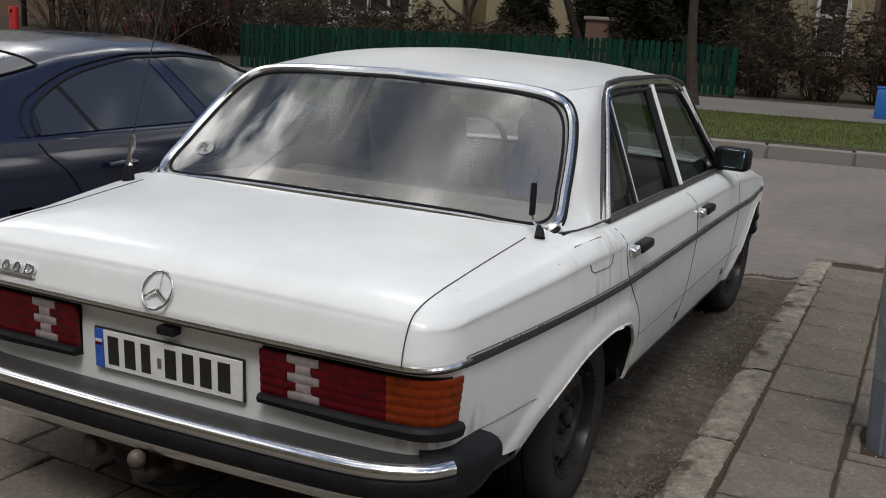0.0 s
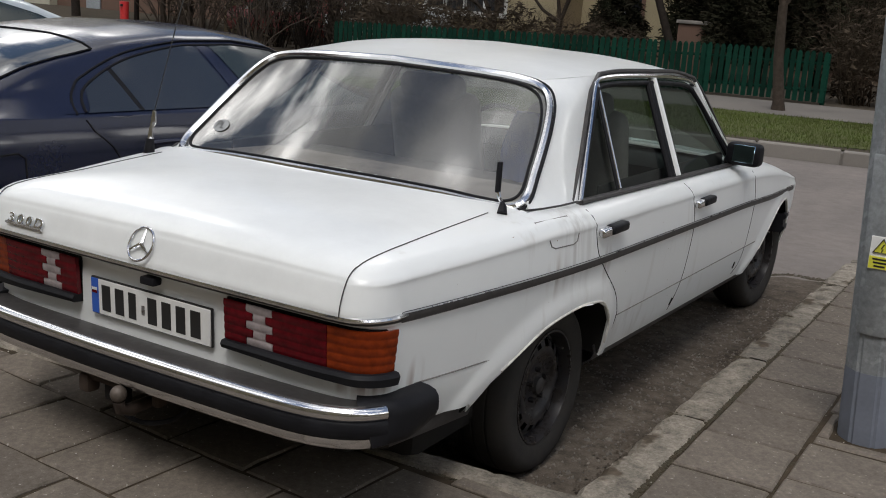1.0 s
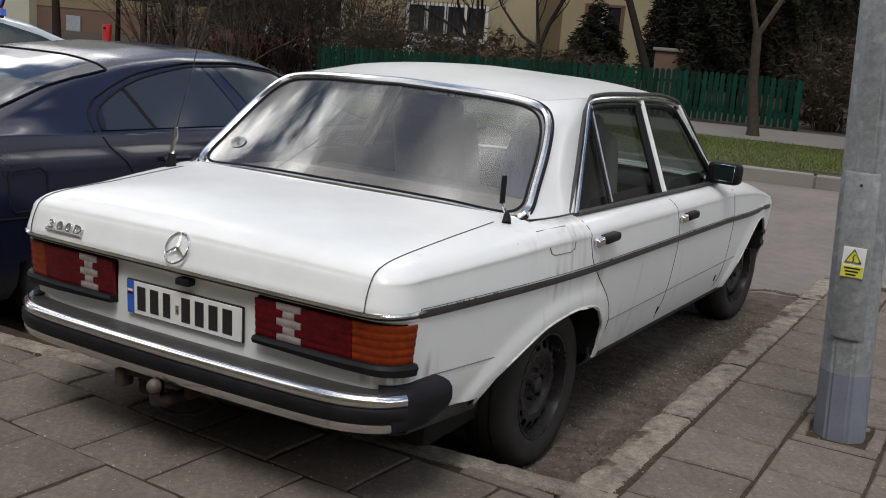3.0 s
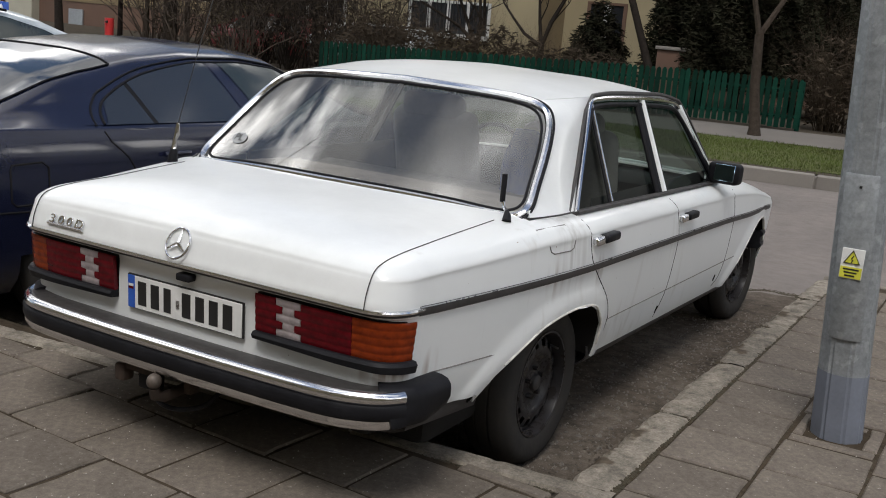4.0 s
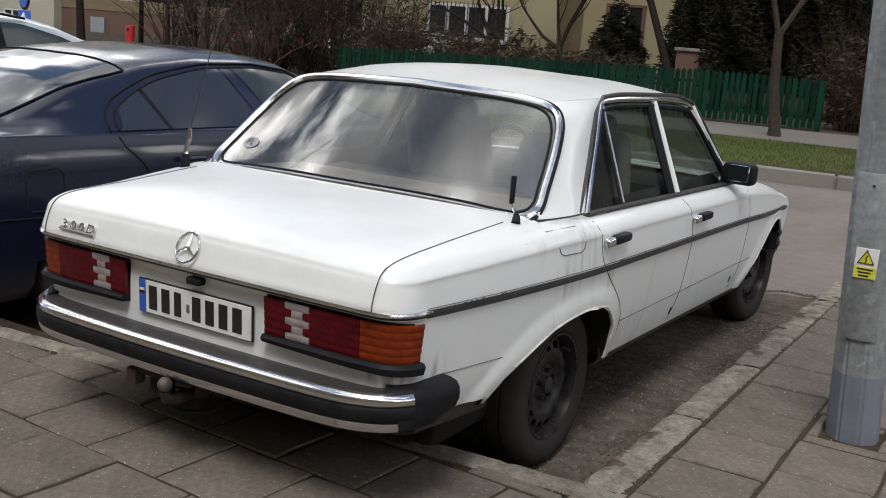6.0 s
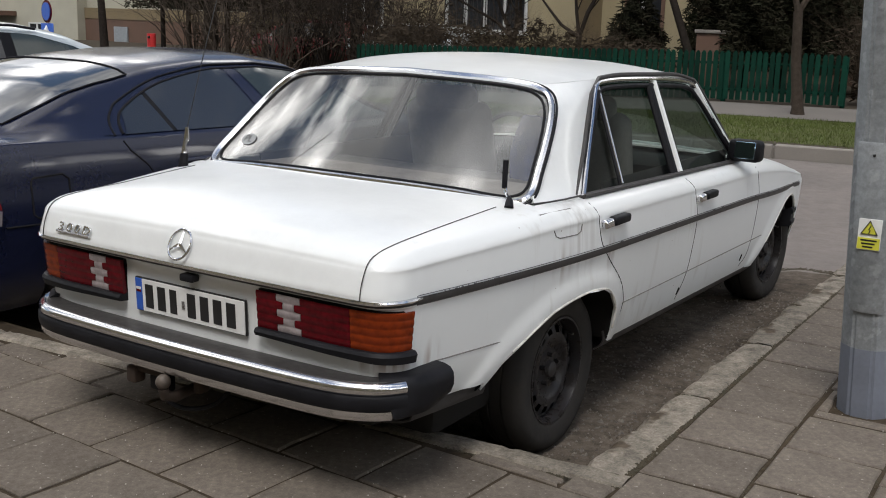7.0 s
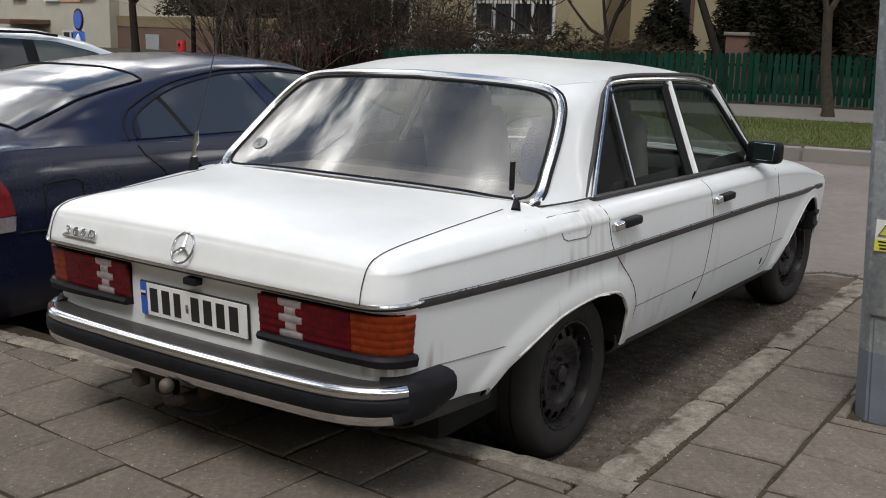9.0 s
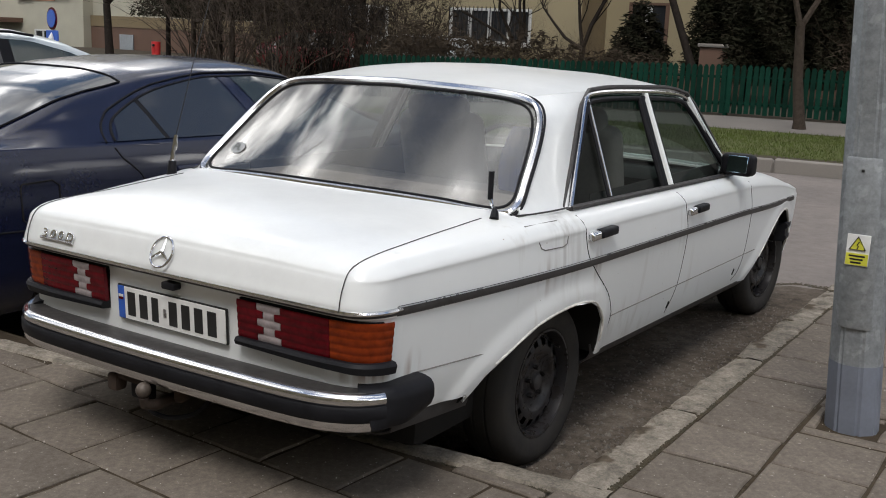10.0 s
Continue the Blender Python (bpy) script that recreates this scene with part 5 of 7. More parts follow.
# ---- parked modern cars ----
def modern_car(name, label, y0, xc, paint, top, rail, rail_drop, belt, length, half, glass_side, glass_rear, lamp):
    """A rounded car lofted from cross sections along its length; s is the distance from its tail."""
    base = ROAD
    car = thing(name, (xc, y0 + length / 2, base), label, "car")
    S = [p[0] for p in top]

    def section(s):
        ht = float(np.interp(s, S, [p[1] for p in top]))
        hb = min(float(np.interp(s, [p[0] for p in belt], [p[1] for p in belt])), ht - 0.03)
        w = half * (1 - 0.17 * max(0, 1 - s / 0.42) ** 2.2 - 0.16 * max(0, 1 - (length - s) / 0.6) ** 2.2)
        rx = float(np.interp(s, [p[0] for p in rail], [p[1] for p in rail])) * w / half
        rd = float(np.interp(s, [p[0] for p in rail_drop], [p[1] for p in rail_drop]))
        ctrl = [(w * 0.90, 0.20), (w * 0.975, 0.30), (w * 0.995, 0.48), (w, 0.62), (w * 0.985, hb - 0.10), (w * 0.955, hb - 0.01), (w * 0.935, hb + 0.012), (rx + (w * 0.935 - rx) * 0.45, hb + (ht - rd - hb) * 0.60), (rx + 0.02, ht - rd), (rx - 0.07, ht - rd * 0.42), (rx * 0.5, ht - rd * 0.06), (0, ht)]
        return ctrl

    def sec(s, n=4):
        return smooth_curve(section(s), n)

    stations = sorted(set([0.0, 0.015, 0.04, 0.08] + [0.12 + k * 0.06 for k in range(int((length - 0.2) / 0.06))] + [length - 0.06, length - 0.02, length]))
    rows = []
    for s in stations:
        half_pts = [(p[0], p[1]) for p in sec(s)]
        line = [(xc + x, y0 + s + 0.10 * max(0, 1 - s / 0.3) * (abs(x) / half) ** 3 + (0.10 * max(0, (h - 0.62) / 0.3) if s < 0.02 else 0), base + h) for x, h in half_pts]
        line += [(2 * xc - p[0], p[1], p[2]) for p in line[::-1][1:]]
        rows.append(line)
    bm = bmesh.new()
    bm.from_mesh(grid_mesh("shell", rows))
    wheels = (1.02, length - 0.86)
    kill = []
    for f in bm.faces:
        c = f.calc_center_median()
        for wy in wheels:
            if (c.y - y0 - wy) ** 2 + (c.z - base - 0.31) ** 2 < 0.345 ** 2 and abs(c.x - xc) > half * 0.75:
                kill.append(f)
                break
    bmesh.ops.delete(bm, geom=kill, context="FACES")
    bmesh.ops.holes_fill(bm, edges=[e for e in bm.edges if e.is_boundary and all(abs(v.co.y - y0) < 0.5 and v.co.y < y0 + 0.25 for v in e.verts)], sides=0)
    body = part("body", bm, paint, car, angle=60)
    # tail face
    face_rows = []
    r0 = rows[0]
    n = len(r0)
    for t in (0.0, 0.3, 0.7, 1.0):
        face_rows.append([(r0[i][0] * (1 - t) + xc * t, r0[i][1] - 0.02 * t, r0[i][2] * (1 - t) + (base + 0.5) * t) for i in range(n)])
    part("tail_panel", grid_mesh("tail", face_rows), paint, car)
    for wy in wheels:
        for s in (1, -1):
            wheel(car, "wheel", xc + s * (half - 0.11), y0 + wy, base + 0.312, s)
    bm = bmesh.new()
    box(bm, (xc - half * 0.8, y0 + 0.25, base + 0.15), (xc + half * 0.8, y0 + length - 0.3, base + 0.5), 0.05)
    part("underbody", bm, DARK, car)

    def patch(nm, mat, s_pts, f_lo, f_hi, out, lab="", both=True, k0=24, k1=33, rim=0.0):
        for s_ in ((1, -1) if both else (1,)):
            r = []
            for s in s_pts:
                c = smooth_curve(section(s), 4)[k0:k1]
                lo, hi = f_lo(s), f_hi(s)
                line = []
                for j in range(9):
                    t = (lo + (hi - lo) * j / 8) * (len(c) - 1)
                    i = min(int(t), len(c) - 2)
                    p = c[i] + (c[i + 1] - c[i]) * (t - i)
                    line.append((xc + s_ * (p[0] + out), y0 + s, base + p[1] + out * 0.4))
                r.append(line)
            if rim:
                part(nm, tube([r[0][0]] + [q[-1] for q in r], rim, 6), mat, car, lab)
                continue
            part(nm, grid_mesh(nm, r), mat, car, lab)

    def pane(nm, mat, left, right, top, out, lab="", low=0.02, n=12):
        """A pane between two leaning edges, each (s at its foot, s at its head), under the window line top(s)."""
        for s_ in (1, -1):
            r = []
            for j in range(9):
                v = j / 8
                a, b = left[0] + (left[1] - left[0]) * v, right[0] + (right[1] - right[0]) * v
                line = []
                for i in range(n + 1):
                    s = a + (b - a) * i / n
                    c = smooth_curve(section(s), 4)[24:33]
                    t = (low + (top(s) - low) * v) * 8
                    q = min(int(t), 7)
                    p = c[q] + (c[q + 1] - c[q]) * (t - q)
                    line.append((xc + s_ * (p[0] + out), y0 + s, base + p[1] + out * 0.4))
                r.append(line)
            part(nm, grid_mesh(nm, r), mat, car, lab)
    glass_side(patch, pane)
    glass_rear(car, section, y0, xc, base)
    lamp(car, section, y0, xc, base)
    return car, section


NAVY = material("dark_blue_car_paint", (0.0098, 0.0122, 0.031), 0.18, 0.0, vary=0.1, scale=3, coat=0.2)
SILVER = material("pale_silver_paint", (0.50, 0.54, 0.55), 0.28, 0.3, vary=0.06, scale=3, coat=0.6)
BLACKGLASS = material("dark_car_glass", (0.010, 0.011, 0.013), 0.03, vary=0.1, scale=2)
BLACKGLASS.node_tree.nodes["Principled BSDF"].inputs["IOR"].default_value = 1.75
SKYGLASS = material("sky_mirroring_glass", (0.010, 0.011, 0.013), 0.03, vary=0.1, scale=2)
SKYGLASS.node_tree.nodes["Principled BSDF"].inputs["IOR"].default_value = 3.2
NAVYGLASS = material("smoked_car_glass", (0.022, 0.023, 0.024), 0.03, vary=0.1, scale=2)
NAVYGLASS.node_tree.nodes["Principled BSDF"].inputs["IOR"].default_value = 2.1
WAGONGLASS = material("grey_green_car_glass", (0.030, 0.038, 0.034), 0.04, vary=0.1, scale=2)
WAGONGLASS.node_tree.nodes["Principled BSDF"].inputs["IOR"].default_value = 1.8
SEALBLACK = material("window_surround", (0.008, 0.008, 0.010), 0.65, vary=0.2)
SEALBLACK.node_tree.nodes["Principled BSDF"].inputs["Specular IOR Level"].default_value = 0.15


def navy_side(patch, pane):
    ss = [1.12 + k * 0.05 for k in range(14)]
    patch("window_surround", NAVY, [1.07 + k * 0.05 for k in range(52)], lambda s: 0.02, lambda s: float(np.interp(s, [1.07, 1.12, 1.2, 1.4, 1.7, 2.1, 2.9, 3.3, 3.6], [0.06, 0.20, 0.42, 0.70, 0.9, 1.0, 1.0, 0.6, 0.05])), 0.003)
    line = lambda pts: (lambda c: (lambda s: float(np.interp(s, [p[0] for p in c], [p[1] for p in c]))))(smooth_curve(pts, 6))
    top = line([(1.18, 0.10), (1.20, 0.26), (1.27, 0.45), (1.47, 0.70), (1.75, 0.87), (2.1, 0.95), (2.9, 0.95), (3.3, 0.58), (3.5, 0.06)])
    arch = line([(1.125, 0.02), (1.13, 0.18), (1.155, 0.34), (1.20, 0.48), (1.26, 0.63), (1.45, 0.84), (1.72, 1.0), (2.1, 1.07), (2.9, 1.06), (3.3, 0.70), (3.6, 0.1)])
    patch("door_gap", SEALBLACK, [1.125 + 2.42 * (k / 80) ** 2 for k in range(81)], lambda s: 0.0, arch, 0.002, rim=0.006)
    patch("window_seal", SEALBLACK, [1.18 + 2.29 * (k / 80) ** 2 for k in range(81)], lambda s: 0.03, lambda s: top(s) + 0.015, 0.005, rim=0.007)
    pane("window_pillar", SEALBLACK, (1.50, 1.435), (1.54, 1.475), top, 0.0052)
    pane("window_pillar", NAVY, (2.26, 2.10), (2.36, 2.17), lambda s: top(s) + 0.01, 0.0058, "navy painted door post")
    pane("quarter_window", NAVYGLASS, (1.19, 1.25), (1.505, 1.44), top, 0.006)
    pane("side_window", NAVYGLASS, (1.535, 1.47), (2.24, 2.08), top, 0.006)
    pane("side_window", WAGONGLASS, (2.39, 2.20), (3.44, 3.2), top, 0.006, "grey-green front side window")


def navy_rear(car, section, y0, xc, base):
    r = []
    for k in range(15):
        s = 0.62 + k * 0.058
        ctrl = section(s)
        c = smooth_curve(ctrl, 6)
        edge = ctrl[8][0] - 0.035
        line = []
        for j in range(-10, 11):
            x = edge * j / 10
            z = float(np.interp(abs(x), [p[0] for p in c[::-1]][:28], [p[1] for p in c[::-1]][:28]))
            line.append((xc + x, y0 + s, base + z + 0.005))
        r.append(line)
    part("rear_screen", grid_mesh("screen", r), SKYGLASS, car, "dark rear screen mirroring the sky")
    rim = r[0] + [q[-1] for q in r[1:-1]] + r[-1][::-1] + [q[0] for q in r[1:-1]][::-1]
    part("screen_seal", tube([(x, y, z + 0.002) for x, y, z in rim], 0.0045, 6, closed=True), SEALBLACK, car, "black screen seal")


LAMPRED = material("bright_red_lens", (0.20, 0.005, 0.008), 0.08, vary=0.3, scale=30)


def navy_lamp(car, section, y0, xc, base):
    for sgn in (1, -1):
        for h0, h1, mat in ((0.685, 0.895, LAMPRED), (0.615, 0.680, CLEAR)):
            r = []
            for j in range(13):
                h = h0 + (h1 - h0) * j / 12
                end = float(np.interp(h, [0.60, 0.68, 0.78, 0.84, 0.87, 0.885, 0.895], [0.425, 0.435, 0.415, 0.38, 0.335, 0.28, 0.21]))
                line = []
                for k in range(13):
                    s = 0.07 + (end - 0.07) * k / 12
                    c = smooth_curve(section(s), 6)
                    x = float(np.interp(h, [p[1] for p in c[:36]], [p[0] for p in c[:36]]))
                    bulge = 0.004 + 0.008 * math.sin(math.pi * k / 12) ** 0.5
                    line.append((xc + sgn * (x + bulge), y0 + s + 0.10 * max(0, 1 - s / 0.3) * (x / 0.9) ** 3, base + h))
                r.append(line)
            part("lamp_lens", thick(grid_mesh("lamp_lens", r), 0.012), mat, car, "red tail lamp lens" if mat is LAMPRED else "clear lamp lens")
    # fuel flap, body groove, bumper line on both flanks
    for sgn in (1, -1):
        def P(s, h, o=0.0015):
            c = smooth_curve(section(s), 6)
            return (xc + sgn * (float(np.interp(h, [p[1] for p in c[:40]], [p[0] for p in c[:40]])) + o), y0 + s, base + h)
        part("panel_gap", tube([P(0.46, 0.60), P(0.8, 0.585), P(1.0, 0.59)], 0.004, 6), DARK, car)
        part("door_gap", tube([P(1.16, 0.93), P(1.19, 0.88), P(1.29, 0.80), P(1.36, 0.70), P(1.40, 0.5), P(1.38, 0.26)], 0.004, 6), DARK, car)
        part("door_gap", tube([P(2.2, 0.90), P(2.24, 0.6), P(2.2, 0.26)], 0.004, 6), DARK, car)
        part("door_handle", tube([P(1.52, 0.80, 0.018), P(1.60, 0.803, 0.026), P(1.70, 0.80, 0.018)], 0.013, 8), NAVY, car)
        if sgn > 0:
            part("fuel_flap", tube([P(0.61, 0.805), P(0.77, 0.81), P(0.805, 0.785), P(0.81, 0.64), P(0.78, 0.62), P(0.63, 0.62), P(0.605, 0.64), P(0.60, 0.785)], 0.004, 6, closed=True), DARK, car, "fuel flap outline")


NAVY_TOP = [(0, 0.86), (0.03, 0.93), (0.10, 0.985), (0.3, 1.015), (0.52, 1.035), (0.62, 1.055), (0.8, 1.125), (1.0, 1.195), (1.2, 1.24), (1.4, 1.275), (1.6, 1.308), (2.0, 1.341), (2.4, 1.338), (2.7, 1.306), (3.1, 1.185), (3.5, 1.01), (4.1, 0.93), (4.45, 0.80), (4.6, 0.66)]
modern_car("saloon_car", "dark navy blue modern saloon car parked in the bay", 0.19, -2.56, NAVY, NAVY_TOP,
           [(0, 0.70), (0.5, 0.70), (0.8, 0.68), (1.2, 0.62), (1.5, 0.585), (2.2, 0.57), (2.9, 0.58), (3.5, 0.68), (4.6, 0.70)],
           [(0, 0.03), (0.5, 0.035), (0.8, 0.06), (1.3, 0.085), (2.0, 0.085), (2.9, 0.085), (3.6, 0.04), (4.6, 0.04)],
           [(0, 0.93), (0.5, 0.955), (1.2, 0.94), (2.5, 0.92), (3.6, 0.91), (4.3, 0.80), (4.6, 0.62)], 4.6, 0.90, navy_side, navy_rear, navy_lamp)


def wagon_side(patch, pane):
    patch("window_surround", SEALBLACK, [0.33 + k * 0.08 for k in range(40)], lambda s: 0.03, lambda s: float(np.interp(s, [0.33, 0.6, 1.0, 2.4, 2.9, 3.5], [0.87, 0.97, 1.0, 1.0, 0.87, 0.08])), 0.002)
    top = lambda s: float(np.interp(s, [0.35, 0.6, 1.0, 2.4, 2.9, 3.5], [0.85, 0.95, 0.99, 0.99, 0.85, 0.06]))
    for a, b, mat in ((0.35, 1.25, BLACKGLASS), (1.32, 2.18, BLACKGLASS), (2.28, 3.45, WAGONGLASS)):
        patch("side_window", mat, [a + (b - a) * k / 16 for k in range(17)], lambda s: 0.05, top, 0.004)


def wagon_rear(car, section, y0, xc, base):
    for sgn in (1, -1):
        part("roof_rail", tube([(xc + sgn * 0.60, y0 + s, base + h) for s, h in ((0.3, 1.39), (0.5, 1.42), (1.4, 1.44), (2.3, 1.42), (2.5, 1.395))], 0.010, 8), SEALBLACK, car, "black roof rail")


WAGON_TOP = [(0, 0.80), (0.03, 0.95), (0.15, 1.21), (0.3, 1.425), (0.5, 1.445), (1.2, 1.47), (2.0, 1.465), (2.5, 1.44), (2.8, 1.385), (3.3, 1.19), (3.6, 1.03), (4.2, 0.92), (4.55, 0.80), (4.7, 0.66)]
modern_car("estate_car", "pale silver estate car with dark windows and roof rails", 0.52, -5.22, SILVER, WAGON_TOP,
           [(0, 0.62), (0.3, 0.585), (2.4, 0.58), (2.9, 0.60), (3.5, 0.70), (4.7, 0.70)],
           [(0, 0.05), (0.4, 0.085), (2.8, 0.085), (3.5, 0.04), (4.7, 0.04)],
           [(0, 0.90), (2.5, 0.88), (3.6, 0.87), (4.3, 0.79), (4.7, 0.62)], 4.7, 0.88, wagon_side, wagon_rear, lambda *a: None)

parked = modern_car("hatchback_car", "pale car glimpsed behind the bare shrubs", 22.0, -16.2, SILVER, WAGON_TOP,
                    [(0, 0.62), (0.3, 0.585), (2.4, 0.58), (2.9, 0.60), (3.5, 0.70), (4.7, 0.70)],
                    [(0, 0.05), (0.4, 0.085), (2.8, 0.085), (3.5, 0.04), (4.7, 0.04)],
                    [(0, 0.90), (2.5, 0.88), (3.6, 0.87), (4.3, 0.79), (4.7, 0.62)], 4.7, 0.80, wagon_side, lambda *a: None, lambda *a: None)[0]
parked.matrix_basis = Matrix.Translation((-16.6, 25.1, ROAD - 0.04)) @ Matrix.Rotation(radians(88), 4, "Z")

REDPAINT = material("red_car_paint", (0.13, 0.009, 0.010), 0.3, vary=0.08, scale=3, coat=0.4)
second = modern_car("hatchback_car", "red car glimpsed behind the bare shrubs", 22.0, -19.8, REDPAINT, WAGON_TOP,
                    [(0, 0.62), (0.3, 0.585), (2.4, 0.58), (2.9, 0.60), (3.5, 0.70), (4.2, 0.70)],
                    [(0, 0.05), (0.4, 0.085), (2.8, 0.085), (3.5, 0.04), (4.2, 0.04)],
                    [(0, 0.90), (2.5, 0.88), (3.6, 0.87), (4.2, 0.79)], 4.2, 0.78, wagon_side, lambda *a: None, lambda *a: None)[0]
second.matrix_basis = Matrix.Translation((-20.3, 25.1, ROAD - 0.04)) @ Matrix.Rotation(radians(88), 4, "Z")

white_car = build_saloon()
# the old car's far rear corner is pulled in and its far screen corner leans out
for ob in white_car.children_recursive:
    if ob.type == "MESH" and not ob.name.startswith(("aerial", "rear_wheel", "front_wheel")):
        for v in ob.data.vertices:
            x, y, z = v.co
            if x < 0.2 and y < 0.85:
                v.co.x += float(np.interp(x, [-0.8, -0.55, -0.318, 0, 0.2], [0.060, 0.062, 0.042, 0.016, 0.0])) * min(1, max(0, (0.85 - y) / 0.4))
            elif x < -0.4 and 0.9 < y < 1.6:
                v.co.x -= 0.035 * min(1, max(0, (1.15 - z) / 0.3)) * min(1, (-0.4 - x) / 0.3) * min(1, (y - 0.9) / 0.1, (1.6 - y) / 0.2)


# the old car's roof stands a little fuller on its far side
for ob in white_car.children_recursive:
    if ob.name.split(".")[0] in ("roof", "headliner"):
        for v in ob.data.vertices:
            v.co.z += 0.018 * float(np.interp(v.co.x, [-0.66, -0.5, -0.25, 0.1], [0.6, 1, 0.9, 0])) * float(np.interp(v.co.y, [1.4, 1.75, 2.5, 2.8], [0, 1, 1, 0]))

# ---- far side: fence, trees, houses ----
def branch(bm, p, d, length, r, depth, rnd, sides=5, droop=0.0, spread=0.6, kids=3):
    """A tapering limb that forks into smaller ones."""
    pts, n = [p], 3
    q = Vector(p)
    dd = Vector(d).normalized()
    for k in range(n):
        dd = (dd + Vector((rnd.uniform(-0.34, 0.34), rnd.uniform(-0.34, 0.34), rnd.uniform(-0.2, 0.24) - droop))).normalized()
        q = q + dd * (length / n)
        pts.append(q.copy())
    end = 0.45 if depth else 0.25
    rings = []
    for k, c in enumerate(pts):
        rr = r * (1 - (1 - end) * k / n)
        a = (pts[min(k + 1, n)] - pts[max(k - 1, 0)]).normalized()
        s = a.cross(Vector((0.3, 0.9, 0.2))).normalized()
        u = s.cross(a)
        rings.append([bm.verts.new(c + s * (math.cos(j * math.tau / sides) * rr) + u * (math.sin(j * math.tau / sides) * rr)) for j in range(sides)])
    for a, b in zip(rings, rings[1:]):
        for j in range(sides):
            bm.faces.new((a[j], a[(j + 1) % sides], b[(j + 1) % sides], b[j]))
    if depth:
        for k in range(kids):
            at = pts[rnd.choice((1, 2, 3, 3))]
            nd = (dd + Vector((rnd.uniform(-1, 1), rnd.uniform(-1, 1), rnd.uniform(-0.4, 0.7))) * spread * 1.3).normalized()
            branch(bm, at, nd, length * rnd.uniform(0.55, 0.85), r * end * rnd.uniform(0.6, 0.95), depth - 1, rnd, max(3, sides - 1), droop, spread, kids)


def bare_tree(at, height, r, label, seed, limbs=((0.3, 0, 1), (-0.4, 0.1, 1)), fork=0.4, depth=3, group="", lean=(0, 0), kids=3, dark=True):
    rnd = random.Random(seed)
    t = thing("tree", at, label, "tree", group)
    base = Vector(at)
    top = base + Vector((lean[0], lean[1], height * fork))
    path = [base + Vector((0, 0, -0.05)), base + (top - base) * 0.08, base + (top - base) * 0.5 + Vector((rnd.uniform(-0.05, 0.05), 0, 0)), top]
    part("trunk", tube(path, r, 10, taper=(1.5, 1.12, 0.95, 0.85)), DARKBARK if dark else BARK, t)
    bm = bmesh.new()
    for d in limbs:
        branch(bm, top - Vector((0, 0, 0.03)), d, height * (1 - fork) * 0.55, r * 0.62, depth, rnd, 6, kids=kids)
    part("crown", bm, DARKTWIG if dark else BARK, t, "bare branches and twigs")
    return t


GROUPS = {"tall dark evergreen tree behind the fence": "evergreens behind the fence",
          "dark evergreen tree among bare shrubs": "evergreens among the shrubs",
          "dense brown shrub of thin stems with withered leaves": "brown shrubs in front of the houses",
          "dense dark shrub with withered leaves": "dark shrubs in front of the houses",
          "dry brown hedge shrub behind the fence": "hedge shrubs behind the fence",
          "dry brown clipped hedge at the end of the fence": "hedge shrubs at the end of the fence"}


def bush(at, size, label, seed, n=90, mat=None, leaf=0.0, kind="shrub", lean=0.5):
    """Many thin stems from one root; leaf adds small leaf clumps."""
    rnd = random.Random(seed)
    t = thing("shrub", at, label, "shrub", GROUPS.get(label, ""))
    bm = bmesh.new()
    for k in range(n):
        a, o = rnd.uniform(0, math.tau), rnd.uniform(0, 0.35)
        root = Vector(at) + Vector((math.cos(a) * o * size[0], math.sin(a) * o * size[1], -0.03))
        d = (math.cos(a) * rnd.uniform(0, lean), math.sin(a) * rnd.uniform(0, lean), 1)
        branch(bm, root, d, size[2] * rnd.uniform(0.35, 0.65), 0.011 * size[2] ** 0.5, 3, rnd, 3, spread=0.75, kids=3)
    part("crown", bm, mat or TWIG, t)
    if leaf:
        clumps(t, at, size, rnd, int(leaf), LEAF)
    return t


def clumps(t, at, size, rnd, n, mat, cone=False, low=0.0):
    verts, faces = [], []
    for k in range(n):
        while True:
            u, v, w = rnd.uniform(-1, 1), rnd.uniform(-1, 1), rnd.uniform(0, 1)
            lim = (1 - w) ** 0.8 * 1.0 + 0.06 if cone else math.sqrt(max(0, 1 - (2 * w - 1) ** 2))
            lim *= 0.75 + 0.35 * math.sin(w * 23 + math.atan2(v, u) * 5)
            if u * u + v * v < lim * lim and (u * u + v * v > 0.35 * lim * lim or rnd.random() < 0.4):
                break
        c = Vector(at) + Vector((u * size[0], v * size[1], low + w * (size[2] - low)))
        for q in range(3):
            a = Vector((rnd.uniform(-1, 1), rnd.uniform(-1, 1), rnd.uniform(-0.6, 0.4))).normalized() * rnd.uniform(0.06, 0.17)
            b = Vector((rnd.uniform(-1, 1), rnd.uniform(-1, 1), rnd.uniform(-1, 1))).normalized() * rnd.uniform(0.012, 0.035)
            i = len(verts)
            verts += [c - b, c + b, c + a + b * 0.3, c + a - b * 0.3]
            faces.append((i, i + 1, i + 2, i + 3))
    part("crown", mesh_from("crown", verts, faces, False), mat, t)


def conifer(at, size, label, seed, n=2600, low=0.3):
    rnd = random.Random(seed)
    t = thing("tree", at, label, "tree", GROUPS.get(label, ""))
    part("trunk", tube([Vector(at), Vector(at) + Vector((0, 0, size[2] * 0.9))], 0.11, 8, taper=(1, 0.2)), BARK, t)
    clumps(t, at, size, rnd, n, NEEDLE, True, low)
    return t


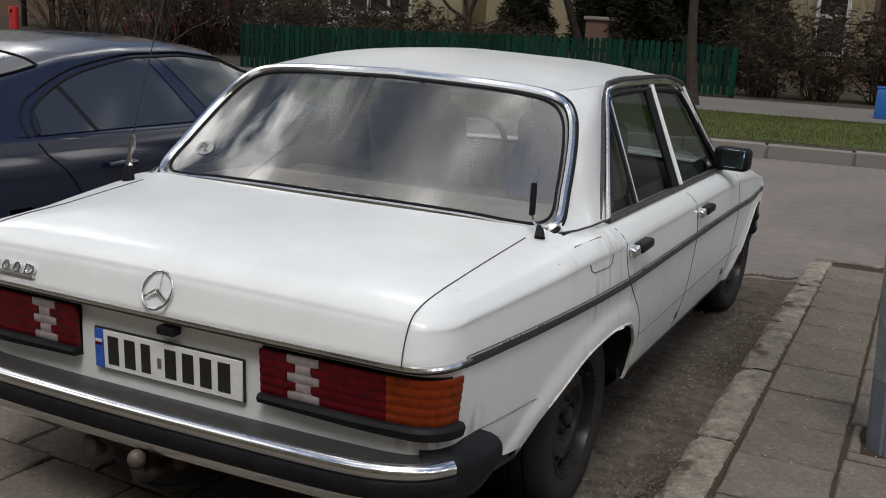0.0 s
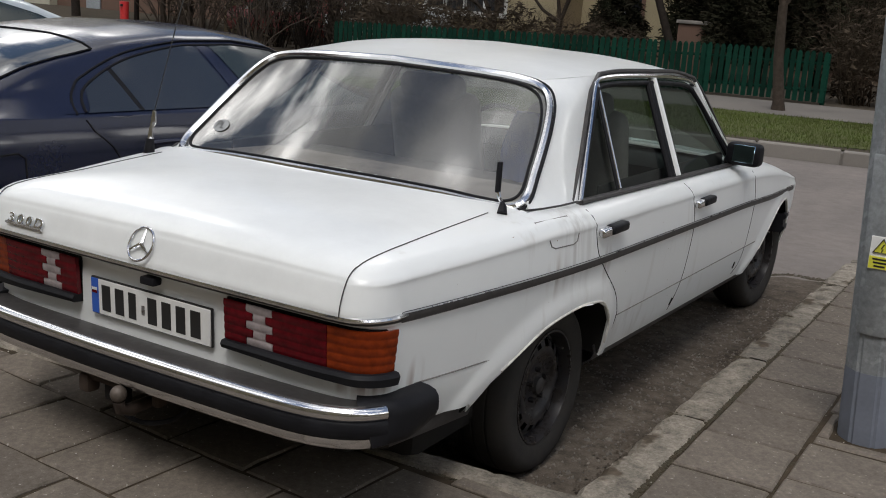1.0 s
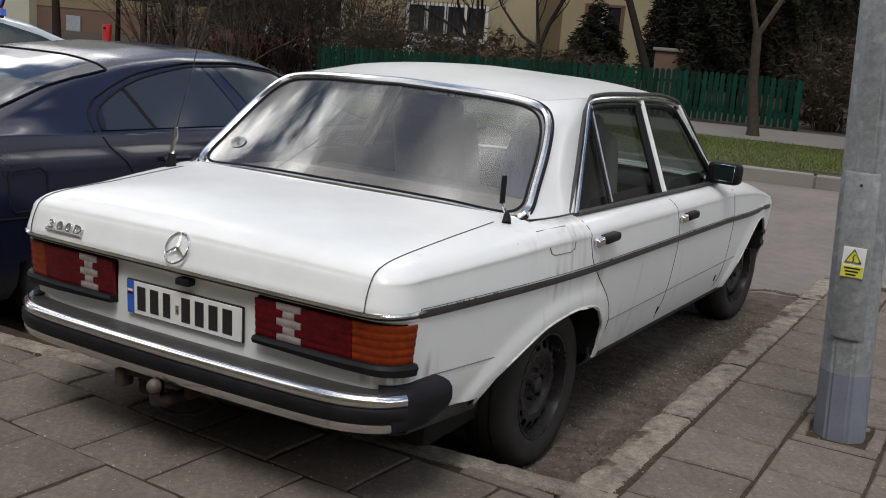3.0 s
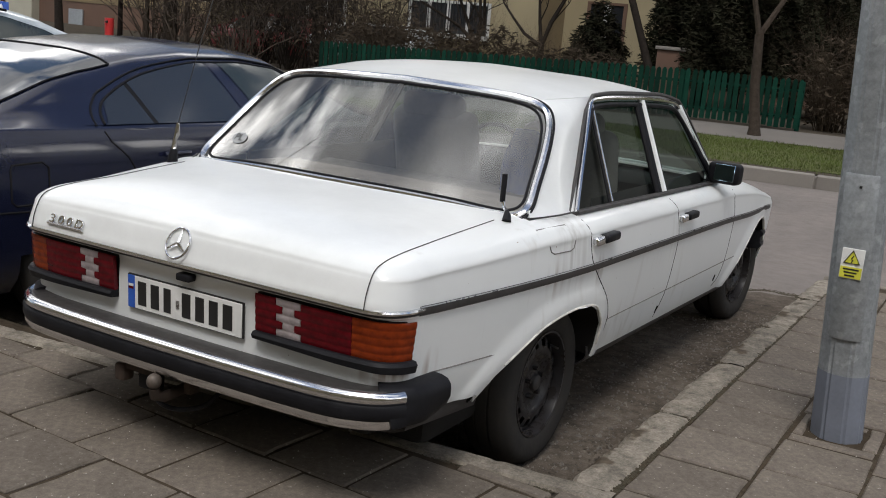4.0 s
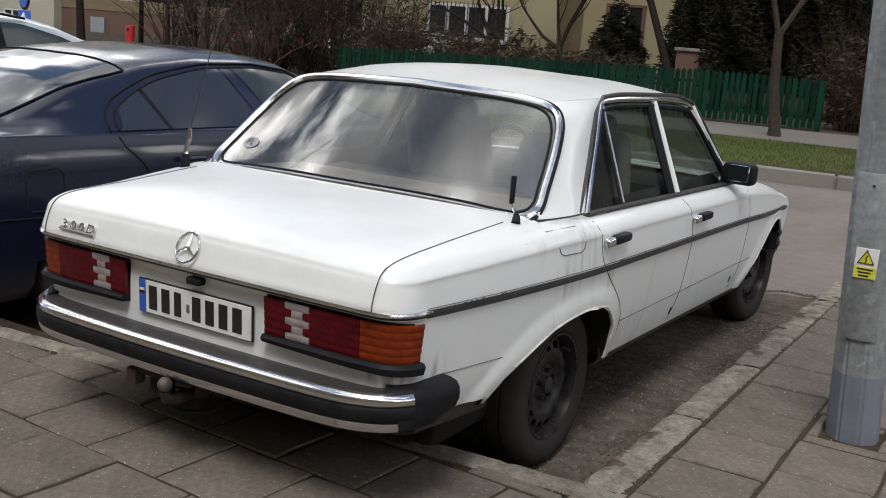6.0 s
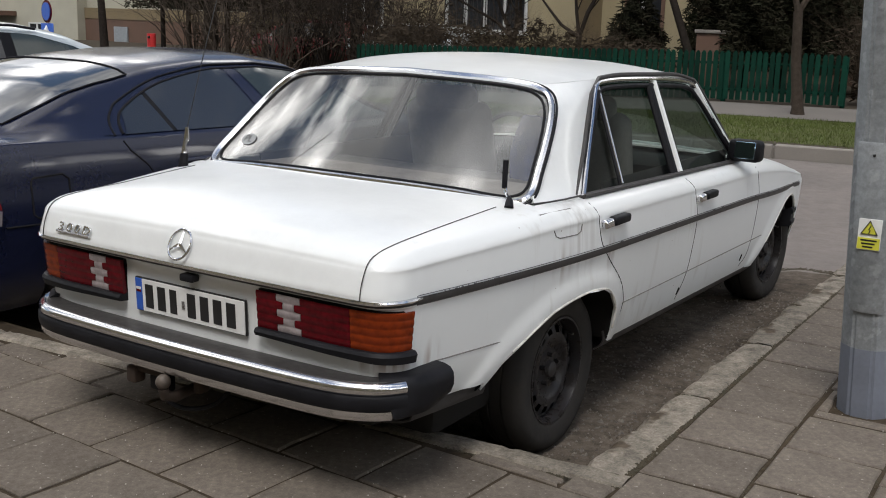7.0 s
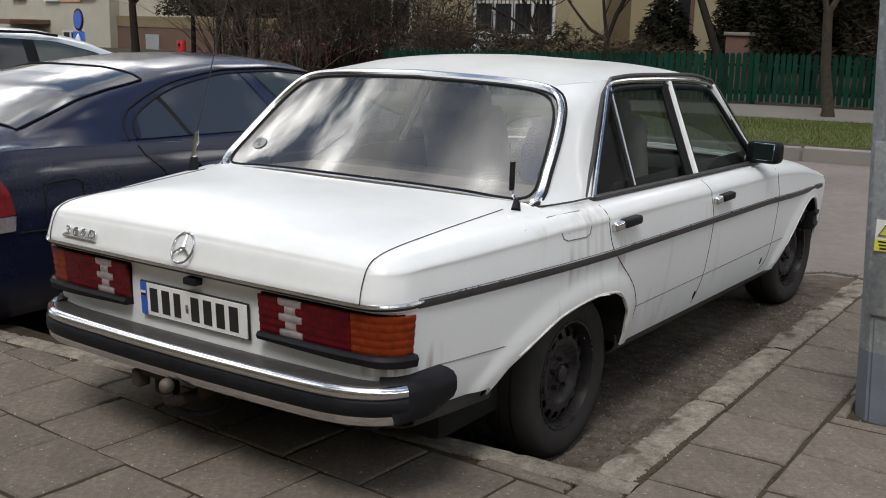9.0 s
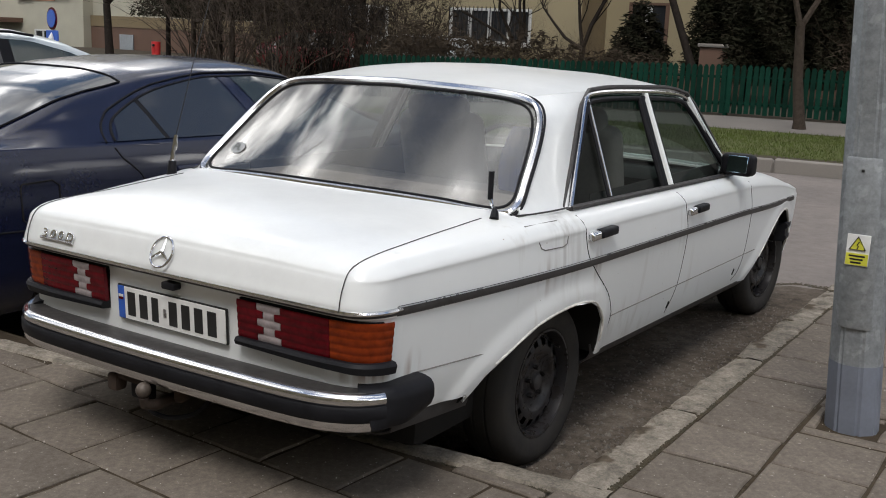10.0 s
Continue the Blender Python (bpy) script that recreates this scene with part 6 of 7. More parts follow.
# picket fence
fence = thing("fence", street(-6, 18.95, 0), "green-painted low wooden picket fence", "fence")
pk = bmesh.new()
f0 = [(-0.045, 0), (0.045, 0), (0.045, 0.89), (0.022, 0.935), (0, 0.945), (-0.022, 0.935), (-0.045, 0.89)]
va = [pk.verts.new((x, -0.011, z)) for x, z in f0]
vb = [pk.verts.new((x, 0.011, z)) for x, z in f0]
pk.faces.new(va)
pk.faces.new(vb[::-1])
for k in range(7):
    pk.faces.new((va[k], vb[k], vb[(k + 1) % 7], va[(k + 1) % 7]))
bmesh.ops.recalc_face_normals(pk, faces=pk.faces[:])
picket_mesh = bpy.data.meshes.new("picket")
pk.to_mesh(picket_mesh)
pk.free()
rnd = random.Random(3)
x, k = -2.02, 0
while x > -12.3:
    p = street(x, 19.0, 0.04)
    o = part("picket", picket_mesh, GREEN, fence)
    o.matrix_basis = Matrix.Translation((p[0], p[1], p[2] - 0.005 * max(0, -4 - x) + rnd.uniform(-0.012, 0.012))) @ Matrix.Rotation(math.atan(STREET), 4, "Z") @ Matrix.Rotation(rnd.uniform(-0.012, 0.012), 4, "Y")
    x -= 0.118
    k += 1
for h in (0.22, 0.72):
    part("fence_rail", tube([Vector(street(xx, 19.0, h + 0.04)) + Vector((0, 0.03, 0)) for xx in (-1.96, -6, -10, -12.35)], 0.03, 6), GREEN, fence)
xx = -2.0
while xx > -12.5:
    p = street(xx, 19.0, 0)
    bm = bmesh.new()
    box(bm, (p[0] - 0.04, p[1] + 0.02, -0.3), (p[0] + 0.04, p[1] + 0.10, p[2] + 0.94 - 0.005 * max(0, -4 - xx)), 0.006, 1)
    part("fence_post", bm, GREEN, fence)
    xx -= 2.2

bare_tree((-2.16, 16.15, 0.0), 6.5, 0.088, "grey-barked bare street tree forking into two limbs", 21, limbs=((0.55, 0.2, 1.6), (-0.28, 0.0, 1.5)), fork=0.265, depth=3, lean=(-0.16, 0), dark=False)


def window(house, x0, x1, z0, z1, y, mullions=1, bars=False, frame_mat=None):
    frame_mat = frame_mat or FRAMEWHITE
    w = part("window", box(bmesh.new(), (x0, y - 0.03, z0), (x1, y + 0.05, z1), 0.0), WINGLASS, house)
    for a, b, c, d in ((x0 - 0.06, x1 + 0.06, z1 - 0.03, z1 + 0.05), (x0 - 0.06, x1 + 0.06, z0 - 0.06, z0 + 0.03), (x0 - 0.06, x0 + 0.05, z0, z1), (x1 - 0.05, x1 + 0.06, z0, z1)):
        part("window_frame", box(bmesh.new(), (a, y - 0.07, c), (b, y - 0.02, d), 0.005, 1), frame_mat, w)
    for k in range(mullions):
        xm = x0 + (x1 - x0) * (k + 1) / (mullions + 1)
        part("window_frame", box(bmesh.new(), (xm - 0.06, y - 0.065, z0), (xm + 0.06, y - 0.025, z1), 0.005, 1), frame_mat, w)
    part("window_sill", box(bmesh.new(), (x0 - 0.12, y - 0.16, z0 - 0.12), (x1 + 0.12, y, z0 - 0.07), 0.005, 1), frame_mat, w)
    if bars:
        n = int((x1 - x0) / 0.14)
        for k in range(n + 1):
            xb = x0 + (x1 - x0) * k / n
            part("window_bar", tube([(xb, y - 0.16, z0 - 0.05), (xb, y - 0.16, z1 + 0.1)], 0.016, 5), INK, w)
    return w


def block(house, name, lo, hi, mat, label=""):
    return part(name, box(bmesh.new(), lo, hi, 0.01, 1), mat, house, label)


house = thing("apartment_house", (-8, 30, -0.2), "yellow plastered apartment house with white window frames", "house")
block(house, "wall", (-24.0, 26.2, -0.6), (-11.23, 36, 9.5), PLASTER)
block(house, "wall", (-11.23, 27.9, -0.6), (3.2, 36, 9.5), PLASTER)
# the side wall's shade is put into its colour: ochre in place of yellow
block(house, "side_wall", (-11.26, 26.21, -0.6), (-11.20, 27.9, 9.5), OCHRE, "yellow-plaster side wall with its shade painted as ochre")
# unseen wall added so the car's side windows mirror it, not bright sky
block(house, "end_wall", (3.2, 28.0, -0.6), (30.0, 36, 9.4), material("grey_plaster", (0.13, 0.13, 0.12), 0.92, vary=0.1, scale=1.2, bump=0.15), "unseen grey wall added to dim the side-window reflections")
block(house, "plinth", (-24.02, 26.1, -0.6), (-11.22, 26.2, 0.75), OCHRE)
block(house, "plinth", (-11.2, 27.8, -0.6), (3.2, 27.9, 0.55), BROWN)
block(house, "roof", (-24.4, 25.8, 9.5), (3.6, 36.4, 9.8), BROWN)
block(house, "panel", (-16.0, 26.15, 3.42), (-14.15, 26.2, 4.9), PINK, "salmon wall panel")
block(house, "panel", (-20.6, 26.15, 3.42), (-18.2, 26.2, 4.9), PINK, "salmon wall panel")
window(house, -15.7, -12.9, 1.12, 2.08, 26.2, 3, True)
window(house, -14.1, -13.0, 3.5, 4.9, 26.2, 1)
window(house, -17.2, -16.1, 3.5, 4.9, 26.2, 1)
window(house, -21.8, -20.7, 3.5, 4.9, 26.2, 1)
window(house, -20.5, -18.2, 1.12, 2.08, 26.2, 2, True)
for x in (-10.40, -5.4, -0.20):
    window(house, x, x + 1.15, 1.25, 2.42, 27.9, 0, frame_mat=BROWN)
    part("curtain", box(bmesh.new(), (x + 0.50, 27.80, 1.3), (x + 0.70, 27.84, 2.38), 0.0), CURTAIN, house, "white curtain strip")
    window(house, x, x + 1.15, 4.0, 5.4, 27.9, 1)
door = block(house, "entrance_door", (-1.62, 27.84, 0.72), (-0.92, 27.9, 2.95), WINGLASS, "glazed entrance door with a white frame")
for lo, hi in (((-1.70, 27.78, 0.66), (-1.60, 27.84, 3.0)), ((-0.94, 27.78, 0.66), (-0.84, 27.84, 3.0)), ((-1.60, 27.78, 1.62), (-0.94, 27.84, 1.74)), ((-1.60, 27.78, 0.66), (-0.94, 27.84, 0.76)), ((-1.60, 27.78, 2.86), (-0.94, 27.84, 3.0))):
    part("door_frame", box(bmesh.new(), lo, hi, 0.008, 1), FRAMEWHITE, door)

house2 = thing("apartment_house", (-48, 38, -1), "pale plastered apartment house with salmon panels", "house")
block(house2, "wall", (-62, 34, -1.6), (-43.3, 46, 12), PALE)
block(house2, "wall", (-43.3, 34.6, -1.6), (-24, 46, 12), PALE)
block(house2, "plinth", (-43.28, 34.45, -1.6), (-24, 34.6, 0.9), BROWN, "brown plinth")
block(house2, "band", (-43.28, 34.42, 0.9), (-24, 34.6, 1.45), OCHRE, "ochre band")
block(house2, "panel", (-47.4, 33.95, 2.1), (-45.55, 34, 4.0), PINK, "salmon wall panel")
block(house2, "roof", (-62.4, 33.6, 12), (-23.6, 46.4, 12.3), BROWN)
block(house2, "porch_roof", (-52, 31.5, 0.9), (-48.3, 34, 1.15), BROWN)
block(house2, "utility_door", (-41.0, 34.36, -1.2), (-40.0, 34.45, 0.55), PAINT, "grey steel utility door")
for x, z in ((-48.5, 2.25), (-45.5, 2.4), (-54, 2.3), (-51.5, 2.3)):
    window(house2, x, x + 1.05, z, z + 1.5, 34, 1)
    window(house2, x, x + 1.05, z + 2.9, z + 4.4, 34, 1)
window(house2, -47.2, -45.9, -0.6, 0.55, 34, 1)

# unseen houses added behind and beside the camera: they block sky and darken reflections
unseen_near_house = thing("apartment_house", (4, -18, 0), "unseen long yellow plastered house added behind the camera to block sky", "house")
block(unseen_near_house, "wall", (-40, -28, -0.2), (40, -14, 13), PLASTER)
block(unseen_near_house, "roof", (-40.5, -28.5, 13), (40.5, -13.5, 13.3), BROWN)
for k in range(16):
    for z in (1.3, 4.1, 6.9, 9.7):
        part("window", box(bmesh.new(), (-36 + k * 4.7, -14.05, z), (-34.4 + k * 4.7, -13.98, z + 1.4), 0.0), WINGLASS, unseen_near_house)
unseen_side_house = thing("apartment_house", (46, 2, 0), "unseen plastered house added beside the street to block low sky", "house")
block(unseen_side_house, "wall", (44, -18, -0.2), (54, 3.5, 9), PLASTER)
block(unseen_side_house, "roof", (43.6, -18.4, 9), (54.4, 3.9, 9.3), BROWN)

# shrubs and trees behind the fence
rnd = random.Random(77)
for k, (x, y, h) in enumerate(((-18.5, 23.2, 4.2), (-16.6, 22.4, 4.6), (-14.8, 21.2, 3.4), (-21.5, 22.0, 5.0), (-20.6, 23.4, 5.5), (-13.2, 20.6, 2.2), (-19.6, 20.4, 4.0), (-17.2, 20.0, 3.6), (-23.4, 22.9, 5.5))):
    bush((x, y, -0.25), (1.5, 1.2, h), "dense brown shrub of thin stems with withered leaves", 200 + k, n=24, leaf=200)
for k, (x, y, h) in enumerate(((-16.3, 21.0, 4.8), (-15.3, 21.6, 4.6), (-14.3, 22.0, 4.4), (-13.3, 21.3, 2.7), (-17.6, 21.4, 5.0))):
    bush((x, y, -0.2), (1.2, 1.0, h), "dense dark shrub with withered leaves", 240 + k, n=22, mat=DARKTWIG, leaf=260)
for k, (x, y, h) in enumerate(((-11.6, 20.3, 1.1), (-10.6, 20.2, 0.95), (-9.6, 20.3, 1.1), (-8.6, 20.4, 0.9), (-7.7, 20.4, 0.85), (-6.9, 20.6, 0.8), (-12.8, 19.9, 1.2))):
    bush((x, y, -0.1), (0.9, 0.6, h * 1.5), "dry brown hedge shrub behind the fence", 300 + k, n=62, mat=DRYTWIG, lean=0.6, leaf=420)
for k, x in enumerate((-1.6, -0.5, 0.7, 2.0, 3.3, 4.6)):
    bush((x, 19.9 + STREET * x, -0.05), (0.9, 0.7, 2.0), "dry brown clipped hedge at the end of the fence", 320 + k, n=60, mat=DRYTWIG, lean=0.35, leaf=500)
bare_tree((-11.3, 22.6, 0.0), 4.4, 0.095, "small bare tree with a spreading dark crown", 31, limbs=((0.6, 0.1, 0.9), (-0.9, 0, 0.8), (0.1, 0.2, 1), (-0.3, 0, 1)), fork=0.22, depth=4)
bare_tree((-9.3, 22.4, 0.0), 4.6, 0.085, "crooked bare tree against the yellow wall", 32, limbs=((0.7, 0, 0.9), (-0.9, 0, 0.7), (0.1, 0.1, 1.2), (-0.4, 0, 1)), fork=0.24, depth=3, kids=4)
bare_tree((-5.8, 21.6, 0.0), 5.5, 0.095, "dark leaning tree with drooping twigs", 33, limbs=((-0.6, 0, 0.8), (0.2, 0.1, 1), (-0.9, 0.2, 0.5)), fork=0.44, depth=3, lean=(-0.95, 0))
bare_tree((-32.2, 26.5, -0.6), 7.0, 0.17, "bare tree with a crooked dark trunk", 34, limbs=((-1.0, 0, 0.9), (-0.4, 0.2, 1), (0.25, 0, 1), (0.8, 0.1, 0.8), (1.1, -0.1, 0.5)), fork=0.36, depth=4, lean=(-0.15, 0), kids=4)
bare_tree((-29.6, 27.2, -0.5), 7.5, 0.10, "slim bare tree with a dense twiggy crown", 35, limbs=((-0.9, 0, 0.9), (-0.4, 0.2, 1), (0.25, 0, 1), (0.7, 0.1, 0.8)), fork=0.34, depth=4, kids=5)
bare_tree((-17.6, 24.0, 0.0), 8.0, 0.17, "thick dark tree trunk among the shrubs", 36, limbs=((-0.4, 0, 1), (0.4, 0, 1)), fork=0.4, depth=3)
bare_tree((-22.4, 22.6, 0.0), 8.0, 0.22, "thick dark tree trunk with bare limbs", 37, limbs=((-0.5, 0, 1), (0.4, 0, 1)), fork=0.42, depth=3)
conifer((-7.6, 22.0, 0.0), (0.85, 0.7, 2.45), "low dark evergreen bush below a window", 41, 3000, 0.7)
for k, (x, y, w, h) in enumerate(((-6.3, 24.2, 0.9, 8.0), (-5.5, 23.8, 1.1, 8.5), (-4.3, 22.6, 1.35, 9.0), (-3.1, 23.3, 1.5, 9.5), (-2.5, 22.4, 1.0, 9.0))):
    conifer((x, y, -0.1), (w, w, h), "tall dark evergreen tree behind the fence", 50 + k, 12000, 0.6)
for k, (x, y, w, h) in enumerate(((-23.5, 24.5, 2.0, 8.0), (-26.0, 26.0, 2.2, 8.5), (-20.8, 26.5, 1.6, 8.0), (-29.0, 28.0, 2.2, 8.0))):
    conifer((x, y, -0.3), (w, w, h), "dark evergreen tree among bare shrubs", 70 + k, 9000, 1.8)

# street furniture far off
sign = thing("road_sign", (-24.62, 18.2, -0.6), "round blue road sign with a red rim", "road sign")
part("sign_post", tube([(-24.62, 18.2, -0.6), (-24.62, 18.2, 1.55)], 0.035, 8), STEEL, sign)
for r, y, m in ((0.33, 18.14, RED), (0.26, 18.11, PLATEBLUE)):
    bm = bmesh.new()
    bmesh.ops.create_cone(bm, cap_ends=True, segments=40, radius1=r, radius2=r, depth=0.02, matrix=Matrix.Translation((-24.62, y, 1.28)) @ Matrix.Rotation(radians(-12), 4, "Z") @ Matrix.Rotation(math.pi / 2, 4, "X"))
    part("sign_disc", bm, m, sign)
block(sign, "sign_plate", (-24.90, 18.12, 0.42), (-24.34, 18.15, 0.94), PLATEBLUE, "blue plate with a white arrow")
part("arrow", tube([(-24.62, 18.10, 0.50), (-24.62, 18.10, 0.72), (-24.62, 18.10, 0.88)], 0.06, 6, taper=(0.6, 1.6, 0.1)), PLATE, sign)
litter = thing("litter_bin", (-22.25, 20.0, -0.5), "red street litter bin on a post", "litter bin")
BINRED = material("red_bin_paint", (0.42, 0.02, 0.02), 0.45, vary=0.2, scale=8)
bm = bmesh.new()
bmesh.ops.create_cone(bm, cap_ends=True, segments=20, radius1=0.125, radius2=0.135, depth=0.62, matrix=Matrix.Translation((-22.25, 20.0, 0.42)))
part("bin_body", bm, BINRED, litter)
part("bin_mouth", tube([(-22.23, 19.86, 0.62), (-22.18, 19.86, 0.62)], 0.04, 8), INK, litter)
part("bin_post", tube([(-22.25, 20.0, -0.5), (-22.25, 20.0, 0.2)], 0.03, 8), STEEL, litter)

# blue street box beside the path, taken for a bin or post box
post_box = thing("street_bollard", (0.80, 16.6, 0.0), "square blue painted street box beside the path", "bollard")
BLUEPAINT = material("blue_paint", (0.015, 0.09, 0.28), 0.5, vary=0.2, scale=6, bump=0.05)
part("bollard_body", box(bmesh.new(), (0.70, 16.52, 0.0), (0.90, 16.70, 0.50), 0.012, 2), BLUEPAINT, post_box)
part("bollard_cap", box(bmesh.new(), (0.69, 16.51, 0.50), (0.91, 16.71, 0.53), 0.01, 2), BLUEPAINT, post_box)
planter = thing("brick_planter", (-5.75, 22.2, 0.0), "low red-brown walled planter behind the fence", "planter")
part("planter_wall", box(bmesh.new(), (-6.10, 22.0, 0.0), (-5.42, 22.5, 1.28), 0.015, 2), BROWN, planter)
part("planter_cap", box(bmesh.new(), (-6.14, 21.95, 1.28), (-5.38, 22.55, 1.36), 0.012, 2), PATHMAT, planter)

# ---- paving slabs, nearest last ----
def slab_mesh(w, h, seed):
    """A slab with a slightly crumbled outline, a narrow worn edge and short sides."""
    rnd = random.Random(seed)
    ring = []
    for ax, ay, bx, by in ((-1, -1, 1, -1), (1, -1, 1, 1), (1, 1, -1, 1), (-1, 1, -1, -1)):
        for k in range(3):
            t = k / 3 + (rnd.uniform(-0.1, 0.1) if k else 0)
            c = rnd.uniform(0, 0.0045) + (rnd.random() < 0.08) * rnd.uniform(0.003, 0.010)
            ring.append(((ax + (bx - ax) * t) * (w / 2 - c), (ay + (by - ay) * t) * (h / 2 - c)))
    inner = [(x * (1 - 0.012 / w), y * (1 - 0.012 / h)) for x, y in ring]
    n = len(ring)
    verts = [(x, y, 0.0) for x, y in inner] + [(x, y, -0.006) for x, y in ring] + [(x, y, -0.03) for x, y in ring]
    faces = [tuple(range(n))] + [(k + n, (k + 1) % n + n, (k + 1) % n, k) for k in range(n)] + [(k + 2 * n, (k + 1) % n + 2 * n, (k + 1) % n + n, k + n) for k in range(n)]
    me = mesh_from("slab", verts, faces, False)
    me.materials.append(SLAB)
    return me


RIGHT = [slab_mesh(0.326, 0.346, k) for k in range(6)]
REAR = [slab_mesh(0.331, 0.352, 20 + k) for k in range(6)]
rnd = random.Random(8)


def lay(me, x, y, turn=0.0):
    o = part("slab", me, SLAB, pavement)
    o.matrix_basis = Matrix.Translation((x, y, rnd.uniform(-0.001, 0.004))) @ Euler((rnd.uniform(-0.005, 0.005), rnd.uniform(-0.005, 0.005), turn + rnd.uniform(-0.006, 0.006))).to_matrix().to_4x4()
    return o


for c in range(6):
    start = (0.874 if c % 2 == 0 else 1.015) + rnd.uniform(-0.008, 0.008)
    for r in range(-7, 12):
        y = start + r * 0.358 + 0.179
        x = 1.252 + c * 0.333 + 0.167 - 0.008 * (y - 1.4)
        if y > 4.80 or (c == 1 and 1.80 < y < 2.05):
            continue
        lay(RIGHT[rnd.randrange(6)], x, y, 0.008)
# cut pieces round the lamp post
for x0, x1, y0, y1 in ((1.594, 1.905, 1.741, 1.806), (1.594, 1.634, 1.815, 2.075), (1.850, 1.905, 1.815, 2.075), (1.643, 1.842, 2.032, 2.075)):
    lay(slab_mesh(x1 - x0, y1 - y0, int(x0 * 1000 + y0 * 100)), (x0 + x1) / 2, (y0 + y1) / 2, 0.008)
turn = -0.052
for r in range(-8, 3):
    for c in range(-14, 5):
        u = c * 0.337 + (0.168 if r % 2 else 0.0) + 0.217
        deep = 0.350
        v = r * 0.358 + 0.179
        x, y = u * math.cos(turn) - v * math.sin(turn), -0.05 + u * math.sin(turn) + v * math.cos(turn)
        if x > 1.40:
            continue
        wide = min(0.329, 1.252 - x + 0.1645)
        if wide < 0.03:
            continue
        edge = 0.712 + (x - 1.262) * 0.085
        low = y - 0.175
        me = REAR[rnd.randrange(6)]
        if wide < 0.328:
            x -= (0.329 - wide) / 2
            me = slab_mesh(wide, 0.350, 900 + r * 40 + c)
        if y + 0.175 > edge:
            deep = edge - low
            if deep < 0.04:
                continue
            me = slab_mesh(wide, deep, 500 + r * 40 + c)
            y = low + deep / 2
        lay(me, x, y, turn)

# the slabs farther off, in one mesh
verts, faces = [], []


def far_slab(x, y, w, h, turn):
    i, c, s = len(verts), math.cos(turn), math.sin(turn)
    z = rnd.uniform(-0.001, 0.003)
    for k, (dx, dy, dz) in enumerate([(-w, -h, -0.006), (w, -h, -0.006), (w, h, -0.006), (-w, h, -0.006), (-w + 0.006, -h + 0.006, 0), (w - 0.006, -h + 0.006, 0), (w - 0.006, h - 0.006, 0), (-w + 0.006, h - 0.006, 0)]):
        verts.append((x + dx * c - dy * s, y + dx * s + dy * c, z + dz))
    faces.extend([(i + 4, i + 5, i + 6, i + 7)] + [(i + k, i + (k + 1) % 4, i + 4 + (k + 1) % 4, i + 4 + k) for k in range(4)])


for c in range(14):
    for r in range(-24, 11):
        if c < 6 and r >= -7:
            continue
        y = (0.874 if c % 2 == 0 else 1.015) + r * 0.358 + 0.179
        if -7.8 < y < 4.78:
            far_slab(1.252 + c * 0.333 + 0.167 - 0.008 * (y - 1.4), y, 0.162, 0.174, 0.008)
for r in range(-23, 3):
    for c in range(-30, 5):
        if r >= -8 and c >= -14:
            continue
        u, v = c * 0.337 + (0.168 if r % 2 else 0.0) + 0.217, r * 0.358 + 0.179
        x, y = u * math.cos(turn) - v * math.sin(turn), -0.05 + u * math.sin(turn) + v * math.cos(turn)
        w = min(0.164, (1.25 - x + 0.164) / 2)
        x -= 0.164 - w
        if w < 0.02 or x < -8.8 or y + 0.18 > 0.712 + (x - 1.262) * 0.085 or y < -7.8:
            continue
        far_slab(x, y, w, 0.175, turn)
o = part("slab_field", mesh_from("slab_field", verts, faces, False), SLAB, pavement)
o["kind"] = "stuff"
# grit and crumbs of stone on the bay
verts, faces = [], []
for k in range(4200):
    x = 1.09 - abs(rnd.gauss(0, 0.45)) if k % 3 else rnd.uniform(-0.9, 1.09)
    y = rnd.uniform(0.85, 5.0)
    s = rnd.uniform(0.002, 0.008) * (1.8 if rnd.random() < 0.05 else 1)
    z = ROAD + 0.008 * math.sin(3 * x + y) * math.sin(2 * y)
    i = len(verts)
    verts += [(x - s, y - s * 0.8, z), (x + s, y - s * 0.6, z), (x + s * 0.3, y + s, z), (x + rnd.uniform(-s, s) * 0.4, y + rnd.uniform(-s, s) * 0.4, z + s * 1.1)]
    faces += [(i, i + 1, i + 3), (i + 1, i + 2, i + 3), (i + 2, i, i + 3)]
GRIT = material("stone_grit", (0.118, 0.104, 0.088), 0.9, vary=0.5, scale=30)
tagged(part("grit", mesh_from("grit", verts, faces, False), GRIT), "loose stone grit lying on the bay", "grit", kind="stuff")
# crumbs and dry bits on the slabs
verts, faces = [], []
for k in range(900):
    x, y = (rnd.uniform(1.24, 3.0), rnd.uniform(-0.6, 4.5)) if k % 2 else (rnd.uniform(-2.2, 1.2), rnd.uniform(-1.2, 0.55))
    s = rnd.uniform(0.0012, 0.0035)
    i = len(verts)
    verts += [(x - s, y - s, 0.0), (x + s, y - s * 0.6, 0.0), (x, y + s, 0.0), (x, y, 0.0005 + s)]
    faces += [(i, i + 1, i + 3), (i + 1, i + 2, i + 3), (i + 2, i, i + 3)]
CRUMB = material("pale_crumbs", (0.45, 0.42, 0.38), 0.9, vary=0.3, scale=30)
tagged(part("crumb_litter", mesh_from("crumbs", verts, faces, False), CRUMB), "pale stone crumbs scattered on the slabs", "grit", kind="stuff")

# dirt and moss crumbled along the kerb joint and the wide slab joints
verts, faces = [], []


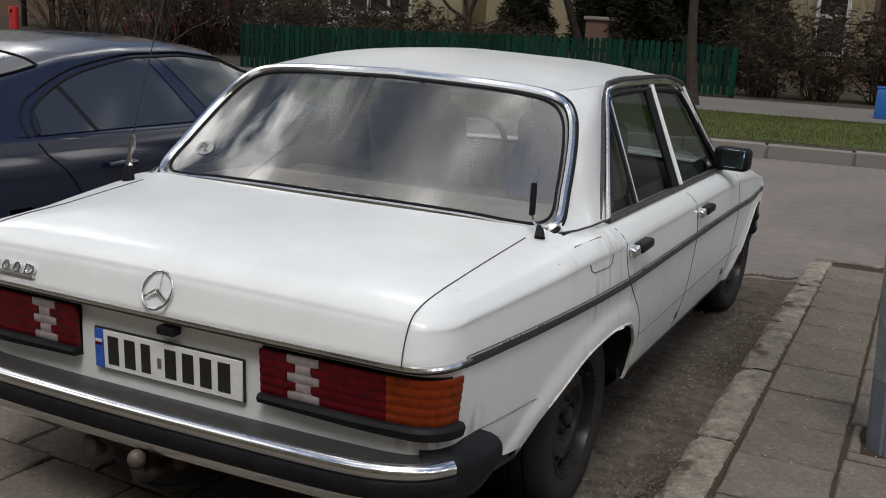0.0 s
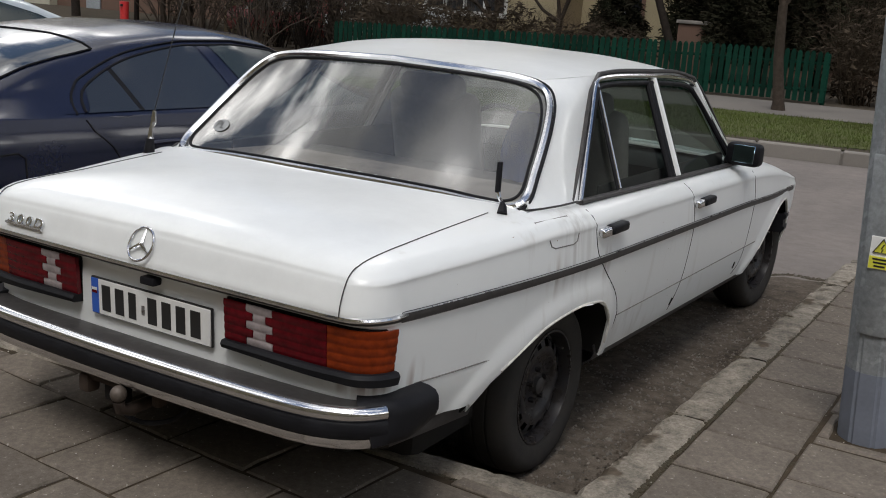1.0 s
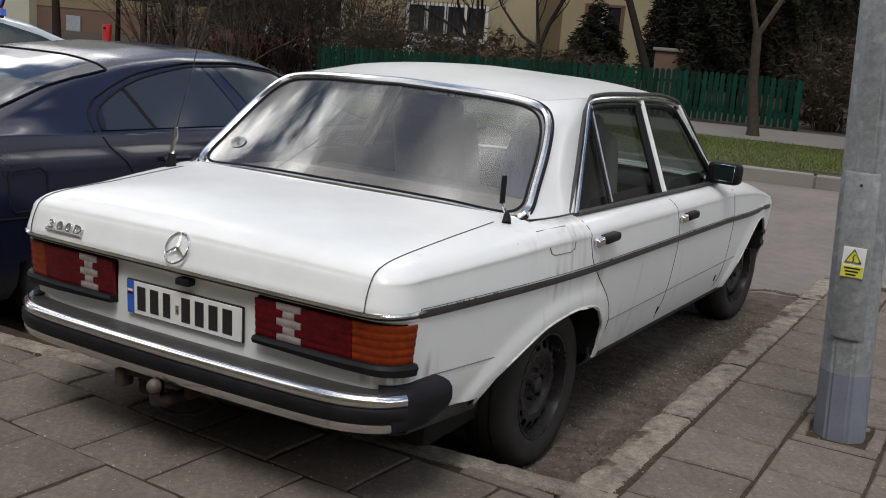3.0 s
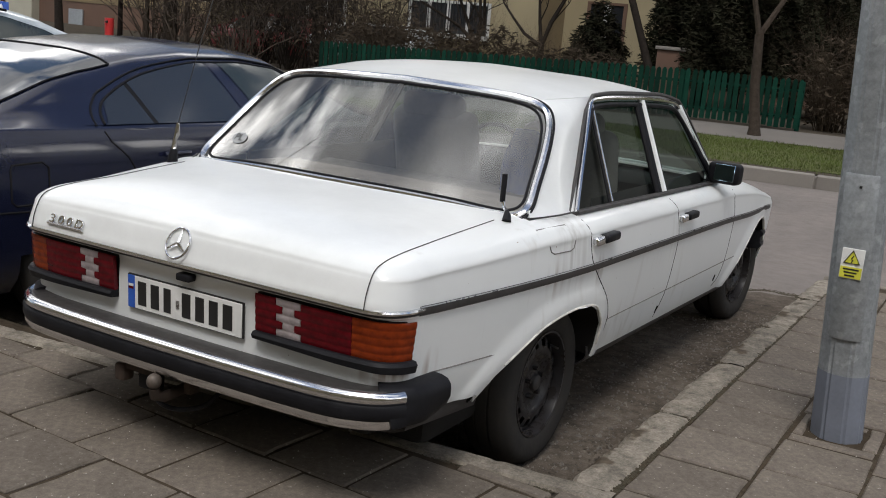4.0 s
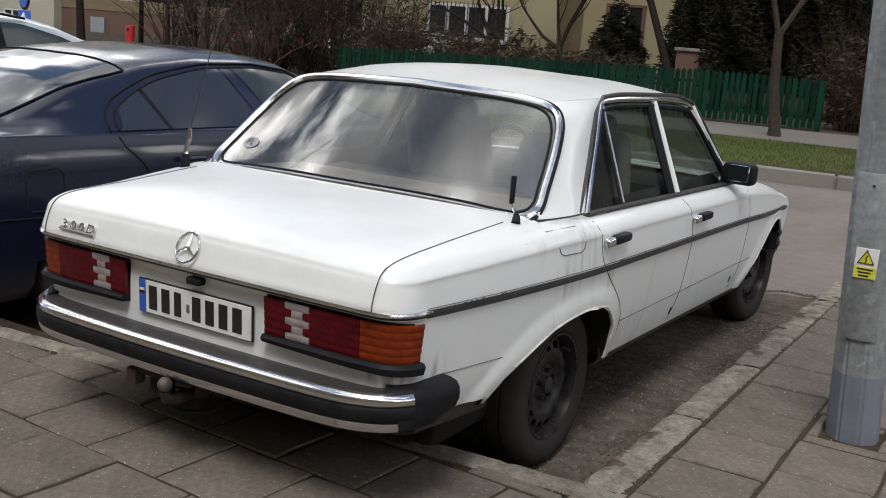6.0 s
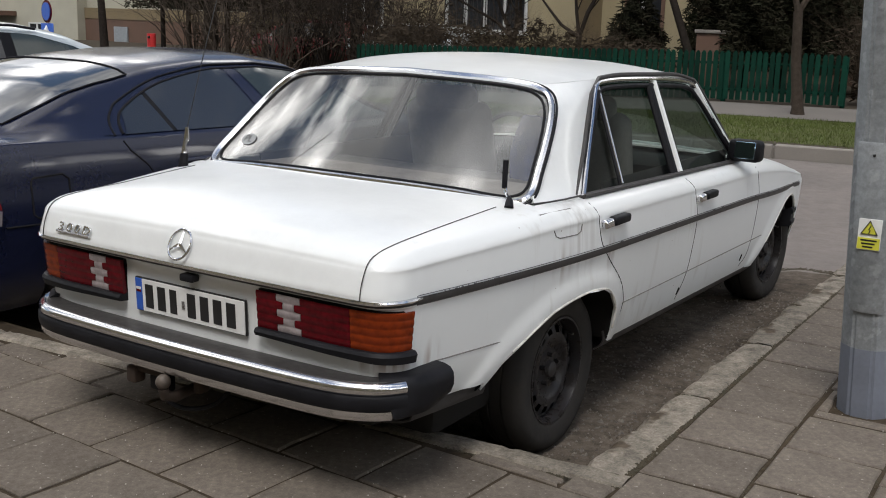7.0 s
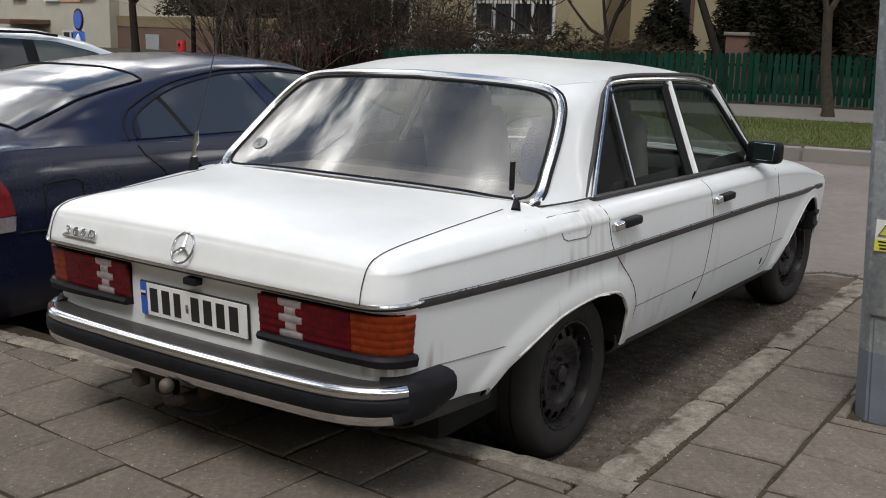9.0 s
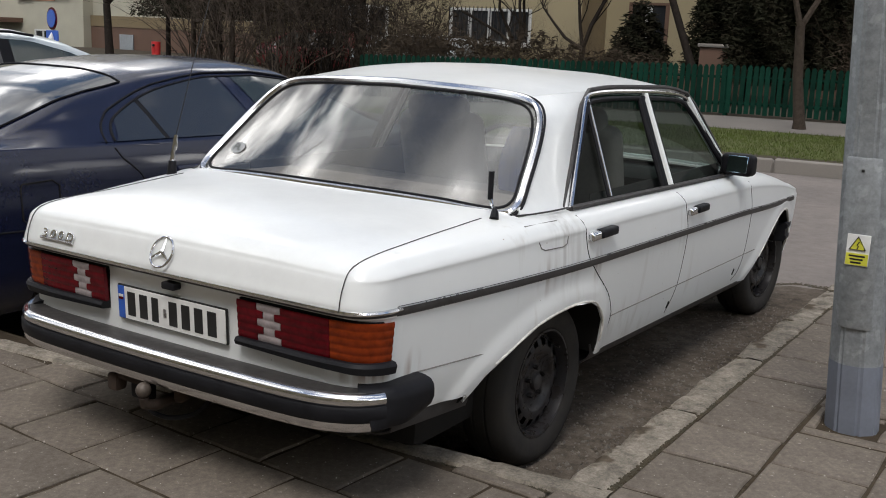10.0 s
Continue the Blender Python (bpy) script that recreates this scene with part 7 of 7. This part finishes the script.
def clod(x, y, z, s):
    i = len(verts)
    k = [s * rnd.uniform(0.6, 1.3) for _ in range(5)]
    verts.extend([(x + k[0], y, z), (x, y + k[1], z), (x - k[2], y, z), (x, y - k[3], z), (x + rnd.uniform(-0.3, 0.3) * s, y + rnd.uniform(-0.3, 0.3) * s, z + 0.35 * k[4])])
    faces.extend([(i, i + 1, i + 4), (i + 1, i + 2, i + 4), (i + 2, i + 3, i + 4), (i + 3, i, i + 4)])


for k in range(2600):
    y = rnd.uniform(0.72, 4.7)
    thick_here = 0.5 + 0.5 * math.sin(y * 5.1) * math.sin(y * 2.3 + 1)
    clod(1.246 + rnd.gauss(0, 0.003 + 0.009 * thick_here), y, -0.004, rnd.uniform(0.003, 0.011) * (0.6 + 0.7 * thick_here))
for c in range(1, 6):
    for k in range(500):
        y = rnd.uniform(-1.5, 4.6)
        clod(1.248 + c * 0.333 - 0.008 * (y - 1.4) + rnd.gauss(0, 0.004), y, -0.006, rnd.uniform(0.003, 0.008))
for k in range(1500):
    x = rnd.uniform(-2.0, 1.1)
    clod(x, 0.715 + (x - 1.262) * 0.085 + rnd.gauss(0, 0.010), -0.008, rnd.uniform(0.003, 0.009))
for y in (0.78, 1.65, 2.50, 3.34, 4.205):
    for k in range(160):
        clod(rnd.uniform(1.10, 1.235), y + rnd.gauss(0, 0.010), -0.004, rnd.uniform(0.003, 0.009))
for k in range(1500):
    x = rnd.uniform(-0.2, 1.06)
    clod(x, 4.80 + 0.09 * math.sin(7.3 * x) + 0.06 * math.sin(17 * x + 1) + 0.1 * x + abs(rnd.gauss(0, 0.035)), ROAD + 0.004, rnd.uniform(0.004, 0.011))
MOSSDIRT = material("mossy_dirt", (0.036, 0.026, 0.015), 0.95, vary=0.4, scale=12, second=(0.028, 0.025, 0.012))
tagged(part("joint_dirt", mesh_from("joint_dirt", verts, faces, False), MOSSDIRT), "brown mossy dirt crumbled along the kerb joint", "dirt", kind="stuff")
EARTHSHADE = material("earth_and_kerb_shade", (0.075, 0.058, 0.042), 0.95, vary=0.3, scale=9)
# dark crumbs at the kerb foot: earth, with the kerb's shade put into colour
verts, faces = [], []
for k in range(5000):
    y = rnd.uniform(0.85, 4.9)
    clod(1.09 - abs(rnd.gauss(0, 0.07)), y, ROAD + 0.004, rnd.uniform(0.003, 0.009))
tagged(part("kerb_earth", mesh_from("kerb_earth", verts, faces, False), EARTHSHADE), "dark crumbs for earth and painted shade at the kerb foot", "dirt", kind="stuff")
